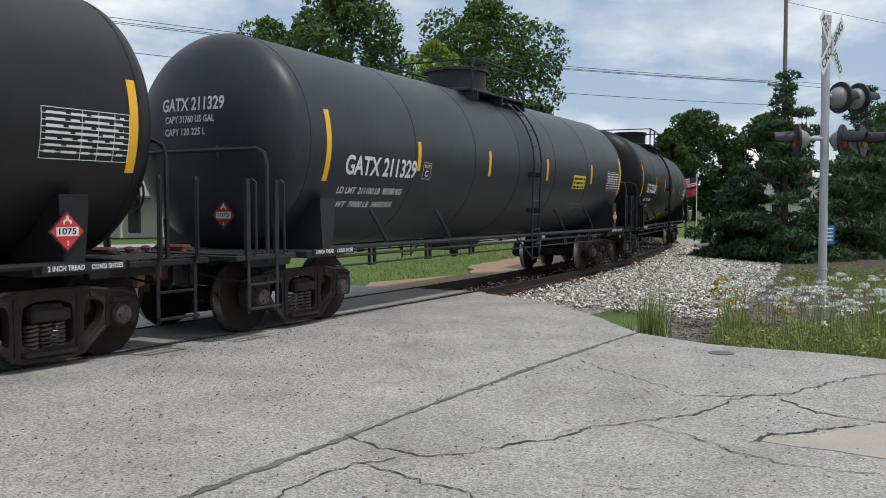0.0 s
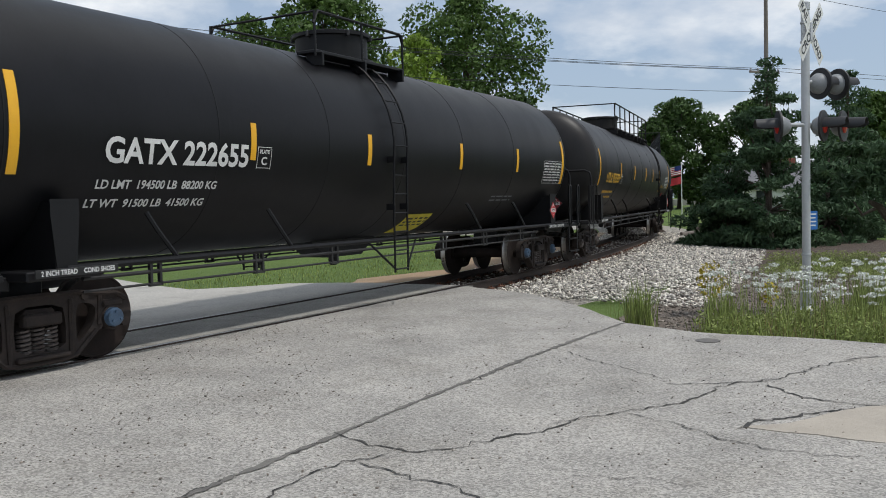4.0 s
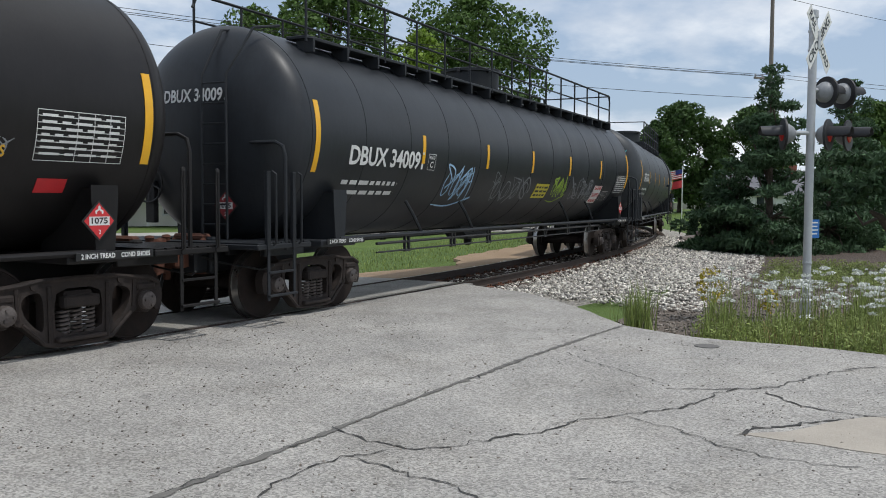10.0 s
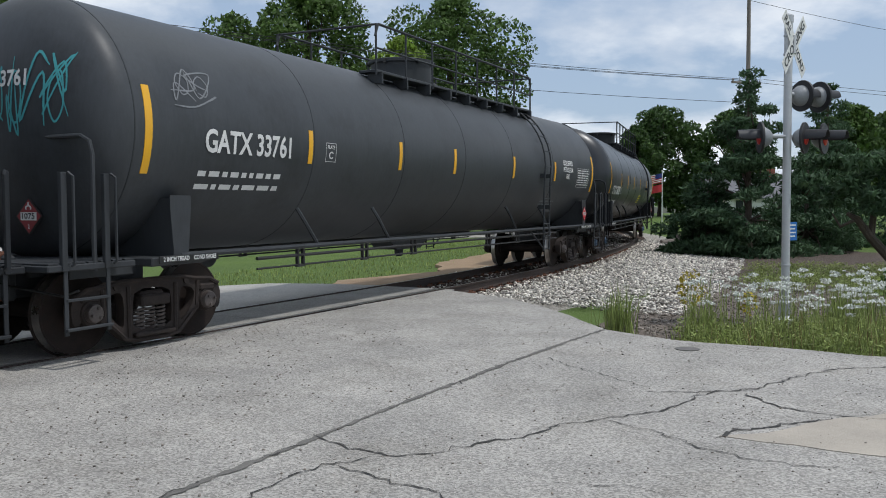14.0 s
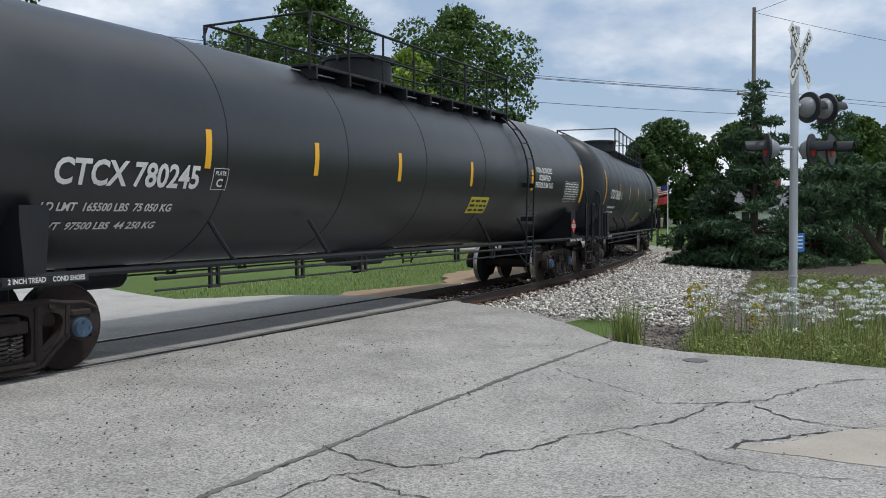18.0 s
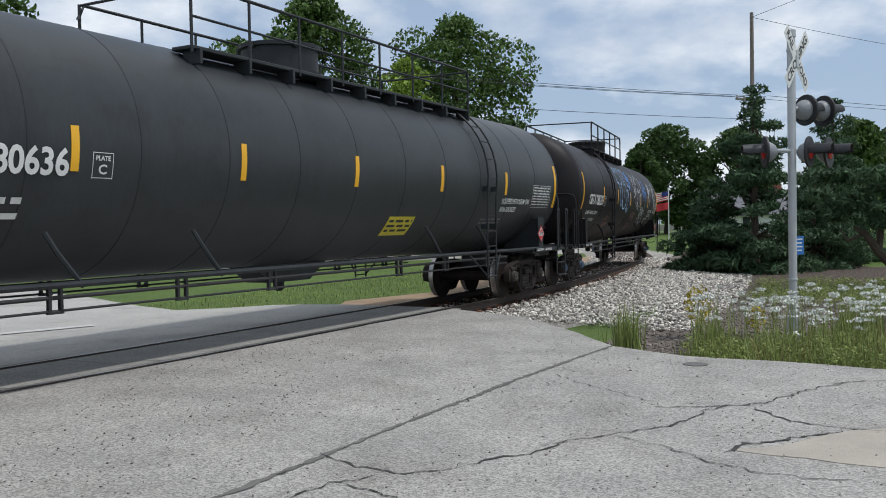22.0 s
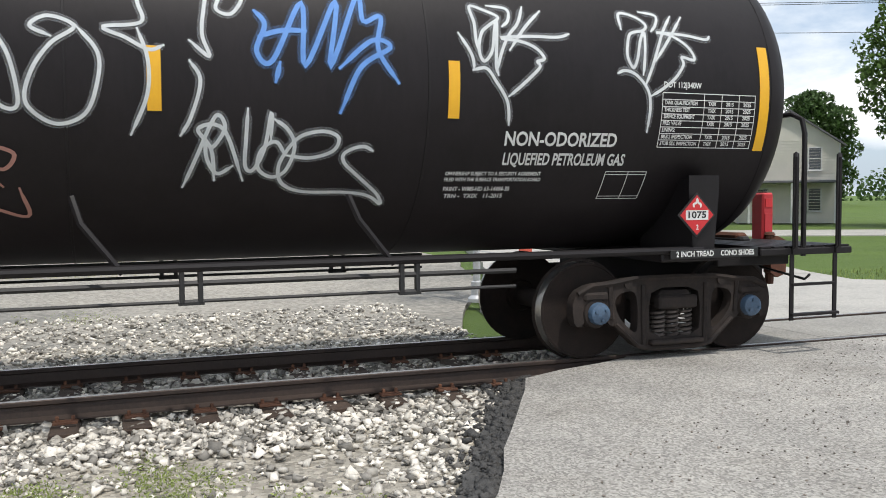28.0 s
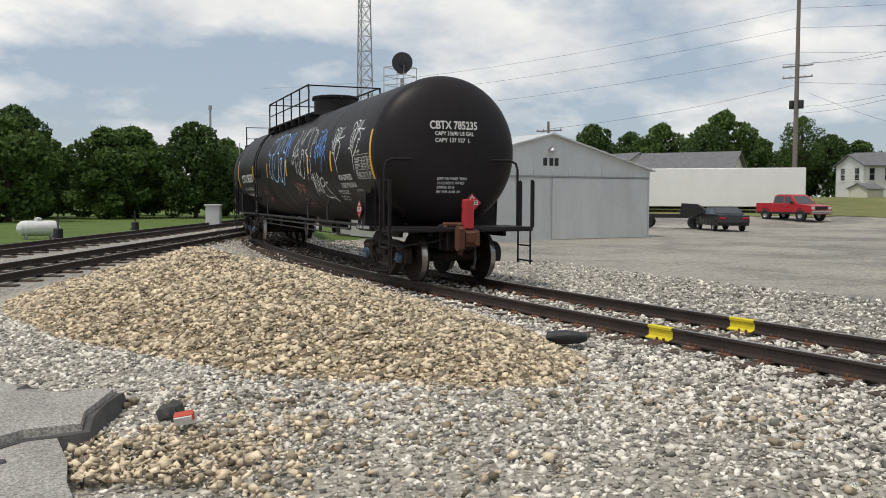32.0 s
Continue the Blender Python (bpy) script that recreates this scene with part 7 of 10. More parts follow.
def pine(name, label, at, h, rad, seed, lean=0.0, n=8500, leaf=0.26, base=0.15, levels=11):
    rng = random.Random(seed)
    t = thing(name, label, "pine tree", Matrix.Translation((at[0], at[1], G0)))
    L = []
    for i in range(levels):
        q = i / (levels - 1)
        z = base + (h - base) * q
        w = rad * (1 - q) ** 0.55 * (0.75 + 0.25 * math.sin(q * 9)) + 0.12
        m = max(3, int(7 * (1 - q) + 3))
        for k in range(m):
            a = 2 * math.pi * (k + rng.random() * 0.7) / m + i
            d = w * rng.uniform(0.45, 1.0)
            s = rad * rng.uniform(0.16, 0.27) * (1.15 - 0.5 * q)
            L.append(((lean * q + d * math.cos(a), d * math.sin(a), z + rng.uniform(-0.5, 0.4) - 0.06 * d), (s * 1.35, s * 1.35, s * 0.55)))
    part("trunk", trunk_geo(h * 0.95, 0.16, L[::3], seed, lean), BARK, t)
    part("crown", leaf_cloud("crown", L, n, leaf, NEEDLE, seed, 0.45), None, t)
    return t


pine("pine_tree", "dense dark green pine tree with foliage down to the mulch", (12.7, 33.6), 6.6, 2.15, 11, n=14000)
pine("pine_tree", "low wide dark green pine beside a taller one", (11.6, 34.8), 3.3, 1.9, 12, n=8000)
pine("pine_tree", "tall dark green pine tree behind others", (19.2, 41.0), 7.4, 2.3, 13, n=11000)
pine("pine_tree", "dark spreading pine in the hedge", (16.0, 36.0), 4.4, 2.3, 14, n=9000)
pine("pine_tree", "dark pine beyond the lawn", (24, 40), 5.2, 2.4, 17, n=9000)
lp = thing("leaning_pine", "leaning pine with a bare twisted trunk and blue-green clumps", "pine tree", Matrix.Translation((12.6, 23.2, G0)))
rng = random.Random(15)
LL = []
for k in range(26):
    a, d = rng.uniform(0, 6.28), rng.uniform(0.2, 1.5)
    LL.append(((-0.6 + d * math.cos(a) * 1.15, d * math.sin(a), 2.45 + rng.uniform(-0.6, 0.85)), (0.42, 0.42, 0.2)))
g = Geo().tube([(0.35, 0, 0), (0.1, 0, 0.45), (-0.5, 0.05, 1.1), (-0.9, 0, 1.6), (-1.15, 0.05, 1.75)], [0.16, 0.14, 0.12, 0.1, 0.05], 8)
g.tube([(-0.5, 0.05, 1.1), (-0.45, 0, 1.8), (-0.6, 0, 2.5)], [0.1, 0.08, 0.04], 7)
g.tube([(-0.9, 0, 1.6), (-1.3, 0.1, 1.4), (-1.5, 0.15, 1.75)], [0.06, 0.045, 0.02], 6)
part("trunk", g, BARK, lp)
part("crown", leaf_cloud("crown", LL, 4200, 0.24, NEEDLE, 15, 0.5), None, lp)


def cone_shrub(at, h, r, seed):
    t = thing("conical_shrub", "small dark green conical evergreen shrub", "shrub", Matrix.Translation((at[0], at[1], G0)), group="conical shrubs")
    L = [((0, 0, h * q), (r * (1 - q) + 0.06, r * (1 - q) + 0.06, h * 0.1)) for q in [k / 9 for k in range(10)]]
    part("trunk", Geo().tube([(0, 0, 0), (0, 0, h * 0.8)], [0.05, 0.02], 6), BARK, t)
    part("crown", leaf_cloud("crown", L, 1800, 0.16, NEEDLE, seed, 0.7), None, t)


cone_shrub((13.6, 46.6), 1.5, 0.32, 21)
cone_shrub((14.4, 46.4), 2.3, 0.5, 22)
cone_shrub((15.2, 46.0), 3.0, 0.6, 23)
for k, (x, y, h_, r_1) in enumerate(((9.6, 16.2, 1.0, 0.9), (11.2, 15.4, 0.9, 0.8))):
    t = thing("round_shrub", "low rounded bright green shrub in the weeds", "shrub", Matrix.Translation((x, y, G0)), group="round shrubs")
    L = [((0.5 * math.cos(a) * r_1, 0.5 * math.sin(a) * r_1, h_ * 0.5), (r_1 * 0.5, r_1 * 0.5, h_ * 0.5)) for a in range(6)]
    part("trunk", Geo().tube([(0, 0, 0), (0, 0, h_ * 0.6)], [0.04, 0.02], 6), BARK, t)
    part("crown", leaf_cloud("crown", L, 2200, 0.13, MAPLE, 24 + k, 0.6), None, t)

# ---- weeds and flowers by the road ----


def blades(name, P, hmin, hmax, width, mat, label, seed, category="weeds"):
    r = np.random.RandomState(seed)
    n = len(P)
    h = r.uniform(hmin, hmax, n) * r.uniform(0.6, 1, n)
    a = r.uniform(0, 6.283, n)
    d = np.stack([np.cos(a), np.sin(a), np.zeros(n)], 1)
    q = np.stack([-np.sin(a), np.cos(a), np.zeros(n)], 1)
    up = np.array([0, 0, 1.0])
    ln = r.uniform(0.05, 0.5, n)[:, None] * h[:, None]
    w = (width * r.uniform(0.6, 1.4, n))[:, None]
    V = np.stack([P - q * w, P + q * w, P + d * ln * 0.35 + up * (h * 0.55)[:, None] + q * w * 0.8, P + d * ln * 0.35 + up * (h * 0.55)[:, None] - q * w * 0.8, P + d * ln + up * h[:, None]], 1)
    k = np.arange(n)[:, None] * 5
    F = np.concatenate([k + [0, 1, 2], k + [0, 2, 3], k + [3, 2, 4]], 1).reshape(-1, 3)
    return tagged(new(name, from_np(name, V.reshape(-1, 3), F, mat)), label, category, kind="stuff")


WEEDS_P = [(3.6, 12.6), (3.9, 11.75), (5.4, 10.6), (9, 8.7), (13.5, 6.9), (14.5, 11), (10, 13.6), (7.2, 14.6), (4.6, 13.4)]
r_ = np.random.RandomState(5)


def fill(poly, n, dens=lambda x, y: 1.0, z=G0):
    xs, ys = [p[0] for p in poly], [p[1] for p in poly]
    out = []
    while len(out) < n:
        x, y = r_.uniform(min(xs), max(xs)), r_.uniform(min(ys), max(ys))
        if inside((x, y), poly) and r_.random_sample() < dens(x, y):
            out.append((x, y, z))
    return np.array(out)


edge_d = lambda x, y: 1.0 if y < 11.5 - 0.6 * (x - 4) + 2.6 else 0.45
blades("road_weeds", fill(WEEDS_P, 9500, edge_d), 0.08, 0.34, 0.008, WEED, "tall green weeds along the edge of the pavement", 31)
blades("dry_weeds", fill(WEEDS_P, 900, edge_d), 0.25, 0.7, 0.005, STRAW, "dry straw stalks among the weeds", 32)
blades("tall_weeds", fill(WEEDS_P, 1500, edge_d), 0.4, 1.0, 0.005, WEED, "tall thin green stalks among the roadside weeds", 37)
LW = fill(WEEDS_P, 620, edge_d)
tagged(new("leafy_weeds", leaf_cloud("leafy_weeds", [((p[0], p[1], G0 + 0.10 + 0.16 * ((i * 37) % 10) / 10), (0.2, 0.2, 0.16)) for i, p in enumerate(LW)], 25000, 0.055, WEED, 45, 0.6)), "leafy green weeds along the edge of the pavement", "weeds", kind="stuff")
tufts = []
for cx, cy, rad_, n in ((3.1, 13.3, 0.2, 170), (4.3, 13.2, 0.2, 90), (6.9, 13.8, 0.4, 200)):
    for _ in range(n):
        tufts.append((cx + r_.normal() * rad_ * 0.6, cy + r_.normal() * rad_ * 0.6, G0 + 0.04))
blades("weed_tufts", np.array(tufts), 0.4, 0.95, 0.009, WEED, "upright green weed tufts in the gravel", 33)
small = []
for cx, cy, rad_, n in ((-6.3, 2.15, 0.35, 130), (-5.5, 3.75, 0.45, 150), (-5.9, 3.0, 0.3, 90), (-6.8, 1.4, 0.3, 60), (-5.1, 2.0, 0.5, 70), (-4.9, 3.1, 0.3, 140), (-5.5, 1.0, 0.7, 60), (-6.0, 0.2, 0.7, 110), (-4.8, 0.2, 0.8, 50), (-4.3, 3.9, 0.5, 100), (-6.4, -0.9, 0.9, 80), (-5.0, 3.4, 0.25, 160), (-13.5, 7.5, 0.8, 60), (-15, 4, 1.2, 60)):
    for _ in range(n):
        x, y = cx + r_.normal() * rad_ * 0.6, cy + r_.normal() * rad_ * 0.4
        if not inside((x, y), ROAD):
            small.append((x, y, -0.23))
tagged(new("gravel_weeds", leaf_cloud("gravel_weeds", [((p[0], p[1], p[2] + 0.03), (0.05, 0.05, 0.035)) for p in small], 9000, 0.022, WEED, 34, 0.7)), "small green weeds sprouting through the gravel", "weeds", kind="stuff")
turf = []
for _ in range(5200):
    s_ = r_.uniform(9.6, 40)
    x, y, _t = track_at(s_, -r_.uniform(3.8, 9))
    turf.append((x, y, G0))
blades("lawn_edge_grass", np.array(turf), 0.06, 0.16, 0.01, WEED, "short lawn grass beyond the rails", 35, "grass")
LOTG = leaf_mat("dry_lot_grass", (0.44, 0.41, 0.15), (0.28, 0.28, 0.09))
lg = []
for _ in range(1500):
    a = r_.uniform(0, 1)
    u = r_.uniform(-1, 1)
    lg.append((-20 - 8 * a + u * 0.8 - 6 * a, 12.5 - 8 * a + u * 1.2, -0.29))
for _ in range(3800):
    u, q = r_.uniform(-0.25, 1.5), r_.normal() * 0.45
    lg.append((-19.2 + 1.9 * u + q * 0.9, 0.7 + 3.6 * u - q * 0.4, -0.265))
for _ in range(1200):
    lg.append((r_.uniform(-34, -24), 15.5 + r_.normal() * 0.9, -0.29))
blades("lot_grass", np.array(lg), 0.02, 0.09, 0.007, LOTG, "dry yellow-green grass growing in the lot", 36, "grass")

heads, stem = [], Geo()
FL = fill(WEEDS_P, 720, lambda x, y: 0.9 if x < 12 else 0.3)
for k in range(len(FL)):
    x, y, z = FL[k]
    h = r_.uniform(0.55, 1.0)
    lx, ly = r_.uniform(-0.1, 0.1, 2)
    stem.tube([(x, y, z), (x + lx * 0.5, y + ly * 0.5, z + h * 0.6), (x + lx, y + ly, z + h)], 0.004, 4)
    R = r_.uniform(0.035, 0.085)
    heads.append(((x + lx, y + ly, z + h), (R, R, R * 0.32)))
tagged(new("white_umbel_flowers", leaf_cloud("white_umbel_flowers", heads, 22000, 0.032, PETAL, 44)), "white lacy wildflower heads above the weeds", "wildflowers", kind="stuff")
solid("flower_stems", stem, WEED, "thin green stems of the white wildflowers", "wildflowers", kind="stuff")
MW = fill([(7.6, 20.0), (9.4, 18.8), (13.0, 21.0), (16.0, 26.0), (10.2, 27.0)], 260)
tagged(new("bed_weeds", leaf_cloud("bed_weeds", [((p[0], p[1], -0.28 + 0.1 * ((i * 37) % 10) / 10), (0.3, 0.3, 0.16)) for i, p in enumerate(MW)], 15000, 0.06, WEED, 46, 0.6)), "low green weeds growing over the mulch", "weeds", kind="stuff")
gold = leaf_mat("yellow_flower", (0.5, 0.4, 0.05), (0.3, 0.26, 0.04))
tagged(new("goldenrod", leaf_cloud("goldenrod", [((4.25, 13.45, 0.35), (0.22, 0.22, 0.3)), ((4.9, 12.9, 0.2), (0.15, 0.15, 0.2))], 260, 0.06, gold, 41)), "small clump of yellow-green flowering weeds", "wildflowers", kind="stuff")

# ---- crossing signals ----
ALU = M("painted_aluminium", (0.55, 0.56, 0.57), (0.44, 0.45, 0.46), rough=0.45, metal=0.3, scale=4, bump=0.1)
SIGW = M("sign_white", (0.78, 0.78, 0.75), (0.66, 0.66, 0.63), rough=0.5, scale=3, bump=0.05)
SIGK = M("signal_black", (0.025, 0.025, 0.028), rough=0.5, bump=0.1)
HOUSING = M("signal_housing_grey", (0.30, 0.31, 0.32), (0.2, 0.21, 0.22), rough=0.5, bump=0.1)
LENS = glow("red_lens", (0.35, 0.012, 0.01), 0.12)
BLUE = M("sign_blue", (0.03, 0.17, 0.52), rough=0.4, bump=0.0)


def light_unit(parent, at, yaw, back_white=True):
    """A flasher: disc background, hooded red lens and a pale rear housing; faces its own -y."""
    m = Matrix.Translation(at) @ pose(0, 0, 0, 0, 0, yaw)
    face = m @ pose(0, 0, 0, 90, 0, 0)
    u = part("flasher", Geo().lathe([(0.0, 0.02), (0.25, 0.02), (0.255, 0.0), (0.25, -0.015), (0.0, -0.015)], 28, face), SIGK, parent, "round black crossing light with a hood")
    part("rear_housing", Geo().lathe([(0.17, -0.016), (0.165, -0.06), (0.11, -0.15), (0.04, -0.19), (0.0, -0.19)], 22, face), HOUSING if back_white else SIGK, u)
    part("lens", Geo().lathe([(0.115, 0.021), (0.11, 0.035), (0.06, 0.05), (0.0, 0.055)], 22, face), LENS, u)
    hood = Geo()
    vs, n = [], 14
    for z in (0.02, 0.36):
        for rr in (0.135, 0.128):
            for i in range(n + 1):
                a = math.radians(-12 + 204 * i / n)
                q = rr * (1 if z < 0.1 else 0.92)
                vs.append((q * math.cos(a), q * math.sin(a), z if i not in (0, n) else z * 0.8))
    k = n + 1
    for i in range(n):
        hood.f += [(i, i + 1, 2 * k + i + 1, 2 * k + i), (k + i, 3 * k + i, 3 * k + i + 1, k + i + 1), (2 * k + i, 2 * k + i + 1, 3 * k + i + 1, 3 * k + i)]
    hood.v = [tuple(face @ Vector(p)) for p in vs]
    part("hood", hood, SIGK, u)
    return u


def crossing_signal(at, yaw, label, text_front, pairs, sign=False, height=4.85):
    """Mast with crossbuck; yaw turns the sign's face, which looks along its own -y."""
    t = thing("crossing_signal", label, "crossing signal", Matrix.Translation(at), group="crossing signals")
    part("mast", Geo().lathe([(0.065, 0.0), (0.065, height), (0.075, height + 0.01), (0.075, height + 0.12), (0.0, height + 0.16)], 16), ALU, t)
    part("mast_base", Geo().lathe([(0.16, 0.0), (0.16, 0.06), (0.1, 0.12), (0.1, 0.35), (0.068, 0.37)], 16), ALU, t)
    m = pose(0, 0, 0, 0, 0, yaw)
    zc = height - 0.35
    for k, (ang, word) in enumerate(((-45, "RAIL      ROAD"), (45, "CROSSING"))):
        mm = m @ Matrix.Translation((0, -0.09 - 0.006 * k, zc)) @ pose(0, 0, 0, 0, -ang, 0)
        b = part("crossbuck_blade", Geo().box((0, 0, 0), (1.22, 0.004, 0.23), 0.001, mm), SIGW, t, "white crossbuck board")
        if text_front:
            bb = part("board_lettering", text_on(lambda u, v: tuple(mm @ Vector((u, -0.005, v))), word, -0.54, 0.54, 0.13), SIGK, b, sharp=0)
    part("crossbuck_bracket", Geo().box((0, -0.07, zc), (0.1, 0.08, 0.3), 0.01, m), ALU, t)
    for z in (height - 0.5, height - 0.2, 0.95):
        part("mast_clamp", Geo().lathe([(0.072, z - 0.02), (0.078, z), (0.072, z + 0.02)], 14), ALU, t)
    for z, ya, half, faces in pairs:
        am = pose(0, 0, 0, 0, 0, ya)
        ends = [min(0.0, min(f[0] for f in faces)) * half, max(0.0, max(f[0] for f in faces)) * half]
        part("cross_arm", Geo().tube([tuple(am @ Vector((ends[0], 0, z))), tuple(am @ Vector((ends[1], 0, z)))], 0.032, 10), ALU, t)
        for sx, fy in faces:
            p = am @ Vector((sx * half, 0, z - 0.02)) + Vector((math.sin(radians(fy)) * 0.14, -math.cos(radians(fy)) * 0.14, 0))
            light_unit(t, tuple(p), fy)
    if sign:
        b = part("blue_sign", Geo().box((0.085, -0.04, 1.5), (0.24, 0.006, 0.3), 0.002, pose(0, 0, 0, 0, 0, 25)), BLUE, t, "small blue emergency notice sign")
        bars = Geo()
        for k in range(4):
            bars.box((0.085, -0.045, 1.60 - 0.06 * k), (0.17 - 0.03 * (k % 2), 0.003, 0.022), 0, pose(0, 0, 0, 0, 0, 25))
        part("notice_bars", bars, SIGW, b)
    return t


# the sign on this side of the rails, seen from its side
crossing_signal((6.05, 14.3, -0.3), 46, "grey crossing signal mast with a crossbuck and five red lights", True,
                [(3.72, 24, 0.56, ((0.3, 112), (1, 112))), (3.03, 24, 0.62, ((-0.62, 262), (0.3, 50), (1, 50)))], sign=True)
crossing_signal((-9.85, 12.85, -0.22), 225, "grey crossing signal mast with a blank-backed crossbuck and two red lights", True,
                [(3.1, 37, 0.36, ((-1, 37), (1, 37)))])

# ---- poles and wires ----
WOOD = M("weathered_pole_wood", (0.27, 0.235, 0.205), (0.15, 0.13, 0.115), rough=0.95, scale=3, fine=40, bump=0.8, dist=0.01, streak=8)
CERAM = M("grey_insulator", (0.3, 0.3, 0.32), rough=0.3, bump=0.0)
WIRE = M("black_cable", (0.02, 0.02, 0.022), rough=0.6, bump=0.0)


def utility_pole(at, h, arms, label, r=0.15, transformers=(), lean=(0, 0)):
    t = thing("utility_pole", label, "utility pole", Matrix.Translation((at[0], at[1], G0)) @ pose(0, 0, 0, lean[0], lean[1], 0), group="utility poles")
    part("pole", Geo().tube([(0, 0, 0), (0, 0, h * 0.5), (0, 0, h)], [r, r * 0.85, r * 0.65], 12), WOOD, t)
    for z, half, yaw in arms:
        m = Matrix.Translation((0, 0, z)) @ pose(0, 0, 0, 0, 0, yaw)
        a = part("crossarm", Geo().box((0, 0.12, 0), (half * 2, 0.09, 0.11), 0.01, m), WOOD, t)
        for sx in (-0.92, -0.45, 0.45, 0.92):
            part("insulator", Geo().lathe([(0.02, 0.05), (0.05, 0.07), (0.03, 0.11), (0.055, 0.14), (0.02, 0.19), (0.0, 0.2)], 10, m @ Matrix.Translation((sx * half, 0.12, 0))), CERAM, a)
        for sx in (-1, 1):
            part("arm_brace", Geo().tube([tuple(m @ Vector((sx * half * 0.55, 0.12, -0.03))), tuple(m @ Vector((0, 0.13, -0.55)))], 0.016, 5), STEEL_, t)
    for z, yaw in transformers:
        m = pose(0, 0, 0, 0, 0, yaw)
        part("transformer", Geo().lathe([(0.0, 0), (0.2, 0.0), (0.22, 0.05), (0.22, 0.7), (0.2, 0.75), (0.0, 0.78)], 18, m @ Matrix.Translation((0.42, 0, z))), SIGK, t)
    return t


STEEL_ = M("galvanised_steel", (0.42, 0.43, 0.44), (0.3, 0.31, 0.32), rough=0.45, metal=0.6, bump=0.1)


def wire(a, b, sag, r=0.012, label="thin black overhead cable"):
    n = 16
    pts = []
    for i in range(n + 1):
        q = i / n
        p = Vector(a).lerp(Vector(b), q)
        p.z -= sag * 4 * q * (1 - q)
        pts.append(p)
    return solid("overhead_cable", Geo().tube(pts, r, 5), WIRE, label, "cable", group="overhead cables")


utility_pole((17.0, 45.2), 12.6, [(8.2, 1.0, 25)], "grey wooden utility pole rising behind the pines", 0.14)
utility_pole((-37.9, 24.3), 13.0, [(11.6, 1.1, 25)], "thick grey wooden utility pole beside the lot", 0.29)
utility_pole((-7.65, 12.55), 10.5, [], "grey weathered wooden pole beside the crossing", 0.2)
utility_pole((-15.3, 22.6), 9.5, [], "slim wooden pole with a striped guard at its foot", 0.14, lean=(1, 3))
for k, (dx, z) in enumerate(((-0.9, 8.35), (-0.35, 8.35), (0.75, 8.35), (0, 7.2))):
    wire((17.0 + dx, 45.3, z + G0), (-37.9 + dx, 24.4, z + 3.2 + G0), 0.9)
wire((17.0, 45.2, 12.0), (60, 66, 12.5), 1.0)
wire((16.2, 45.2, 8.0), (70, 60, 8.4), 1.0)
wire((17.8, 45.2, 8.0), (70, 58, 8.6), 1.0)
wire((17.0, 45.2, 12.0), (30, -10, 15), 0.8)
stripe_r, stripe_w = M("guard_red", (0.6, 0.1, 0.06), rough=0.6, bump=0.05), SIGW
gd = thing("pole_guard", "red and white striped guard round the foot of a pole", "pole guard", Matrix.Translation((-15.3, 22.6, G0)))
for k in range(6):
    part("stripe", Geo().lathe([(0.2, 0.35 + k * 0.16), (0.2, 0.51 + k * 0.16), (0.17, 0.51 + k * 0.16), (0.17, 0.35 + k * 0.16)], 14, closed=True), stripe_r if k % 2 == 0 else stripe_w, gd)
part("guard_foot", Geo().lathe([(0.16, 0.0), (0.21, 0.01), (0.21, 0.35), (0.16, 0.34)], 14), STEEL_, gd)

# ---- flag, wall and houses across the lawn ----
fp = thing("flagpole", "white flagpole flying a striped flag above a red flag", "flagpole", Matrix.Translation((26.9, 96.5, G0)))
part("pole", Geo().lathe([(0.06, 0), (0.045, 5.6), (0.08, 5.62), (0.08, 5.75), (0.0, 5.8)], 10), SIGW, fp)
FLR, FLB = M("flag_red", (0.55, 0.04, 0.05), rough=0.8, bump=0.05), M("flag_blue", (0.03, 0.05, 0.22), rough=0.8, bump=0.05)


def flag_strip(z0, z1, x0, x1):
    g, n = Geo(), 8
    for d in (0.0, 0.02):
        for i in range(n + 1):
            x = x0 + (x1 - x0) * i / n
            y = 0.12 * math.sin(x * 4.5) + d
            dz = -0.35 * abs(x) / 1.6
            g.v += [(x, y, z0 + dz), (x, y, z1 + dz)]
    k = 2 * (n + 1)
    for i in range(n):
        g.f += [(2 * i, 2 * i + 2, 2 * i + 3, 2 * i + 1), (k + 2 * i, k + 2 * i + 1, k + 2 * i + 3, k + 2 * i + 2)]
    return g


fl = part("striped_flag", flag_strip(4.45, 4.55, -1.6, -0.06), FLR, fp)
for k in range(1, 10):
    part("flag_stripe", flag_strip(4.45 + k * 0.1, 4.55 + k * 0.1, -1.6, -0.06), SIGW if k % 2 else FLR, fl)
cant = part("flag_canton", flag_strip(4.95, 5.45, -0.75, -0.06), FLB, fl)
cant.location = (0, -0.03, 0)
part("red_flag", flag_strip(3.45, 4.25, -1.3, -0.06), FLR, fp)
WALLC = M("pale_block_wall", (0.45, 0.44, 0.42), (0.34, 0.33, 0.32), rough=0.9, scale=1.0, fine=30, bump=0.3)
solid("low_wall", Geo().box((34, 128, 0.5), (86, 0.4, 1.7), 0.05), WALLC, "long low pale block wall beyond the lawn", "wall", kind="structure")
lawn_rise = Geo()
for i in range(21):
    for j in range(9):
        x, y = -40 + 6 * i, 60 + 10 * j
        lawn_rise.v.append((x, y, G0 - 0.05 + 1.1 * max(0, (y - 88) / 50) ** 1.2))
lawn_rise.f = [(i * 9 + j, (i + 1) * 9 + j, (i + 1) * 9 + j + 1, i * 9 + j + 1) for i in range(20) for j in range(8)]
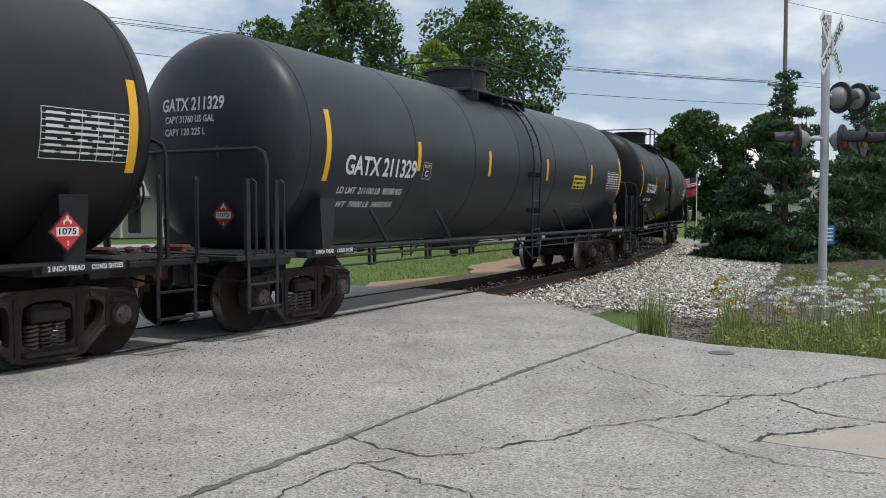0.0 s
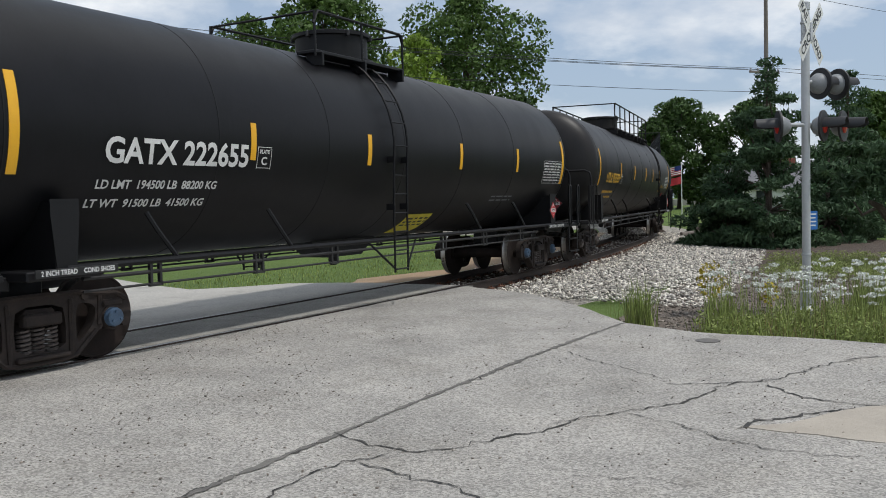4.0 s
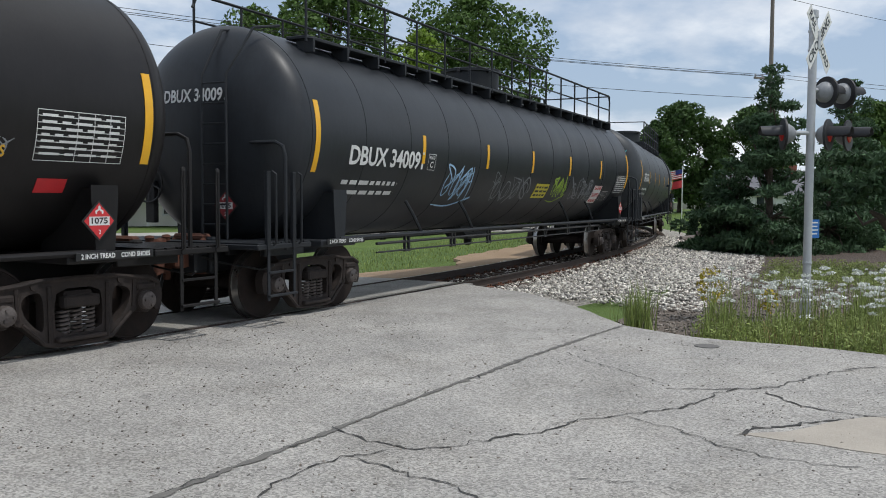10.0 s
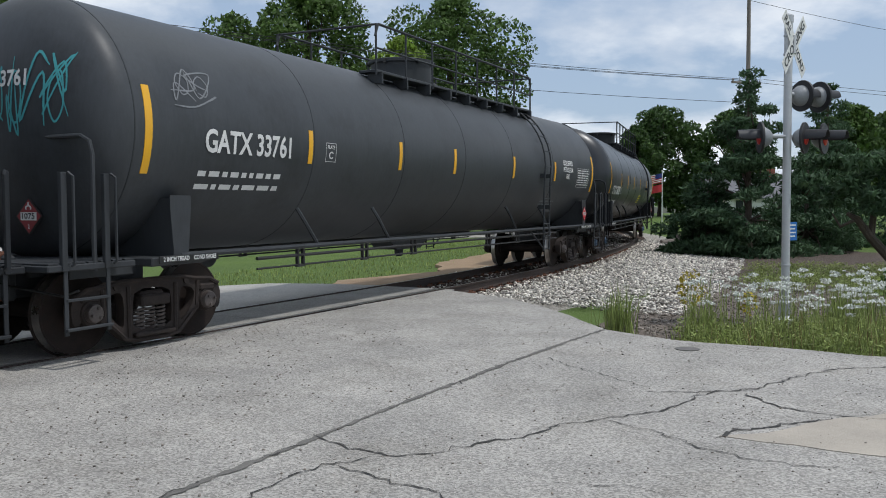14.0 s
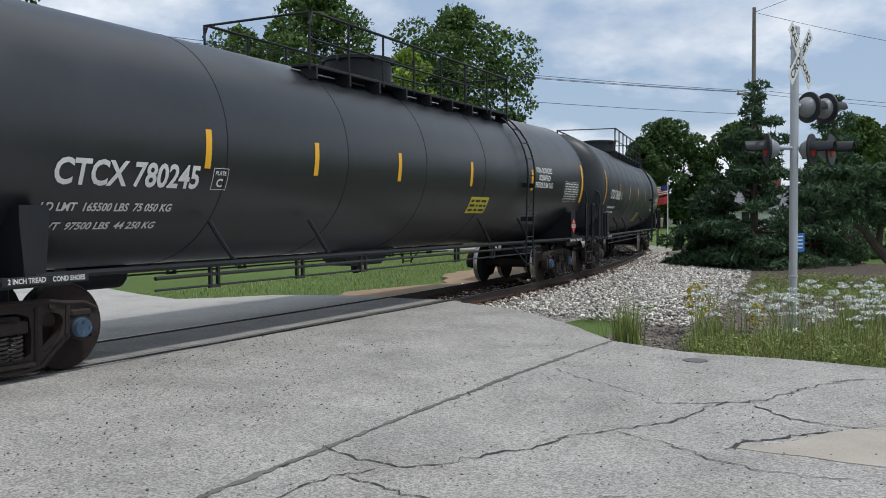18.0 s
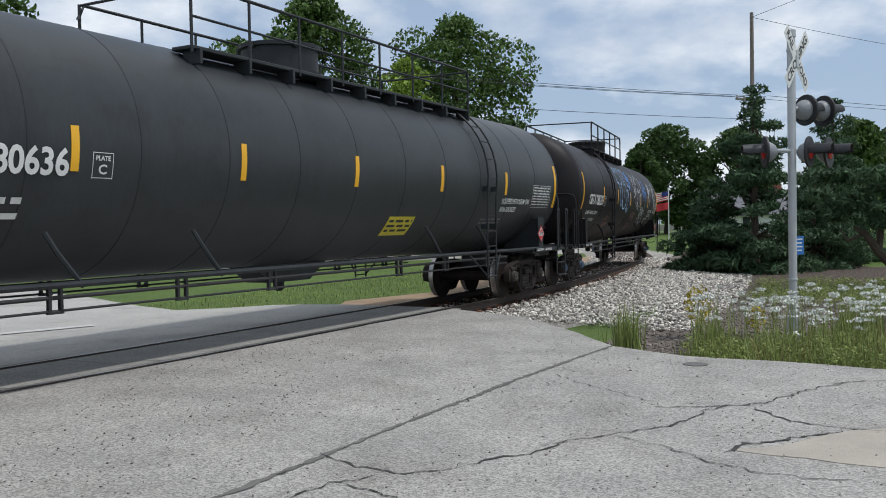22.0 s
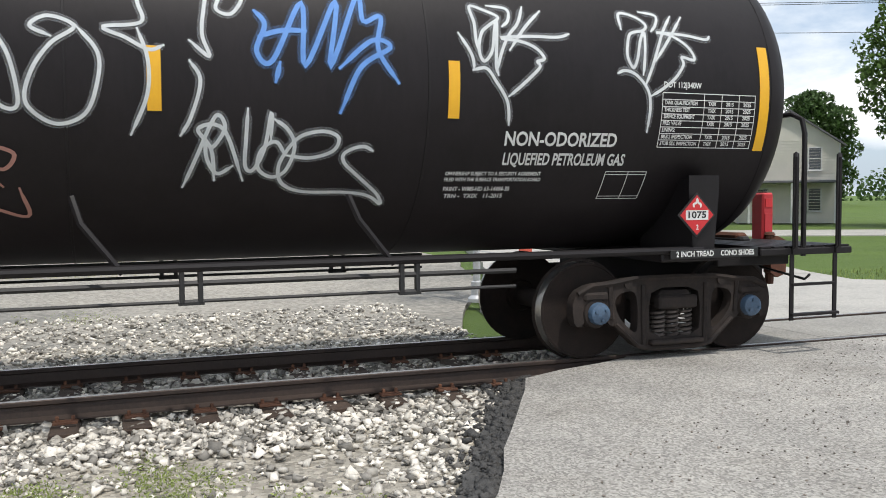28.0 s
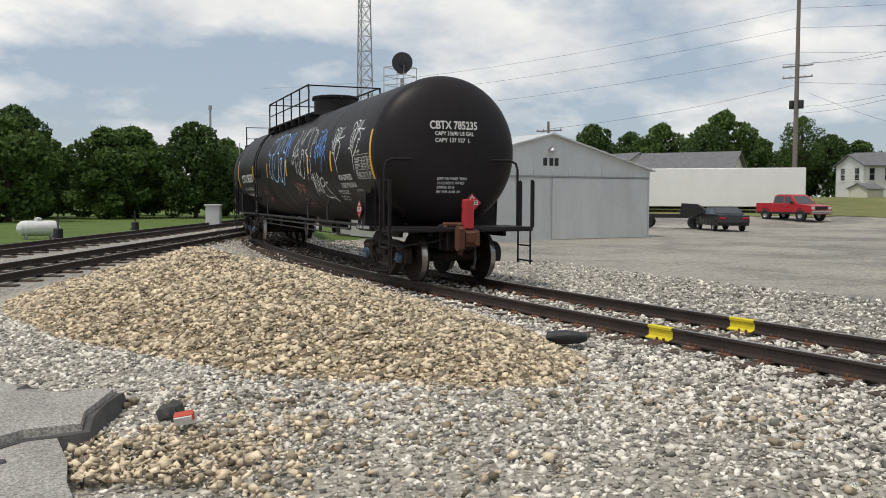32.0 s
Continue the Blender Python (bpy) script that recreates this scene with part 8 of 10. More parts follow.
solid("lawn_rise", lawn_rise, GRASS, "gently rising green lawn", "lawn", kind="structure", sharp=60)

# ---- buildings ----
TIN = M("pale_ribbed_metal", (0.66, 0.675, 0.675), (0.52, 0.535, 0.54), rough=0.55, metal=0.1, scale=1.2, fine=20, bump=0.2, streak=4)
TINW = M("white_painted_metal", (0.86, 0.86, 0.84), (0.78, 0.78, 0.76), rough=0.55, scale=1.0, fine=25, bump=0.15, streak=3)
BEIGE = M("beige_metal_siding", (0.70, 0.67, 0.57), (0.60, 0.575, 0.49), rough=0.6, scale=0.8, fine=20, bump=0.15, streak=3)
YELW = M("yellow_metal_siding", (0.62, 0.50, 0.15), (0.52, 0.42, 0.13), rough=0.6, scale=0.8, fine=20, bump=0.15)
SIDING = M("cream_clapboard", (0.76, 0.73, 0.65), (0.68, 0.655, 0.585), rough=0.7, scale=1.0, fine=25, bump=0.15)
WSIDE = M("white_clapboard", (0.84, 0.84, 0.83), (0.76, 0.76, 0.76), rough=0.7, scale=1.0, fine=25, bump=0.15)
SHINGLE = M("brown_shingle", (0.17, 0.085, 0.07), (0.1, 0.055, 0.05), rough=0.9, scale=2, fine=18, bump=0.6)
GSHING = M("grey_shingle", (0.2, 0.2, 0.21), (0.12, 0.12, 0.13), rough=0.9, scale=2, fine=18, bump=0.6)
WHITEROOF = M("white_metal_roof", (0.88, 0.88, 0.88), (0.82, 0.82, 0.82), rough=0.5, bump=0.05)
TRIMW = M("white_trim", (0.78, 0.78, 0.76), rough=0.6, bump=0.05)
PANE = M("dark_window_glass", (0.03, 0.04, 0.05), (0.02, 0.025, 0.03), rough=0.06, bump=0.0, spec=0.8)
FENCEW = M("grey_fence_wood", (0.19, 0.18, 0.17), (0.11, 0.105, 0.1), rough=0.95, scale=2, fine=30, bump=0.6, per_ob=0.25)
BRICK = M("red_chimney_brick", (0.3, 0.1, 0.07), (0.2, 0.07, 0.05), rough=0.9, fine=30, bump=0.4)
CONC = M("plain_concrete", (0.5, 0.49, 0.46), (0.4, 0.39, 0.37), rough=0.9, fine=40, bump=0.3)


def window(parent, m, w, h, trim=TRIMW):
    """A sash window set in a wall whose outer face is y = 0, looking along -y."""
    f = Geo()
    for sx in (-1, 1):
        f.box((sx * (w / 2 + 0.04), -0.02, 0), (0.09, 0.07, h + 0.16), 0.008, m)
    for sz in (-1, 1):
        f.box((0, -0.02, sz * (h / 2 + 0.04)), (w, 0.07, 0.09), 0.008, m)
    f.box((0, -0.01, 0), (w, 0.05, 0.05), 0.005, m)
    fr = part("window", f, trim, parent)
    part("pane", Geo().box((0, 0.005, 0), (w, 0.02, h), 0, m), PANE, fr)
    part("sill", Geo().box((0, -0.06, -h / 2 - 0.1), (w + 0.24, 0.12, 0.05), 0.008, m), trim, fr)
    return fr


def gable_roof(parent, L, W, eave, ridge, mat, over=0.35, thick=0.12):
    """Two slopes over a body L long (x) and W wide (y); the gables face +-x."""
    for s in (-1, 1):
        y0, z0 = s * (W / 2 + over), eave - over * (ridge - eave) / (W / 2)
        g = Geo()
        a, b = -L / 2 - over, L / 2 + over
        g.v = [(a, 0, ridge), (b, 0, ridge), (b, y0, z0), (a, y0, z0), (a, 0, ridge + thick), (b, 0, ridge + thick), (b, y0, z0 + thick), (a, y0, z0 + thick)]
        g.f = [(0, 1, 2, 3), (7, 6, 5, 4), (0, 4, 5, 1), (1, 5, 6, 2), (2, 6, 7, 3), (3, 7, 4, 0)]
        if s < 0:
            g.f = [f[::-1] for f in g.f]
        part("roof", g, mat, parent, sharp=30)


def gable_body(L, W, eave, ridge):
    g = Geo()
    o = [(-W / 2, 0), (W / 2, 0), (W / 2, eave), (0, ridge), (-W / 2, eave)]
    g.v = [(-L / 2, y, z) for y, z in o] + [(L / 2, y, z) for y, z in o]
    g.f = [(0, 1, 2, 3, 4), (9, 8, 7, 6, 5)] + [(i, i + 5, (i + 1) % 5 + 5, (i + 1) % 5) for i in range(5)]
    return g


def ribs(parent, L, eave, y, step, mat, top=None):
    n = int(L / step)
    for i in range(n + 1):
        x = -L / 2 + L * i / n
        part("siding_rib", Geo().box((x, y, eave / 2), (0.03, 0.03, eave), 0.006), mat, parent)


def shed(at, yaw, L, W, eave, ridge, wall, roof, label, name="shed", group=""):
    t = thing(name, label, "shed", Matrix.Translation(at) @ pose(0, 0, 0, 0, 0, yaw), group)
    part("wall", gable_body(L, W, eave, ridge), wall, t, sharp=30)
    gable_roof(t, L, W, eave, ridge, roof, 0.2, 0.07)
    return t


# pale metal shed by the line: its gable looks towards the road crossing
s401 = shed((-41.3, -22.0, -0.3), 61.0, 11.0, 12.2, 3.3, 4.85, TIN, TIN, "pale grey metal shed with a low gable beside the railway")
for k in range(13):
    y = -6.0 + 12 * k / 12
    part("siding_rib", Geo().box((5.515, y, 1.6), (0.025, 0.025, 3.2), 0.005), TIN, s401)
part("sliding_door", Geo().box((5.53, 3.0, 1.45), (0.04, 5.9, 2.85), 0.01), TIN, s401, "large pale sliding door")
part("door_track", Geo().box((5.55, 0.8, 2.93), (0.07, 10.4, 0.08), 0.01), STEEL_, s401)
for y, s_ in ((-0.55, 1), (-0.2, 1), (0.1, 1)):
    part("wall_mark", Geo().box((5.512, y + 0.2, 3.6), (0.012, 0.22, 0.36), 0.003), SIGK, s401)
part("gable_lamp", Geo().lathe([(0.03, 0.2), (0.2, 0.05), (0.22, 0.0), (0.0, 0.02)], 12, Matrix.Translation((5.62, 0.0, 4.1))), STEEL_, s401)
part("vent_pipe", Geo().tube([(2, 1, 4.0), (2, 1, 4.9)], 0.1, 8), STEEL_, s401)

# yellow and white garage shed
yel = shed((-102.3, 10.9, 1.55), -20.0, 12.5, 9.4, 3.2, 5.1, YELW, WHITEROOF, "yellow metal garage with a white roof and pale gable")
part("gable_front", Geo().prism([(-4.7, 0), (4.7, 0), (4.7, 3.2), (0, 5.05), (-4.7, 3.2)], 0.06, Matrix.Translation((6.29, 0, 0)) @ pose(0, 0, 0, 0, 0, 90)), BEIGE, yel)
for y in (-1.9, 1.8):
    d = part("garage_door", Geo().box((6.35, y, 1.3), (0.06, 3.0, 2.5), 0.01), TRIMW, yel)
    for k in range(1, 4):
        part("door_panel_line", Geo().box((6.39, y, 0.1 + k * 0.62), (0.02, 2.9, 0.03), 0), STEEL_, d)
    for k in range(4):
        part("door_window", Geo().box((6.385, y - 1.05 + 0.7 * k, 1.6), (0.015, 0.46, 0.2), 0), PANE, d)
part("name_bars", Geo().box((6.34, 0.3, 3.45), (0.03, 2.9, 0.3), 0.01), SIGK, yel)
part("gable_lamp", Geo().box((6.4, 0, 4.4), (0.2, 0.3, 0.2), 0.03), STEEL_, yel)
part("side_door", Geo().box((6.34, -4.2, 1.05), (0.05, 0.8, 2.0), 0.01), TRIMW, yel)

# long beige warehouse
wh = thing("warehouse", "long flat-roofed beige metal warehouse behind trees", "warehouse", Matrix.Translation((-89.1, 36.5, 0.3)) @ pose(0, 0, 0, 0, 0, 20.5))
part("wall", Geo().box((0, 0, 3.2), (27.7, 16, 6.4), 0.03), BEIGE, wh)
part("roof_edge", Geo().box((0, 0, 6.45), (28.1, 16.4, 0.25), 0.05), GSHING, wh)
part("plinth", Geo().box((0, -8.02, 1.0), (27.7, 0.12, 2.0), 0.02), CONC, wh)
for k in range(56):
    part("siding_rib", Geo().box((-13.8 + k * 0.5, -8.03, 4.2), (0.05, 0.05, 4.4), 0.01), BEIGE, wh)
part("vent_panel", Geo().box((-9.2, -8.05, 4.3), (2.4, 0.08, 1.8), 0.02), STEEL_, wh)
part("doorway", Geo().box((12.0, -8.05, 2.6), (1.0, 0.1, 2.2), 0.02), SIGK, wh)
for x, y, w_ in ((3.0, -2.0, 0.6), (6.5, 1.0, 1.0), (9.0, -3.0, 0.5)):
    part("roof_vent", Geo().box((x, y, 7.0), (w_, w_, 0.9), 0.04), STEEL_, wh)


def house(at, yaw, L, W, eave, ridge, wall, roof, label, storeys=2, chimney=True, low=1.6):
    """The front gable looks along the house's own -x."""
    t = thing("house", label, "house", Matrix.Translation(at) @ pose(0, 0, 0, 0, 0, yaw))
    part("wall", gable_body(L, W, eave, ridge), wall, t, sharp=30)
    gable_roof(t, L, W, eave, ridge, roof)
    n = int(eave / 0.2)
    for k in range(n):
        part("clapboard", Geo().box((-L / 2 - 0.012, 0, 0.4 + k * 0.2), (0.02, W - 0.05, 0.02), 0), wall, t)
        part("clapboard", Geo().box((0, W / 2 + 0.012, 0.4 + k * 0.2), (L - 0.05, 0.02, 0.02), 0), wall, t)
    for s in range(storeys):
        z = low + s * 2.75
        for fy in (-0.26, 0.26):
            window(t, Matrix.Translation((-L / 2, fy * W, z)) @ pose(0, 0, 0, 0, 0, -90), 0.75, 1.45)
        for fx in (-0.3, 0.1):
            window(t, Matrix.Translation((fx * L, W / 2, z)) @ pose(0, 0, 0, 0, 0, 180), 0.7, 1.4)
            window(t, Matrix.Translation((fx * L, -W / 2, z)), 0.7, 1.4)
    for sy in (-1, 1):
        part("corner_board", Geo().box((-L / 2 - 0.01, sy * W / 2, eave / 2), (0.1, 0.1, eave), 0.01), TRIMW, t)
    if chimney:
        part("chimney", Geo().box((L * 0.15, 0.2, ridge + 0.3), (0.5, 0.5, 1.1), 0.02), BRICK, t)
    return t


hA = house((-40.6, 41.0, -0.3), 115, 3.6, 5.0, 5.3, 7.5, SIDING, SHINGLE, "two-storey cream clapboard house with a brown gabled roof", chimney=False, low=1.95)
hm = Matrix.Translation((3.7, -1.9, 0)) @ pose(0, 0, 0, 0, 0, 90)
part("rear_wing", gable_body(8.6, 4.6, 5.2, 6.9), SIDING, hA, m=hm, sharp=30)
part("wing_roof", Geo().prism([(-2.75, 4.95), (0, 7.0), (2.75, 4.95), (2.75, 5.1), (0, 7.18), (-2.75, 5.1)], 9.3, Matrix.Translation((3.7, -1.9, 0))), SHINGLE, hA)
part("foundation", Geo().box((0, 0, 0.22), (3.66, 5.06, 0.44), 0.01), BRICK, hA)
part("attic_vent", Geo().box((-1.83, 0.0, 6.35), (0.06, 0.5, 0.55), 0.01), TRIMW, hA)
for sy in (-1, 1):
    part("rake_board", Geo().prism([(sy * 2.85, 5.0), (0, 7.5), (0, 7.68), (sy * 2.85, 5.2)][::sy], 0.06, Matrix.Translation((-2.16, 0, 0)) @ pose(0, 0, 0, 0, 0, 90)), TRIMW, hA)
part("downpipe", Geo().tube([(-1.86, -2.4, 5.2), (-1.86, -2.4, 0.2)], 0.05, 6), TRIMW, hA)
part("gutter", Geo().box((1.0, -4.25, 5.02), (0.12, 3.6, 0.1), 0.02), TRIMW, hA)
part("chimney", Geo().box((3.9, -2.6, 7.2), (0.6, 0.9, 0.7), 0.02), BRICK, hA)
stp = part("porch_steps", Geo().box((0.7, -3.4, 0.25), (1.3, 1.5, 0.5), 0.02), BRICK, hA)
for k in range(2):
    part("step", Geo().box((-0.1 - 0.3 * k, -3.4, 0.17 - 0.08 * k), (0.3, 1.5, 0.34 - 0.16 * k), 0.02), BRICK, stp)
shed((-46.2, 41.2, -0.3), 120, 7, 5.5, 2.7, 4.3, BEIGE, GSHING, "low beige garage with a grey roof beside the house", "garage")
hB = house((-61, 96, -0.3), 128, 7, 6, 5.2, 7.2, WSIDE, GSHING, "two-storey white clapboard house with a grey roof")
hC = house((-22, 66, -0.3), 115, 8, 6.5, 5.4, 7.6, SIDING, GSHING, "pale two-storey house with shutters and a porch")
part("porch_roof", Geo().box((-5.0, 0, 2.8), (2.2, 6.0, 0.16), 0.03), GSHING, hC)
for y in (-2.7, 0, 2.7):
    part("porch_post", Geo().box((-5.9, y, 1.4), (0.14, 0.14, 2.7), 0.01), TRIMW, hC)
house((-118.4, -10.7, 1.6), 135, 5.4, 4.7, 4.0, 5.2, WSIDE, GSHING, "white gabled house with dark windows beyond the lot", storeys=1, chimney=False, low=2.9)
house((-128.4, -10.0, 1.6), 90, 9, 6, 4.2, 5.9, WSIDE, GSHING, "white house with a long grey roof behind another house", storeys=1, chimney=False)
house((-141.0, -3.5, 1.6), 80, 8, 7, 3.9, 6.7, SIDING, SHINGLE, "low house with a brown roof and a dormer", storeys=1)
shed((-104.4, -9.8, 1.6), 150, 2.6, 2.2, 1.1, 1.6, BEIGE, GSHING, "small beige garden shed before a white house", "garden_shed")
BLUER = M("dark_blue_roof", (0.055, 0.065, 0.085), (0.035, 0.04, 0.055), rough=0.6, scale=1, fine=20, bump=0.2)
REDW = M("dull_red_siding", (0.24, 0.07, 0.06), (0.17, 0.05, 0.045), rough=0.8, fine=20, bump=0.2)
shed((-116.8, 4.4, 1.6), 92, 14, 7, 2.3, 4.3, REDW, BLUER, "long low red building with a dark blue roof", "long_shed")
house((-92, -34, 0.6), 60, 10, 7.5, 3.4, 5.6, SIDING, GSHING, "pale house with a dark roof behind the trailer", storeys=1, chimney=False)
house((-88, -24, 0.8), 90, 9, 7, 3.2, 5.2, SIDING, GSHING, "low house with a grey roof behind the trailer", storeys=1, chimney=False)
house((31, 80, -0.3), 0, 9, 6, 2.6, 4.3, WSIDE, GSHING, "low white house with a grey roof behind the pines", storeys=1)
# white party tents
for k, (x, y, r1) in enumerate(((-104.8, -3.4, 1.6), (-104.8, -1.0, 1.8))):
    t = thing("white_tent", "white peaked canopy tent beyond the lot", "tent", Matrix.Translation((x, y, 1.4)), group="white tents")
    part("canopy", Geo().lathe([(r1 * 1.3, 2.2), (r1 * 0.6, 2.7), (0.1, 3.6), (0.0, 3.65)], 8), TRIMW, t)
    for a in range(4):
        part("tent_leg", Geo().tube([(r1 * math.cos(a * 1.571 + 0.78), r1 * math.sin(a * 1.571 + 0.78), -0.3), (r1 * math.cos(a * 1.571 + 0.78), r1 * math.sin(a * 1.571 + 0.78), 2.25)], 0.04, 6), TRIMW, t)
wf = thing("white_fence", "long white solid fence beyond the grass", "fence", Matrix.Translation((-99.8, 1.0, 1.5)) @ pose(0, 0, 0, 0, 0, 102))
for k in range(5):
    part("fence_panel", Geo().box((-4.4 + k * 2.2, 0, 0.75), (2.15, 0.08, 1.4), 0.01), TRIMW, wf)

# ---- fence, pole and clutter at the lot's far edge ----
fen = thing("board_fence", "weathered grey board fence along the lot", "fence", Matrix.Translation((-59.95, 19.0, -0.3)) @ pose(0, 0, 0, 0, 0, 42.1))
fb = [Geo().prism([(-0.07, 0), (0.07, 0), (0.07, 1.8 + d), (0.0, 1.86 + d), (-0.07, 1.8 + d)], 0.025).mesh("board", FENCEW) for d in (0.0, 0.04, -0.03)]
rng = random.Random(4)
for k in range(110):
    part("board", rng.choice(fb), None, fen, m=Matrix.Translation((k * 0.15, rng.uniform(-0.006, 0.006), 0)))
for z in (0.4, 1.4):
    part("fence_rail", Geo().box((8.2, 0.04, z), (16.5, 0.05, 0.1), 0.01), FENCEW, fen)
sh = thing("sawhorse_barrier", "orange wooden sawhorse barrier", "barrier", Matrix.Translation((-80.2, 18.4, 0.66)) @ pose(0, 0, 0, 0, 0, 78))
ORANGE = M("barrier_orange", (0.62, 0.25, 0.09), (0.5, 0.2, 0.08), rough=0.7, bump=0.1)
part("beam", Geo().box((0, 0, 0.95), (2.2, 0.1, 0.2), 0.01), ORANGE, sh)
for x in (-0.8, 0.8):
    for y in (-1, 1):
        part("leg", Geo().tube([(x, 0, 0.9), (x + 0.1 * (1 if x > 0 else -1), y * 0.35, 0)], 0.045, 6), ORANGE, sh)
BARW, BARY = M("barrel_white", (0.7, 0.69, 0.62), rough=0.6, bump=0.1), M("barrel_yellow", (0.55, 0.5, 0.25), rough=0.6, bump=0.1)
for k, (x, y, c) in enumerate(((-77.2, 20.3, BARY), (-76.7, 21.1, BARW), (-77.4, 22.7, BARW))):
    solid("lying_barrel", Geo().lathe([(0.0, -0.45), (0.28, -0.45), (0.3, -0.43), (0.3, -0.15), (0.32, -0.14), (0.3, -0.13), (0.3, 0.43), (0.28, 0.45), (0, 0.45)], 18, pose(0, 0, 0, 0, 90, 60)), c, "pale plastic drum lying on its side" if c is BARW else "faded yellow drum lying on its side", "barrel", Matrix.Translation((x, y, bank_z(x, y) + 0.38)), group="lying barrels")


def cone(at):
    t = thing("traffic_cone", "orange traffic cone on the gravel", "traffic cone", Matrix.Translation(at), group="traffic cones")
    part("body", Geo().lathe([(0.16, 0.03), (0.04, 0.7), (0.03, 0.7)], 14), ORANGE, t)
    part("foot", Geo().box((0, 0, 0.015), (0.38, 0.38, 0.03), 0.005), SIGK, t)


utility_pole((-69.6, 5.3), 15.8, [(15.3, 1.3, 80)], "wooden utility pole with twin black transformers in the lot", 0.24, ((12.3, 80), (12.3, -100)))
cone((-68.4, 5.7, bank_z(-68.4, 5.7) + 0.05))
cone((-36.3, -24.6, -0.3))
utility_pole((-85.7, -14.0), 20.5, [(13.8, 1.35, 80), (12.8, 1.35, 80)], "tall wooden power pole with two crossarms", 0.24, ((10.0, 80), (10.0, -100)))
utility_pole((-72, -32), 8.6, [(7.8, 1.3, 80)], "short wooden power pole behind the shed", 0.15)
for z, z2, dy in ((15.4, 14.0, -1.2), (15.4, 14.0, 1.2), (13.2, 10.2, 0.3), (12.9, 9.6, -0.3)):
    wire((-69.6, 5.3 + dy, z + G0), (-85.7, -14 + dy, z2 + G0), 1.2)
    wire((-69.6, 5.3 + dy, z + G0), (-37.9, 24.3 + dy * 0.5, 10.4 + G0), 0.3)
for z in (18.5, 16.8, 14.6):
    wire((-85.7, -14, z), (-70, 60, z - 2), 1.5)
    wire((-85.7, -14, z), (-100, -90, z - 1), 1.5)
wire((-85.7, -14, 12), (-60, 70, 9), 2.0)
wire((-85.7, -13, 11), (-150, 10, 10), 2.0)
wire((-72, -32, 7.6), (-85.7, -14, 11.8), 0.4)

# light mast, lattice tower and railway signal
lm = thing("light_mast", "slender grey light mast with a small crossbar", "light mast", Matrix.Translation((-71.5, -71.5, G0)))
part("mast", Geo().lathe([(0.22, 0), (0.1, 11.6), (0.0, 11.65)], 10), STEEL_, lm)
part("crossbar", Geo().box((0, 0, 11.3), (1.0, 0.12, 0.12), 0.01, pose(0, 0, 0, 0, 0, 45)), STEEL_, lm)
part("lamp_head", Geo().box((0, 0, 11.65), (0.3, 0.3, 0.5), 0.03), STEEL_, lm)
lt = thing("slim_mast", "thin grey mast behind the trees", "mast", Matrix.Translation((-68, -64, G0)))
part("mast", Geo().lathe([(0.1, 0), (0.05, 7.4), (0.0, 7.5)], 8), STEEL_, lt)
tw = thing("lattice_tower", "tall grey steel lattice radio tower", "radio tower", Matrix.Translation((-106.6, -76.2, G0)) @ pose(0, 0, 0, 0, 0, 20))
H_T = 46.0
half = lambda z: 1.75 * (1 - z / 70)
cor = lambda k, z: (half(z) * math.cos(2.094 * k), half(z) * math.sin(2.094 * k), z)
for k in range(3):
    part("tower_leg", Geo().tube([cor(k, 0), cor(k, H_T)], 0.1, 6), STEEL_, tw)
zz = 0.0
while zz < H_T - 2:
    hh_ = 2.1
    for k in range(3):
        part("tower_brace", Geo().tube([cor(k, zz), cor((k + 1) % 3, zz + hh_)], 0.045, 5), STEEL_, tw)
        part("tower_brace", Geo().tube([cor((k + 1) % 3, zz), cor(k, zz + hh_)], 0.045, 5), STEEL_, tw)
        part("tower_ring", Geo().tube([cor(k, zz + hh_), cor((k + 1) % 3, zz + hh_)], 0.045, 5), STEEL_, tw)
    zz += hh_
rs = thing("railway_signal", "tall railway signal with a round black target and ladder cage", "railway signal", Matrix.Translation((-38.7, -25.4, G0)))
part("mast", Geo().tube([(0, 0, 0), (0, 0, 8.0)], 0.09, 10), STEEL_, rs)
part("target", Geo().lathe([(0.0, -0.03), (0.52, -0.03), (0.52, 0.03), (0.0, 0.03)], 24, Matrix.Translation((0.25, 0.17, 8.75)) @ pose(0, 0, 0, 90, 0, 123)), SIGK, rs)
part("signal_head", Geo().box((0.0, 0.0, 8.7), (0.4, 0.5, 0.9), 0.08, ), SIGK, rs)
part("signal_hood", Geo().tube([(0.2, 0.15, 8.75), (0.75, 0.5, 8.7)], 0.16, 12), SIGK, rs)
part("platform", Geo().box((-0.3, -0.3, 7.2), (1.3, 1.3, 0.06), 0.01), STEEL_, rs)
for sx in (-1, 1):
    for sy in (-1, 1):
        part("cage_post", Geo().tube([(-0.3 + sx * 0.6, -0.3 + sy * 0.6, 7.2), (-0.3 + sx * 0.6, -0.3 + sy * 0.6, 8.6)], 0.022, 5), STEEL_, rs)
for z in (7.7, 8.15, 8.6):
    part("cage_rail", Geo().tube([(-0.9, -0.9, z), (0.3, -0.9, z), (0.3, 0.3, z), (-0.9, 0.3, z)], 0.02, 5, closed=True), STEEL_, rs)
lad = Geo()
for dx in (-0.2, 0.2):
    lad.tube([(-0.15 + dx, -0.35, 0), (-0.15 + dx, -0.35, 7.3)], 0.02, 5)
for k in range(23):
    lad.tube([(-0.35, -0.35, 0.3 + 0.3 * k), (0.05, -0.35, 0.3 + 0.3 * k)], 0.012, 5)
part("ladder", lad, STEEL_, rs)
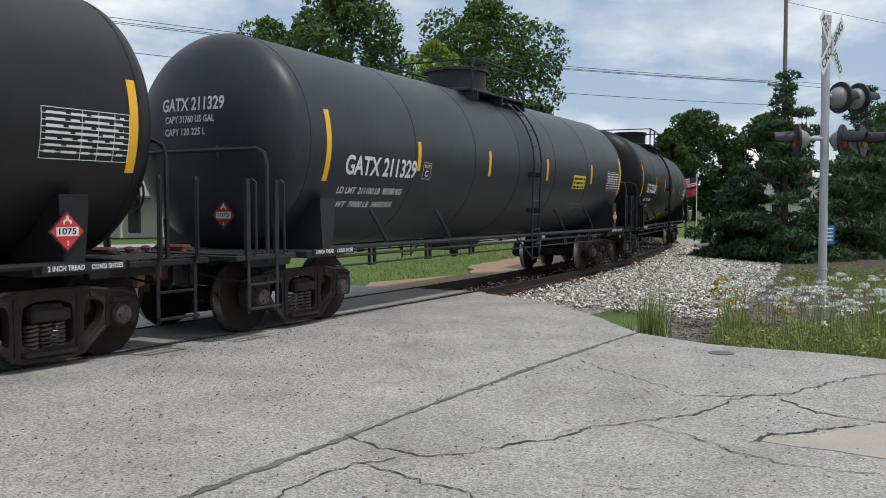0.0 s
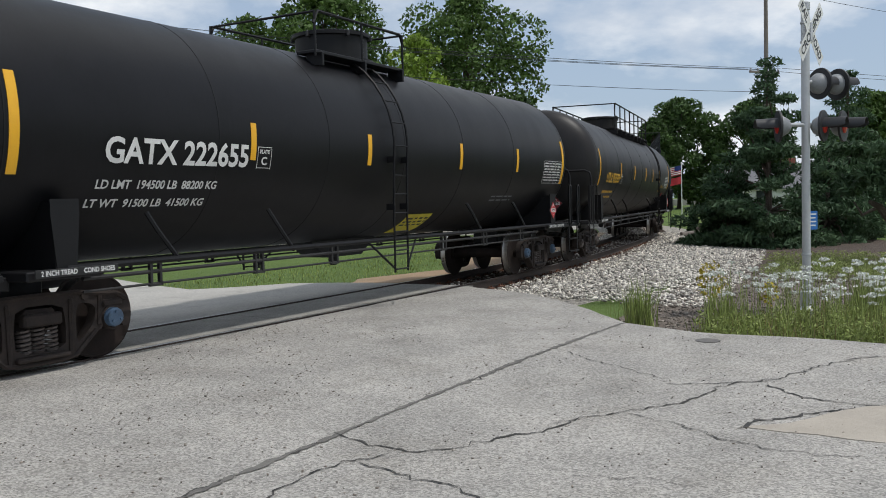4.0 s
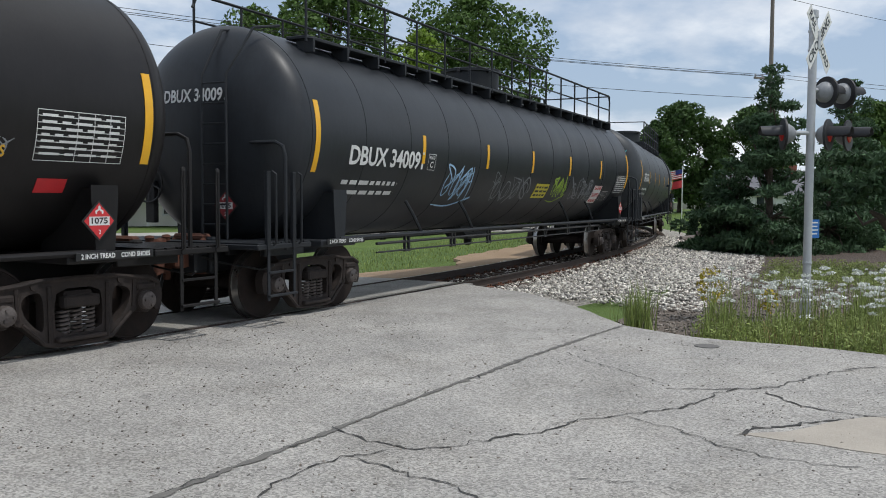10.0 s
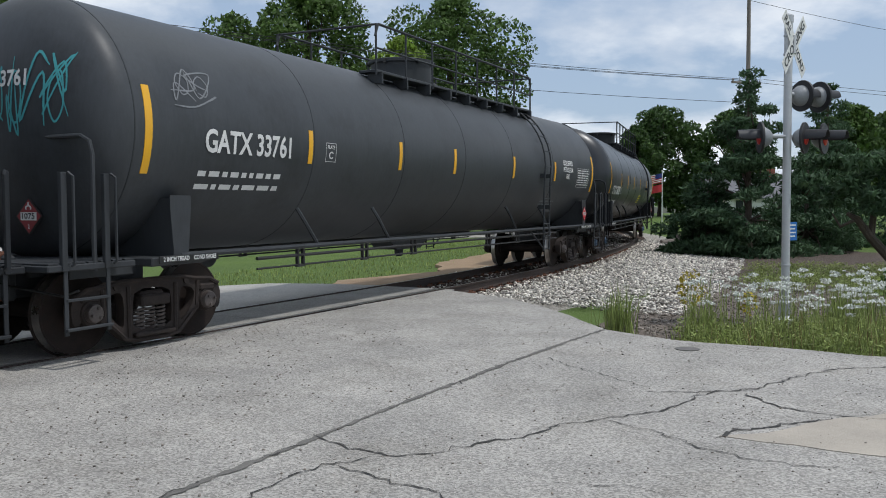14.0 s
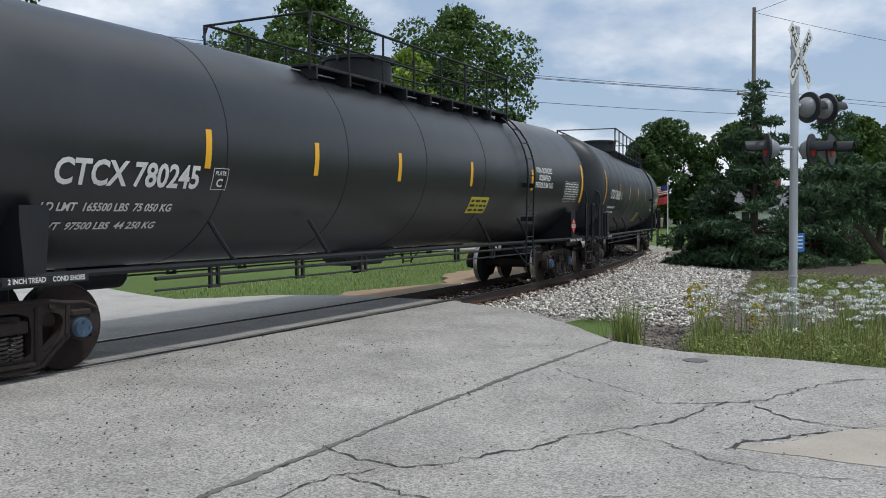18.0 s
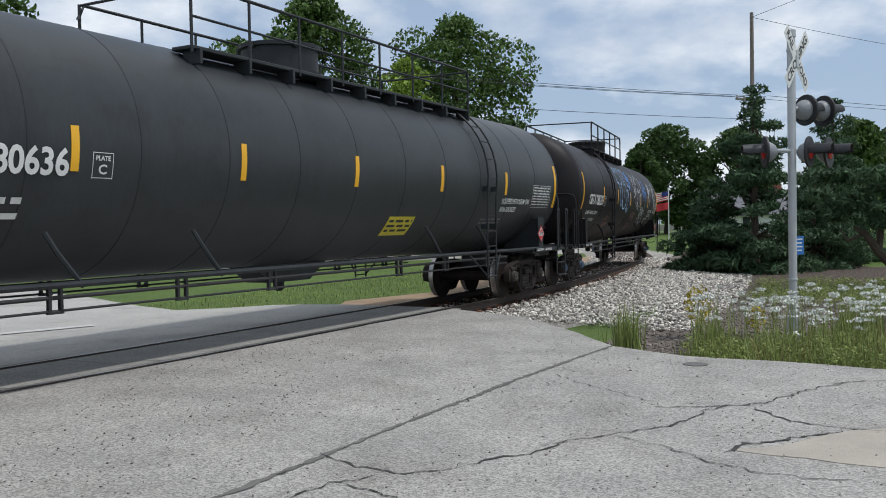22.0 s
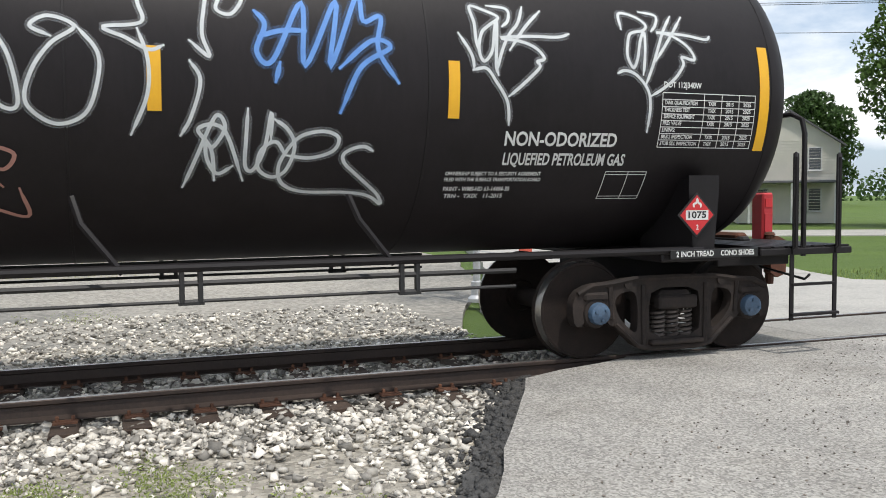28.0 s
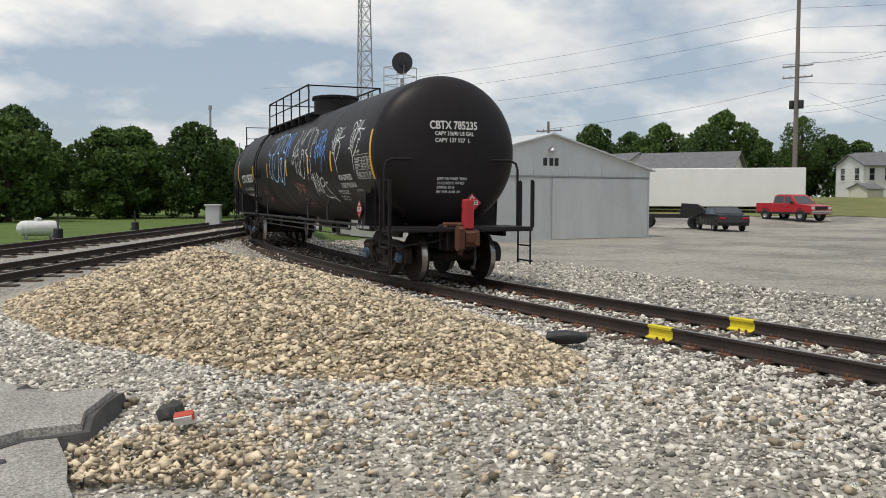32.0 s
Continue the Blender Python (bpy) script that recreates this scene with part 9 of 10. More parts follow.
cab = thing("signal_cabinet", "pale metal signal cabinet beside the main track", "cabinet", Matrix.Translation((-43.5, -43.3, G0)) @ pose(0, 0, 0, 0, 0, 40))
part("body", Geo().box((0, 0, 0.75), (1.3, 0.9, 1.4), 0.03), TIN, cab)
part("roof_cap", Geo().box((0, 0, 1.48), (1.45, 1.05, 0.08), 0.02), TIN, cab)
part("door", Geo().box((0, 0.46, 0.75), (1.1, 0.03, 1.2), 0.01), TIN, cab)
pt = thing("propane_tank", "white horizontal propane tank on feet", "propane tank", Matrix.Translation((-27.3, -38.5, G0 + 0.02)) @ pose(0, 0, 0, 0, 0, -28))
part("vessel", Geo().lathe([(0, -0.95), (0.2, -0.9), (0.34, -0.75), (0.36, -0.6), (0.36, 0.6), (0.34, 0.75), (0.2, 0.9), (0, 0.95)], 20, Matrix.Translation((0, 0, 0.5)) @ pose(0, 0, 0, 0, 90, 0)), TRIMW, pt)
part("dome_lid", Geo().lathe([(0.16, 0.82), (0.16, 0.98), (0.0, 1.02)], 14), TRIMW, pt)
for x in (-0.55, 0.55):
    part("foot", Geo().box((x, 0, 0.1), (0.12, 0.5, 0.24), 0.01), STEEL_, pt)
for k, (x, y) in enumerate(((-24.5, -33.2), (-33, -38.5))):
    sw = thing("switch_stand", "dark iron switch stand beside the rails", "switch stand", Matrix.Translation((x, y, G0)), group="switch stands")
    part("body", Geo().box((0, 0, 0.35), (0.3, 0.3, 0.7), 0.04), SIGK, sw)
    part("target_rod", Geo().tube([(0, 0, 0.7), (0, 0, 1.3)], 0.03, 6), SIGK, sw)
    part("lever", Geo().tube([(0, 0, 0.6), (0.5, 0.2, 0.3)], 0.03, 6), SIGK, sw)

# ---- vehicles ----
TYRE = M("tyre_rubber", (0.025, 0.025, 0.025), rough=0.85, bump=0.2)
RIM = M("wheel_rim", (0.5, 0.5, 0.5), (0.35, 0.35, 0.35), rough=0.35, metal=0.7, bump=0.0)
CHROME = M("chrome", (0.7, 0.7, 0.7), rough=0.15, metal=1.0, bump=0.0)
LAMPG = M("headlamp_glass", (0.75, 0.75, 0.72), rough=0.15, bump=0.0)
TAIL = M("tail_lamp", (0.45, 0.02, 0.02), rough=0.3, bump=0.0)
UNDER = M("chassis_black", (0.02, 0.02, 0.02), rough=0.8, bump=0.1)


def wheel(parent, x, y, r, w, rim=True):
    s = 1 if y > 0 else -1
    m = Matrix.Translation((x, y, r)) @ pose(0, 0, 0, -90 * s, 0, 0)
    t = part("wheel", Geo().lathe([(r * 0.6, -w / 2), (r * 0.93, -w / 2), (r, -w * 0.35), (r, w * 0.35), (r * 0.93, w / 2), (r * 0.6, w / 2)], 24, m, closed=True), TYRE, parent)
    part("rim", Geo().lathe([(0, w * 0.32), (r * 0.2, w * 0.36), (r * 0.3, w * 0.22), (r * 0.55, w * 0.3), (r * 0.62, w * 0.45), (r * 0.62, -w * 0.4)], 18, m), RIM if rim else UNDER, t)


def prism_y(outline, w, taper=0.0, z0=0):
    """Side outline (x, z) given width w, leaning inwards by taper above z0."""
    g = Geo()
    n = len(outline)
    for s in (-1, 1):
        for x, z in outline:
            g.v.append((x, s * (w / 2 - taper * max(0, z - z0)), z))
    g.f = [tuple(range(n)), tuple(range(n, 2 * n))[::-1]] + [(i, i + n, (i + 1) % n + n, (i + 1) % n) for i in range(n)]
    return g


def pane_side(parent, pts, w, taper, z0):
    for s in (-1, 1):
        g = Geo()
        out = [(x, s * (w / 2 - taper * max(0, z - z0) + 0.006), z) for x, z in pts]
        inn = [(x, y - s * 0.01, z) for x, y, z in out]
        n = len(pts)
        g.v = out + inn
        g.f = [tuple(range(n)) if s < 0 else tuple(range(n))[::-1]] + [(i, (i + 1) % n, (i + 1) % n + n, i + n) for i in range(n)]
        part("side_window", g, PANE, parent, sharp=20)


def pickup(at, yaw, paint, label, bed_cover=False, two_tone=None):
    t = thing("pickup_truck", label, "pickup truck", Matrix.Translation(at) @ pose(0, 0, 0, 0, 0, yaw))
    part("body", prism_y([(-2.75, 0.5), (2.7, 0.45), (2.78, 0.75), (2.72, 1.05), (1.3, 1.18), (-2.75, 1.18)], 1.9), paint, t, sharp=25)
    part("cabin", prism_y([(1.35, 1.17), (0.65, 1.78), (0.4, 1.86), (-0.75, 1.86), (-1.0, 1.75), (-1.05, 1.17)], 1.8, 0.22, 1.17), paint, t, sharp=25)
    pane_side(t, [(1.05, 1.22), (0.58, 1.7), (0.1, 1.74), (0.1, 1.22)], 1.8, 0.22, 1.17)
    pane_side(t, [(0.0, 1.22), (0.0, 1.74), (-0.75, 1.74), (-0.92, 1.65), (-0.95, 1.22)], 1.8, 0.22, 1.17)
    part("windscreen", Geo().add([(1.33, -0.76, 1.2), (1.33, 0.76, 1.2), (0.72, 0.66, 1.74), (0.72, -0.66, 1.74)], [(0, 1, 2, 3)]), PANE, t, sharp=0)
    part("bed_rim", Geo().box((-1.9, 0, 1.2), (1.7, 1.9, 0.05), 0.01), paint if not bed_cover else UNDER, t)
    part("lower_trim", Geo().box((0, 0, 0.52), (5.3, 1.93, 0.16), 0.02), two_tone or UNDER, t)
    for x in (1.75, -1.75):
        for y in (-0.86, 0.86):
            part("wheel_arch", Geo().lathe([(0.46, -0.11), (0.46, 0.11), (0.4, 0.11), (0.4, -0.11)], 20, Matrix.Translation((x, y * 0.99, 0.42)) @ pose(0, 0, 0, 90, 0, 0), closed=True), UNDER, t)
            wheel(t, x, y, 0.38, 0.25)
    part("front_bumper", Geo().box((2.82, 0, 0.6), (0.16, 1.9, 0.22), 0.04), CHROME, t)
    part("rear_bumper", Geo().box((-2.82, 0, 0.58), (0.16, 1.85, 0.18), 0.04), CHROME, t)
    part("grille", Geo().box((2.77, 0, 0.9), (0.06, 1.1, 0.22), 0.02), UNDER, t)
    for y in (-0.76, 0.76):
        part("headlamp", Geo().box((2.76, y, 0.9), (0.08, 0.3, 0.2), 0.03), LAMPG, t)
        part("tail_lamp", Geo().box((-2.76, y * 1.15, 0.95), (0.05, 0.14, 0.4), 0.02), TAIL, t)
        part("mirror", Geo().box((0.95, y * 1.35, 1.28), (0.12, 0.2, 0.18), 0.03), UNDER, t)
    for y in (-1, 1):
        for x in (0.3, -0.6):
            part("door_handle", Geo().box((x, y * 0.955, 1.05), (0.16, 0.02, 0.04), 0.006), CHROME, t)
    return t


def sedan(at, yaw, paint, label):
    t = thing("parked_car", label, "car", Matrix.Translation(at) @ pose(0, 0, 0, 0, 0, yaw))
    part("body", prism_y([(-2.3, 0.35), (2.3, 0.32), (2.4, 0.55), (2.3, 0.78), (1.0, 0.95), (-1.5, 1.0), (-2.3, 0.95), (-2.38, 0.6)], 1.8), paint, t, sharp=25)
    part("cabin", prism_y([(1.05, 0.94), (0.25, 1.38), (-0.9, 1.4), (-1.75, 0.98)], 1.7, 0.3, 0.95), paint, t, sharp=25)
    pane_side(t, [(0.85, 0.99), (0.22, 1.33), (-0.25, 1.34), (-0.25, 0.99)], 1.7, 0.3, 0.95)
    pane_side(t, [(-0.33, 0.99), (-0.33, 1.34), (-0.85, 1.34), (-1.4, 1.02)], 1.7, 0.3, 0.95)
    part("windscreen", Geo().add([(1.0, -0.75, 0.985), (1.0, 0.75, 0.985), (0.3, 0.66, 1.37), (0.3, -0.66, 1.37)], [(0, 1, 2, 3)]), PANE, t, sharp=0)
    part("rear_window", Geo().add([(-1.65, 0.75, 1.045), (-1.65, -0.75, 1.045), (-0.95, -0.66, 1.39), (-0.95, 0.66, 1.39)], [(0, 1, 2, 3)]), PANE, t, sharp=0)
    for x in (1.4, -1.4):
        for y in (-0.82, 0.82):
            wheel(t, x, y, 0.32, 0.21)
    part("front_bumper", Geo().box((2.36, 0, 0.45), (0.14, 1.75, 0.2), 0.05), paint, t)
    part("rear_bumper", Geo().box((-2.36, 0, 0.5), (0.14, 1.75, 0.22), 0.05), paint, t)
    for y in (-0.66, 0.66):
        part("headlamp", Geo().box((2.33, y, 0.68), (0.08, 0.34, 0.13), 0.03), LAMPG, t)
        part("tail_lamp", Geo().box((-2.36, y, 0.78), (0.05, 0.36, 0.14), 0.02), TAIL, t)
        part("mirror", Geo().box((0.7, y * 1.4, 1.0), (0.1, 0.16, 0.12), 0.02), paint, t)
    return t


NAVY = M("navy_car_paint", (0.022, 0.03, 0.085), (0.015, 0.02, 0.06), rough=0.25, bump=0.0)
REDP = M("red_truck_paint", (0.50, 0.022, 0.035), (0.4, 0.02, 0.03), rough=0.3, bump=0.0)
BLKP = M("black_car_paint", (0.018, 0.018, 0.022), rough=0.25, bump=0.0)
SILV = M("silver_trim_paint", (0.5, 0.5, 0.5), rough=0.35, metal=0.4, bump=0.0)
CREAMP = M("cream_car_paint", (0.55, 0.5, 0.42), rough=0.35, bump=0.0)
RVW = M("motorhome_white", (0.86, 0.86, 0.84), (0.80, 0.80, 0.78), rough=0.4, bump=0.05)
pickup((-25.7, 19.7, -0.28), -128.7, NAVY, "navy blue pickup truck with silver lower trim in the lot", two_tone=SILV)
pickup((-69.9, -11.6, bank_z(-69.9, -11.6) + 0.06), 52, REDP, "red pickup truck parked at the lot's edge")
sedan((-55.3, -13.4, -0.28), 212, BLKP, "black sedan parked in the gravel lot")
sedan((-30.9, 35.4, -0.31), 84, CREAMP, "old cream-coloured sedan parked by the house")

# red road tractor with a small plough at its nose
sm = thing("road_tractor", "red sleeper-cab road tractor parked in the lot", "truck", Matrix.Translation((-33.8, 16.55, -0.28)) @ pose(0, 0, 0, 0, 0, 37) @ Matrix.Scale(0.88, 4))
part("chassis", Geo().box((0.3, 0, 0.85), (7.5, 0.9, 0.3), 0.02), UNDER, sm)
part("sleeper", prism_y([(-0.9, 1.0), (1.3, 1.0), (1.3, 3.05), (0.9, 3.25), (-0.6, 3.3), (-0.9, 3.15)], 2.3, 0.04, 1.2), REDP, sm, sharp=25)
part("cab", prism_y([(1.28, 0.9), (2.6, 0.9), (2.75, 1.75), (2.35, 2.55), (1.28, 2.6)], 2.2, 0.08, 1.6), REDP, sm, sharp=25)
part("bonnet", prism_y([(2.6, 0.85), (4.0, 0.8), (4.15, 1.2), (4.05, 1.5), (2.72, 1.78)], 1.7), REDP, sm, sharp=25)
pane_side(sm, [(1.6, 1.75), (2.55, 1.75), (2.3, 2.42), (1.6, 2.45)], 2.2, 0.08, 1.6)
pane_side(sm, [(-0.7, 2.5), (-0.05, 2.5), (-0.1, 2.85), (-0.6, 2.85)], 2.3, 0.04, 1.2)
part("windscreen", Geo().add([(2.76, -0.95, 1.8), (2.76, 0.95, 1.8), (2.4, 0.9, 2.48), (2.4, -0.9, 2.48)], [(0, 1, 2, 3)]), PANE, sm, sharp=0)
part("sun_visor", Geo().box((2.55, 0, 2.62), (0.5, 2.0, 0.12), 0.03), REDP, sm)
part("grille", Geo().box((4.12, 0, 1.18), (0.1, 1.0, 0.6), 0.03), CHROME, sm)
part("bumper", Geo().box((4.2, 0, 0.6), (0.22, 2.2, 0.3), 0.05), CHROME, sm)
for y in (-1, 1):
    part("front_fender", prism_y([(2.75, 0.75), (2.85, 1.12), (3.2, 1.32), (3.7, 1.25), (4.05, 0.95), (4.05, 0.75), (3.9, 0.75), (3.6, 1.02), (3.2, 1.02), (2.95, 0.75)], 0.5), UNDER, sm, m=Matrix.Translation((0, y * 0.9, 0)), sharp=25)
    part("headlamp", Geo().box((4.02, y * 0.75, 1.12), (0.14, 0.3, 0.22), 0.04), LAMPG, sm)
    part("mirror", Geo().box((2.6, y * 1.3, 2.1), (0.1, 0.12, 0.6), 0.02), CHROME, sm)
    part("fuel_tank", Geo().lathe([(0.0, -0.8), (0.3, -0.78), (0.33, -0.7), (0.33, 0.7), (0.3, 0.78), (0, 0.8)], 16, Matrix.Translation((0.4, y * 0.95, 0.72)) @ pose(0, 0, 0, 0, 90, 0)), UNDER, sm)
    wheel(sm, 3.35, y * 0.98, 0.5, 0.28)
    for x in (-1.8, -3.1):
        wheel(sm, x, y * 0.9, 0.5, 0.5)
        part("mudguard", Geo().box((x - 0.6, y * 0.9, 0.75), (0.04, 0.55, 0.6), 0.01), UNDER, sm)
part("fifth_wheel", Geo().lathe([(0.0, 1.02), (0.45, 1.02), (0.48, 1.08), (0.0, 1.12)], 18, Matrix.Translation((-2.4, 0, 0))), UNDER, sm)
pl = part("plough_blade", Geo().prism([(-0.12, 0.1), (0.1, 0.1), (0.02, 0.35), (0.1, 0.7), (0.0, 0.72), (-0.1, 0.4)], 2.3, Matrix.Translation((4.9, 0, 0))), REDP, sm, "small red plough blade")
part("plough_arm", Geo().box((4.55, 0.4, 0.5), (0.7, 0.1, 0.12), 0.02), REDP, pl)

# motorhome
rv = thing("motorhome", "long white motorhome with dark windows and swoosh stripes", "motorhome", Matrix.Translation((-34.2, 23.7, -0.28)) @ pose(0, 0, 0, 0, 0, 54.4) @ Matrix.Scale(1.15, 4))
part("body", prism_y([(-4.6, 0.5), (4.2, 0.5), (4.75, 0.75), (4.8, 1.2), (4.45, 2.5), (4.1, 2.95), (-4.6, 2.95)], 2.4), RVW, rv, sharp=25)
part("windscreen", Geo().add([(4.83, -1.05, 1.3), (4.83, 1.05, 1.3), (4.48, 1.05, 2.45), (4.48, -1.05, 2.45)], [(0, 1, 2, 3)]), PANE, rv, sharp=0)
pane_side(rv, [(3.5, 1.4), (4.55, 1.4), (4.3, 2.35), (3.5, 2.35)], 2.4, 0, 1)
pane_side(rv, [(-0.6, 1.5), (0.7, 1.5), (0.7, 2.25), (-0.6, 2.25)], 2.4, 0, 1)
pane_side(rv, [(1.9, 1.6), (2.5, 1.6), (2.5, 2.3), (1.9, 2.3)], 2.4, 0, 1)
pane_side(rv, [(-3.6, 1.6), (-2.5, 1.6), (-2.5, 2.2), (-3.6, 2.2)], 2.4, 0, 1)
RVS = M("motorhome_stripe", (0.2, 0.23, 0.3), rough=0.4, bump=0.0)
for s in (-1, 1):
    sg = Geo()
    for k, (x0, z0, x1, z1, w_) in enumerate(((-4.3, 0.9, 3.8, 1.25, 0.10), (-3.0, 0.8, 3.6, 1.05, 0.06), (-1.0, 0.72, 3.9, 0.9, 0.05))):
        sg.add([(x0, s * 1.206, z0), (x1, s * 1.206, z1), (x1, s * 1.206, z1 + w_), (x0, s * 1.206, z0 + w_ * 0.4)], [(0, 1, 2, 3) if s < 0 else (3, 2, 1, 0)])
    part("swoosh_stripe", sg, RVS, rv, sharp=0)
    part("entry_door", Geo().box((1.25, s * 1.205, 1.55), (0.75, 0.02, 1.9), 0.005), RVW, rv)
    for x in (3.0, -2.2):
        wheel(rv, x, s * 1.05, 0.42, 0.28)
part("roof_unit", Geo().box((-0.5, 0, 3.08), (1.0, 0.8, 0.28), 0.08), RVW, rv)
part("roof_unit", Geo().box((2.2, 0, 3.05), (0.8, 0.6, 0.2), 0.06), RVW, rv)
part("lower_skirt", Geo().box((0, 0, 0.5), (8.6, 2.42, 0.25), 0.03), RVS, rv)

# white box trailer and a bare trailer frame
bt = thing("box_trailer", "long white box trailer parked behind the cars", "trailer", Matrix.Translation((-76.1, -20.3, -0.1)) @ pose(0, 0, 0, 0, 0, 103) @ Matrix.Scale(1.17, 4))
part("box", Geo().box((0, 0, 2.25), (14.5, 2.5, 2.7), 0.04), TINW, bt)
part("under_frame", Geo().box((0, 0, 0.85), (14.0, 1.0, 0.25), 0.02), UNDER, bt)
for k in range(25):
    part("wall_rib", Geo().box((-7.0 + k * 0.58, 1.26, 2.25), (0.04, 0.02, 2.6), 0.004), TINW, bt)
for x in (-5.6, -4.4):
    for y in (-0.95, 0.95):
        wheel(bt, x, y, 0.5, 0.4, False)
for y in (-0.7, 0.7):
    part("landing_leg", Geo().box((4.6, y, 0.45), (0.15, 0.15, 0.9), 0.01), UNDER, bt)
ft = thing("bare_truck_chassis", "black bare truck chassis with stacked gear", "truck", Matrix.Translation((-57.5, -17.0, -0.28)) @ pose(0, 0, 0, 0, 0, 100))
part("frame", Geo().box((0, 0, 0.8), (4.6, 0.9, 0.25), 0.03), UNDER, ft)
part("cab_block", prism_y([(0.6, 0.7), (2.2, 0.7), (2.3, 1.1), (1.6, 1.55), (0.7, 1.6)], 1.7), UNDER, ft, sharp=25)
for x in (-1.5, 1.5):
    for y in (-0.8, 0.8):
        wheel(ft, x, y, 0.42, 0.28, False)

# ---- trees of the south side ----
tA = tree("oak_tree", "massive dark green tree behind the motorhome", (-50.4, 34.4), 14.5, 7.0, 2.4, DEEP, 51, 16000, 0.38, 48, 0.4, group="town trees")
tB = tree("shade_tree", "tall leafy shade tree by the street", (-22.5, 42.5), 17.5, 5.2, 6.8, MAPLE, 52, 7500, 0.34, 44, 0.4, group="town trees")
tC = tree("round_tree", "round dark red-green tree on a lawn", (-24, 55), 9.5, 3.4, 2.2, DEEP, 53, 4500, 0.4, 20, 0.2, group="town trees")
tD = tree("hedge_tree", "bushy green tree in the tree line", (-60, -70), 8.6, 4.2, 0.8, MAPLE, 54, 9000, 0.38, 34, 0.2, group="tree line")
tE = tree("hedge_tree", "dark green tree in the tree line", (-66, -78), 9.2, 4.6, 0.8, DEEP, 55, 9000, 0.38, 34, 0.2, group="tree line")
tF = tree("sapling_tree", "bright green small tree by the fence", (-69.4, 23.7), 9.4, 3.1, 0.6, MAPLE, 56, 6500, 0.4, 20, 0.15, group="town trees")
rng = random.Random(91)
for x, y, k, sc in ((-56, 51, tA, 0.95), (-33, 62, tB, 0.7), (-12, 60, tB, 0.8), (-6, 75, tA, 0.9), (-44, -66, tD, 1.0), (-38, -68, tE, 1.05), (-50, -74, tE, 1.0), (-33, -76, tD, 1.25), (-27, -70, tE, 1.3), (-56, -78, tD, 0.9), (-74, -92, tE, 0.9), (-82, -100, tD, 0.9), (-90, -104, tE, 0.9), (-98, -108, tD, 0.9), (-22, -78, tD, 1.2), (-15, -74, tE, 1.2),
                    (-127.5, -29.9, tD, 1.3), (-121.5, -18.8, tB, 0.62), (-125.8, -16.2, tE, 0.95), (-131, -13.0, tD, 0.95), (-129, -21, tE, 0.8), (-138, -27, tD, 0.95), (-140, -33, tE, 0.9), (-151, -6.5, tE, 0.75), (-150, -1, tD, 0.8), (-148, 4, tE, 0.8), (-146, 9, tD, 0.8), (-119, 15.5, tA, 0.93), (-116, 18.6, tA, 0.86), (-118, 22, tE, 1.2), (-117, 26, tD, 0.95), (-123, 24, tE, 1.0), (-110, 30.0, tB, 0.9), (-113, 28, tD, 1.3), (-108, 35, tB, 0.88), (-107, 41, tA, 0.78), (-107, 46, tA, 0.74), (-114, 50, tA, 0.9), (-106, 58, tD, 1.2),
                    (-70.5, 27.5, tF, 0.52), (-66, 30.5, tF, 0.62), (-78.5, 23.2, tF, 0.36), (-108, -27, tE, 0.9), (-112, -34, tD, 1.0), (-106, -41, tE, 1.0), (-100, -52, tD, 0.9), (-112, -58, tE, 0.9), (-120, -66, tD, 1.0), (-130, -44, tE, 1.0), (-58, 40, tE, 1.0), (-66, 48, tD, 1.3), (-62, -64, tE, 0.95), (-68, -60, tD, 0.9), (-72, -56, tE, 0.9), (-76, -62, tD, 1.0), (-70, -68, tD, 1.0), (-80, -56, tE, 0.85), (-55, -68, tD, 1.0), (-86, -50, tD, 0.8)):
    c = copy_thing(k, Matrix.Translation((x, y, bank_z(x, y) - 0.06)) @ pose(0, 0, 0, 0, 0, rng.uniform(0, 360)))
    c.scale = (sc, sc, sc * rng.uniform(0.92, 1.08))


def spruce(at, h, rad, seed):
    t = thing("spruce_tree", "tall dark pointed spruce tree", "spruce tree", Matrix.Translation((at[0], at[1], bank_z(*at) - 0.1)))
    rg = random.Random(seed)
    L = []
    for i in range(24):
        q = i / 23
        z = 1.0 + (h - 1.0) * q
        w = rad * (1 - q) ** 0.85 + 0.12
        for k in range(max(3, int(7 * (1 - q)) + 3)):
            a, f = rg.uniform(0, 6.283), rg.uniform(0.75, 1.12)
            for e in (0.3, 0.6, 0.88):
                L.append(((w * f * e * math.cos(a), w * f * e * math.sin(a), z - 0.16 * w * e), (w * 0.2 + 0.1, w * 0.2 + 0.1, 0.24)))
    part("trunk", Geo().tube([(0, 0, 0), (0, 0, h * 0.96)], [0.28, 0.03], 8), BARK, t)
    part("crown", leaf_cloud("crown", L, 20000, 0.34, NEEDLE, seed, 0.5, 0.4), None, t)


spruce((-107.8, 2.2), 16.0, 4.4, 61)
for k, (x, y, h_, r_1) in enumerate(((-80.8, -0.9, 2.2, 1.7), (-82, 4.5, 0.8, 0.9), (-80.5, 12, 1.0, 1.4))):
    t = thing("lot_shrub", "low green shrub at the lot's edge", "shrub", Matrix.Translation((x - 3, y + 2.5, bank_z(x - 3, y + 2.5))), group="lot shrubs")
    L = [((0.5 * math.cos(a) * r_1, 0.5 * math.sin(a) * r_1, h_ * 0.5), (r_1 * 0.5, r_1 * 0.5, h_ * 0.5)) for a in range(6)]
    part("trunk", Geo().tube([(0, 0, 0), (0, 0, h_ * 0.6)], [0.05, 0.02], 6), BARK, t)
    part("crown", leaf_cloud("crown", L, 1500, 0.2, MAPLE, 71 + k, 0.7), None, t)
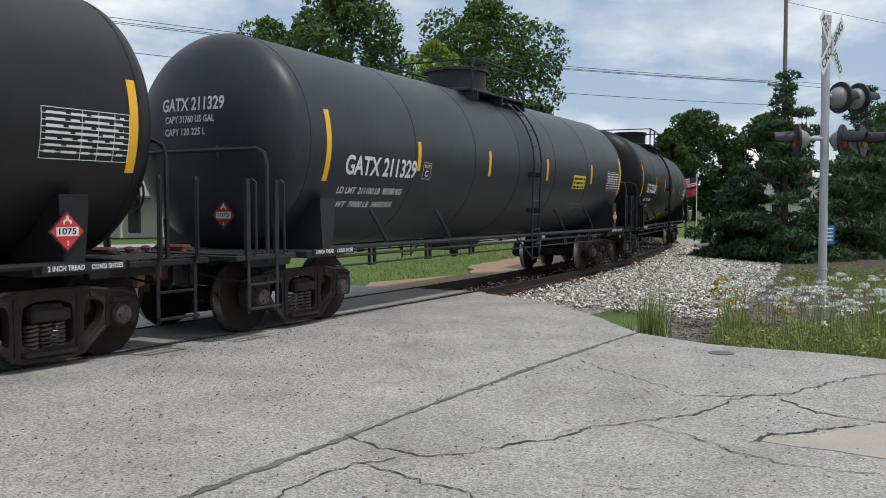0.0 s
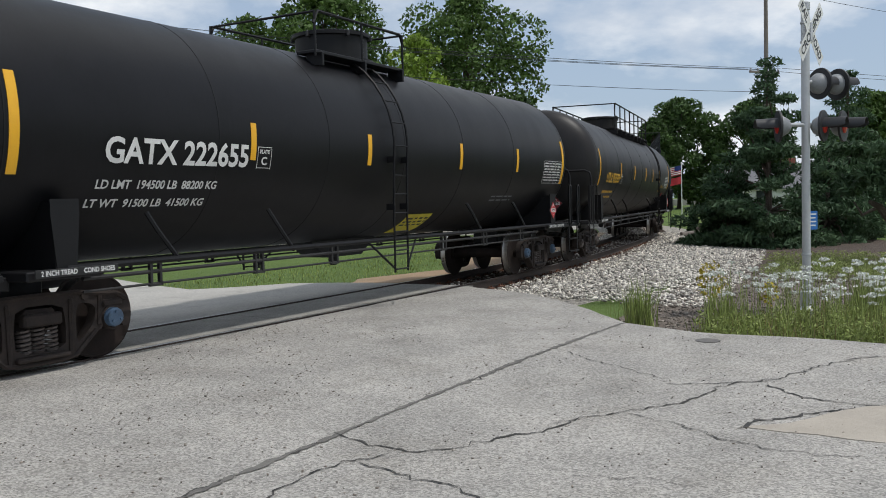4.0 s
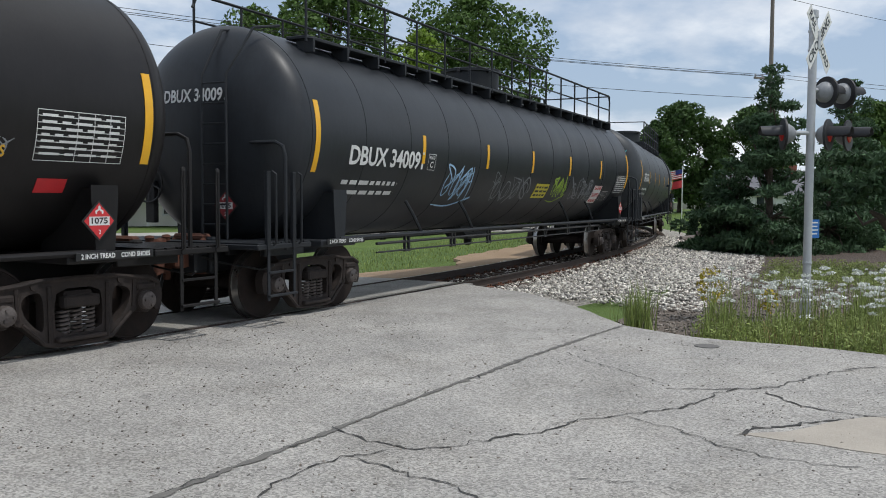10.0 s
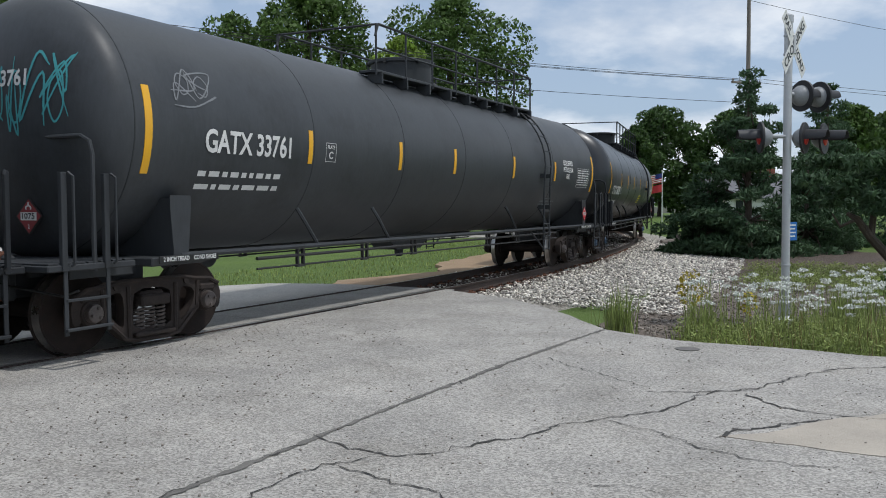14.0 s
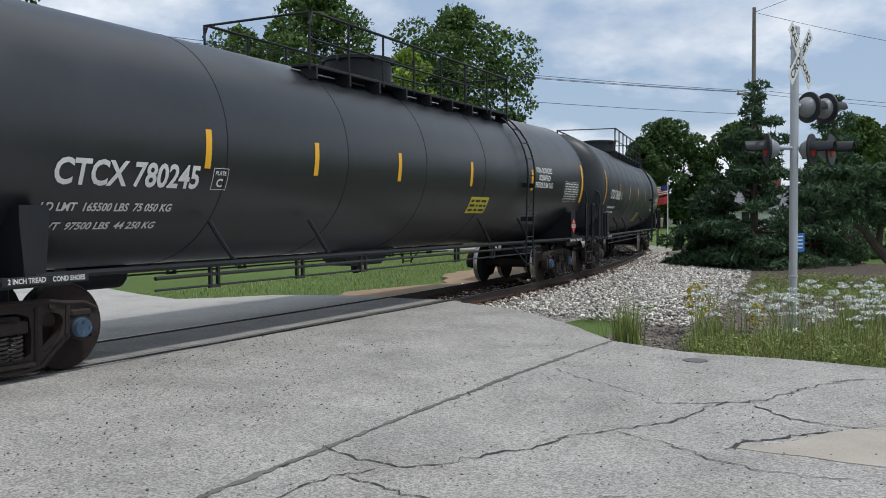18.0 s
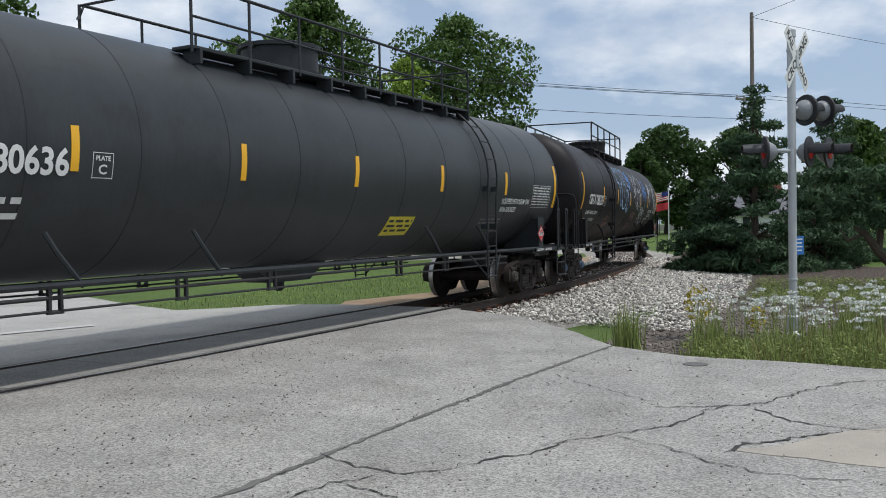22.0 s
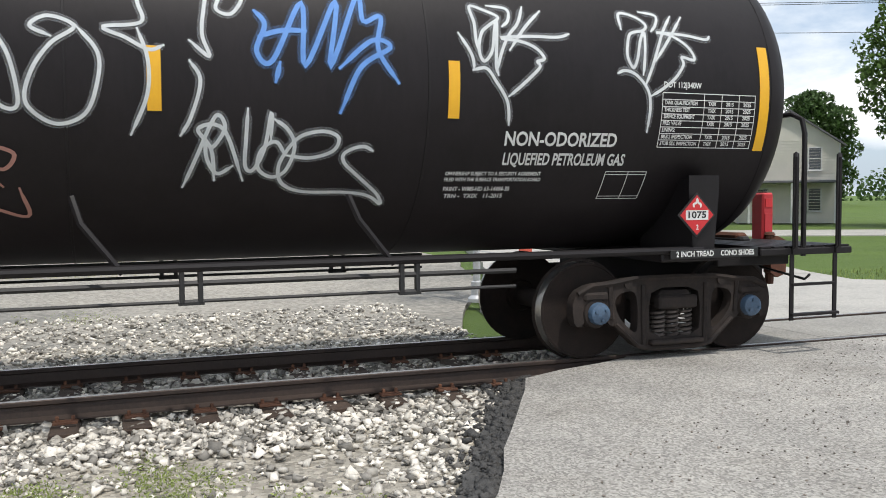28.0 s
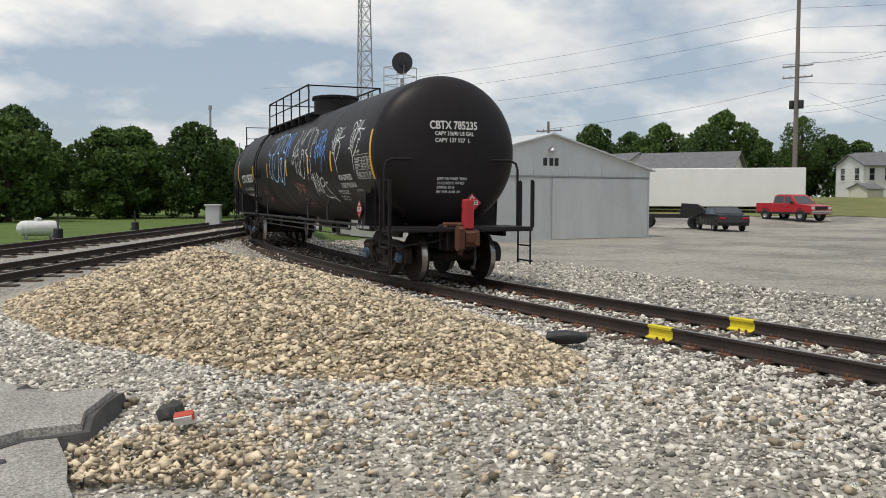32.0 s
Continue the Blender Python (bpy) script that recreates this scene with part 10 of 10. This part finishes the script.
woods = []
rng = random.Random(5)
for k in range(420):
    a = 2 * math.pi * k / 420
    d = 235 + rng.uniform(-25, 40)
    h_ = rng.uniform(4.5, 8.0)
    woods.append(((d * math.sin(a), d * math.cos(a), h_ * 0.45 - 0.3), (rng.uniform(4, 7), rng.uniform(4, 7), h_ * 0.75)))
tagged(new("distant_woods", leaf_cloud("distant_woods", woods, 42000, 1.3, DEEP, 81)), "dark green belt of woods round the horizon", "woods", kind="stuff")

# ---- small things by the track ----
PAINTY = M("marking_paint_yellow", (0.78, 0.66, 0.03), (0.62, 0.5, 0.03), rough=0.7, scale=14, fine=60, bump=0.1)
for sd in (-GAUGE / 2, GAUGE / 2):
    keep_prof = list(PROFILE)
    PROFILE[:] = [(o * 1.07 + (0.004 if o > 0 else -0.004), z + 0.003) for o, z in keep_prof]
    me = rail_mesh(track_at, -15.98, -15.55, sd, 0.1)
    PROFILE[:] = keep_prof
    me.materials.clear()
    me.materials.append(PAINTY)
    me.polygons.foreach_set("material_index", [0] * len(me.polygons))
    part("paint_mark", me, None, line, "yellow spray-painted mark across the rail")
BAGM = M("black_plastic", (0.02, 0.022, 0.026), rough=0.35, scale=8, bump=0.4, dist=0.02)
g = Geo().lathe([(0.0, -0.36), (0.07, -0.35), (0.12, -0.22), (0.14, 0.0), (0.13, 0.2), (0.09, 0.33), (0.0, 0.36)], 16)
g.v = [(x * (1 + 0.45 * noise.noise(Vector((x * 11, y * 11, z * 7)))), y * 0.85, z) for x, y, z in g.v]
solid("black_plastic_roll", g, BAGM, "crumpled black plastic roll lying on the gravel", "plastic roll", Matrix.Translation((-11.0, -4.95, -0.15 + max(0.0, pile_h(-11.0, -4.95)))) @ pose(0, 0, 0, 90, 20, 25) @ Matrix.Scale(0.72, 4))
lit = thing("crushed_carton", "crushed red and white paper carton on the stones", "litter", Matrix.Translation((-5.85, -6.1, -0.17)) @ pose(0, 0, 0, 8, -6, 40))
CARD, CARDR = M("white_card", (0.75, 0.73, 0.7), rough=0.8, bump=0.1), M("red_card", (0.6, 0.08, 0.04), rough=0.7, bump=0.1)
part("tray", Geo().prism([(-0.17, 0.0), (0.15, 0.01), (0.17, 0.07), (0.05, 0.1), (-0.19, 0.05)], 0.14), CARD, lit)
part("printed_side", Geo().prism([(-0.02, 0.03), (0.14, 0.03), (0.15, 0.08), (0.03, 0.105)], 0.146), CARDR, lit)
ck = thing("asphalt_slab", "broken slab of old asphalt with a tarred black edge", "asphalt slab", Matrix.Translation((-5.05, -7.3, -0.2)) @ pose(0, 0, 0, 0, 0, 20))
rng = random.Random(8)
top = []
for k in range(14):
    a = 2 * math.pi * k / 14
    r1 = rng.uniform(0.75, 1.15)
    top.append((r1 * 1.0 * math.cos(a), r1 * 0.9 * math.sin(a)))
g = Geo()
g.v = [(x * 1.06, y * 1.06, -0.1) for x, y in top] + [(x, y, 0.10 + rng.uniform(-0.03, 0.03)) for x, y in top]
g.f = [tuple(range(14, 28))] + [(i, (i + 1) % 14, (i + 1) % 14 + 14, i + 14) for i in range(14)]
part("slab", g, TAR, ck, sharp=20)
g2 = Geo()
g2.v = [(x * 0.9, y * 0.9, 0.14) for x, y in top] + [(x * 0.92, y * 0.92, 0.05) for x, y in top]
g2.f = [tuple(range(14))] + [(i + 14, (i + 1) % 14 + 14, (i + 1) % 14, i) for i in range(14)]
part("worn_top", g2, PAVE, ck, sharp=20)
for k in range(7):
    a, d = rng.uniform(0, 6.28), rng.uniform(0.9, 1.4)
    part("asphalt_lump", Geo().add([tuple(v) for v in ICO_V * 0.09], [tuple(f) for f in ICO_F.tolist()]), TAR, ck, m=Matrix.Translation((d * math.cos(a), d * math.sin(a), 0.02)) @ pose(0, 0, 0, rng.uniform(0, 90), rng.uniform(0, 90), 0))
lg_ = thing("fallen_log", "pale bare log lying beside the mulch", "log", Matrix.Translation((12.6, 42.5, -0.28)) @ pose(0, 0, 0, 0, 0, 20))
part("trunk_piece", Geo().tube([(-0.9, 0, 0.12), (0, 0.05, 0.15), (0.9, -0.05, 0.12)], [0.13, 0.15, 0.11], 9), WOOD, lg_)
part("stump", Geo().lathe([(0.2, 0), (0.17, 0.3), (0.15, 0.45), (0.0, 0.46)], 10, Matrix.Translation((0.3, 0.2, 0))), WOOD, lg_)

motions()
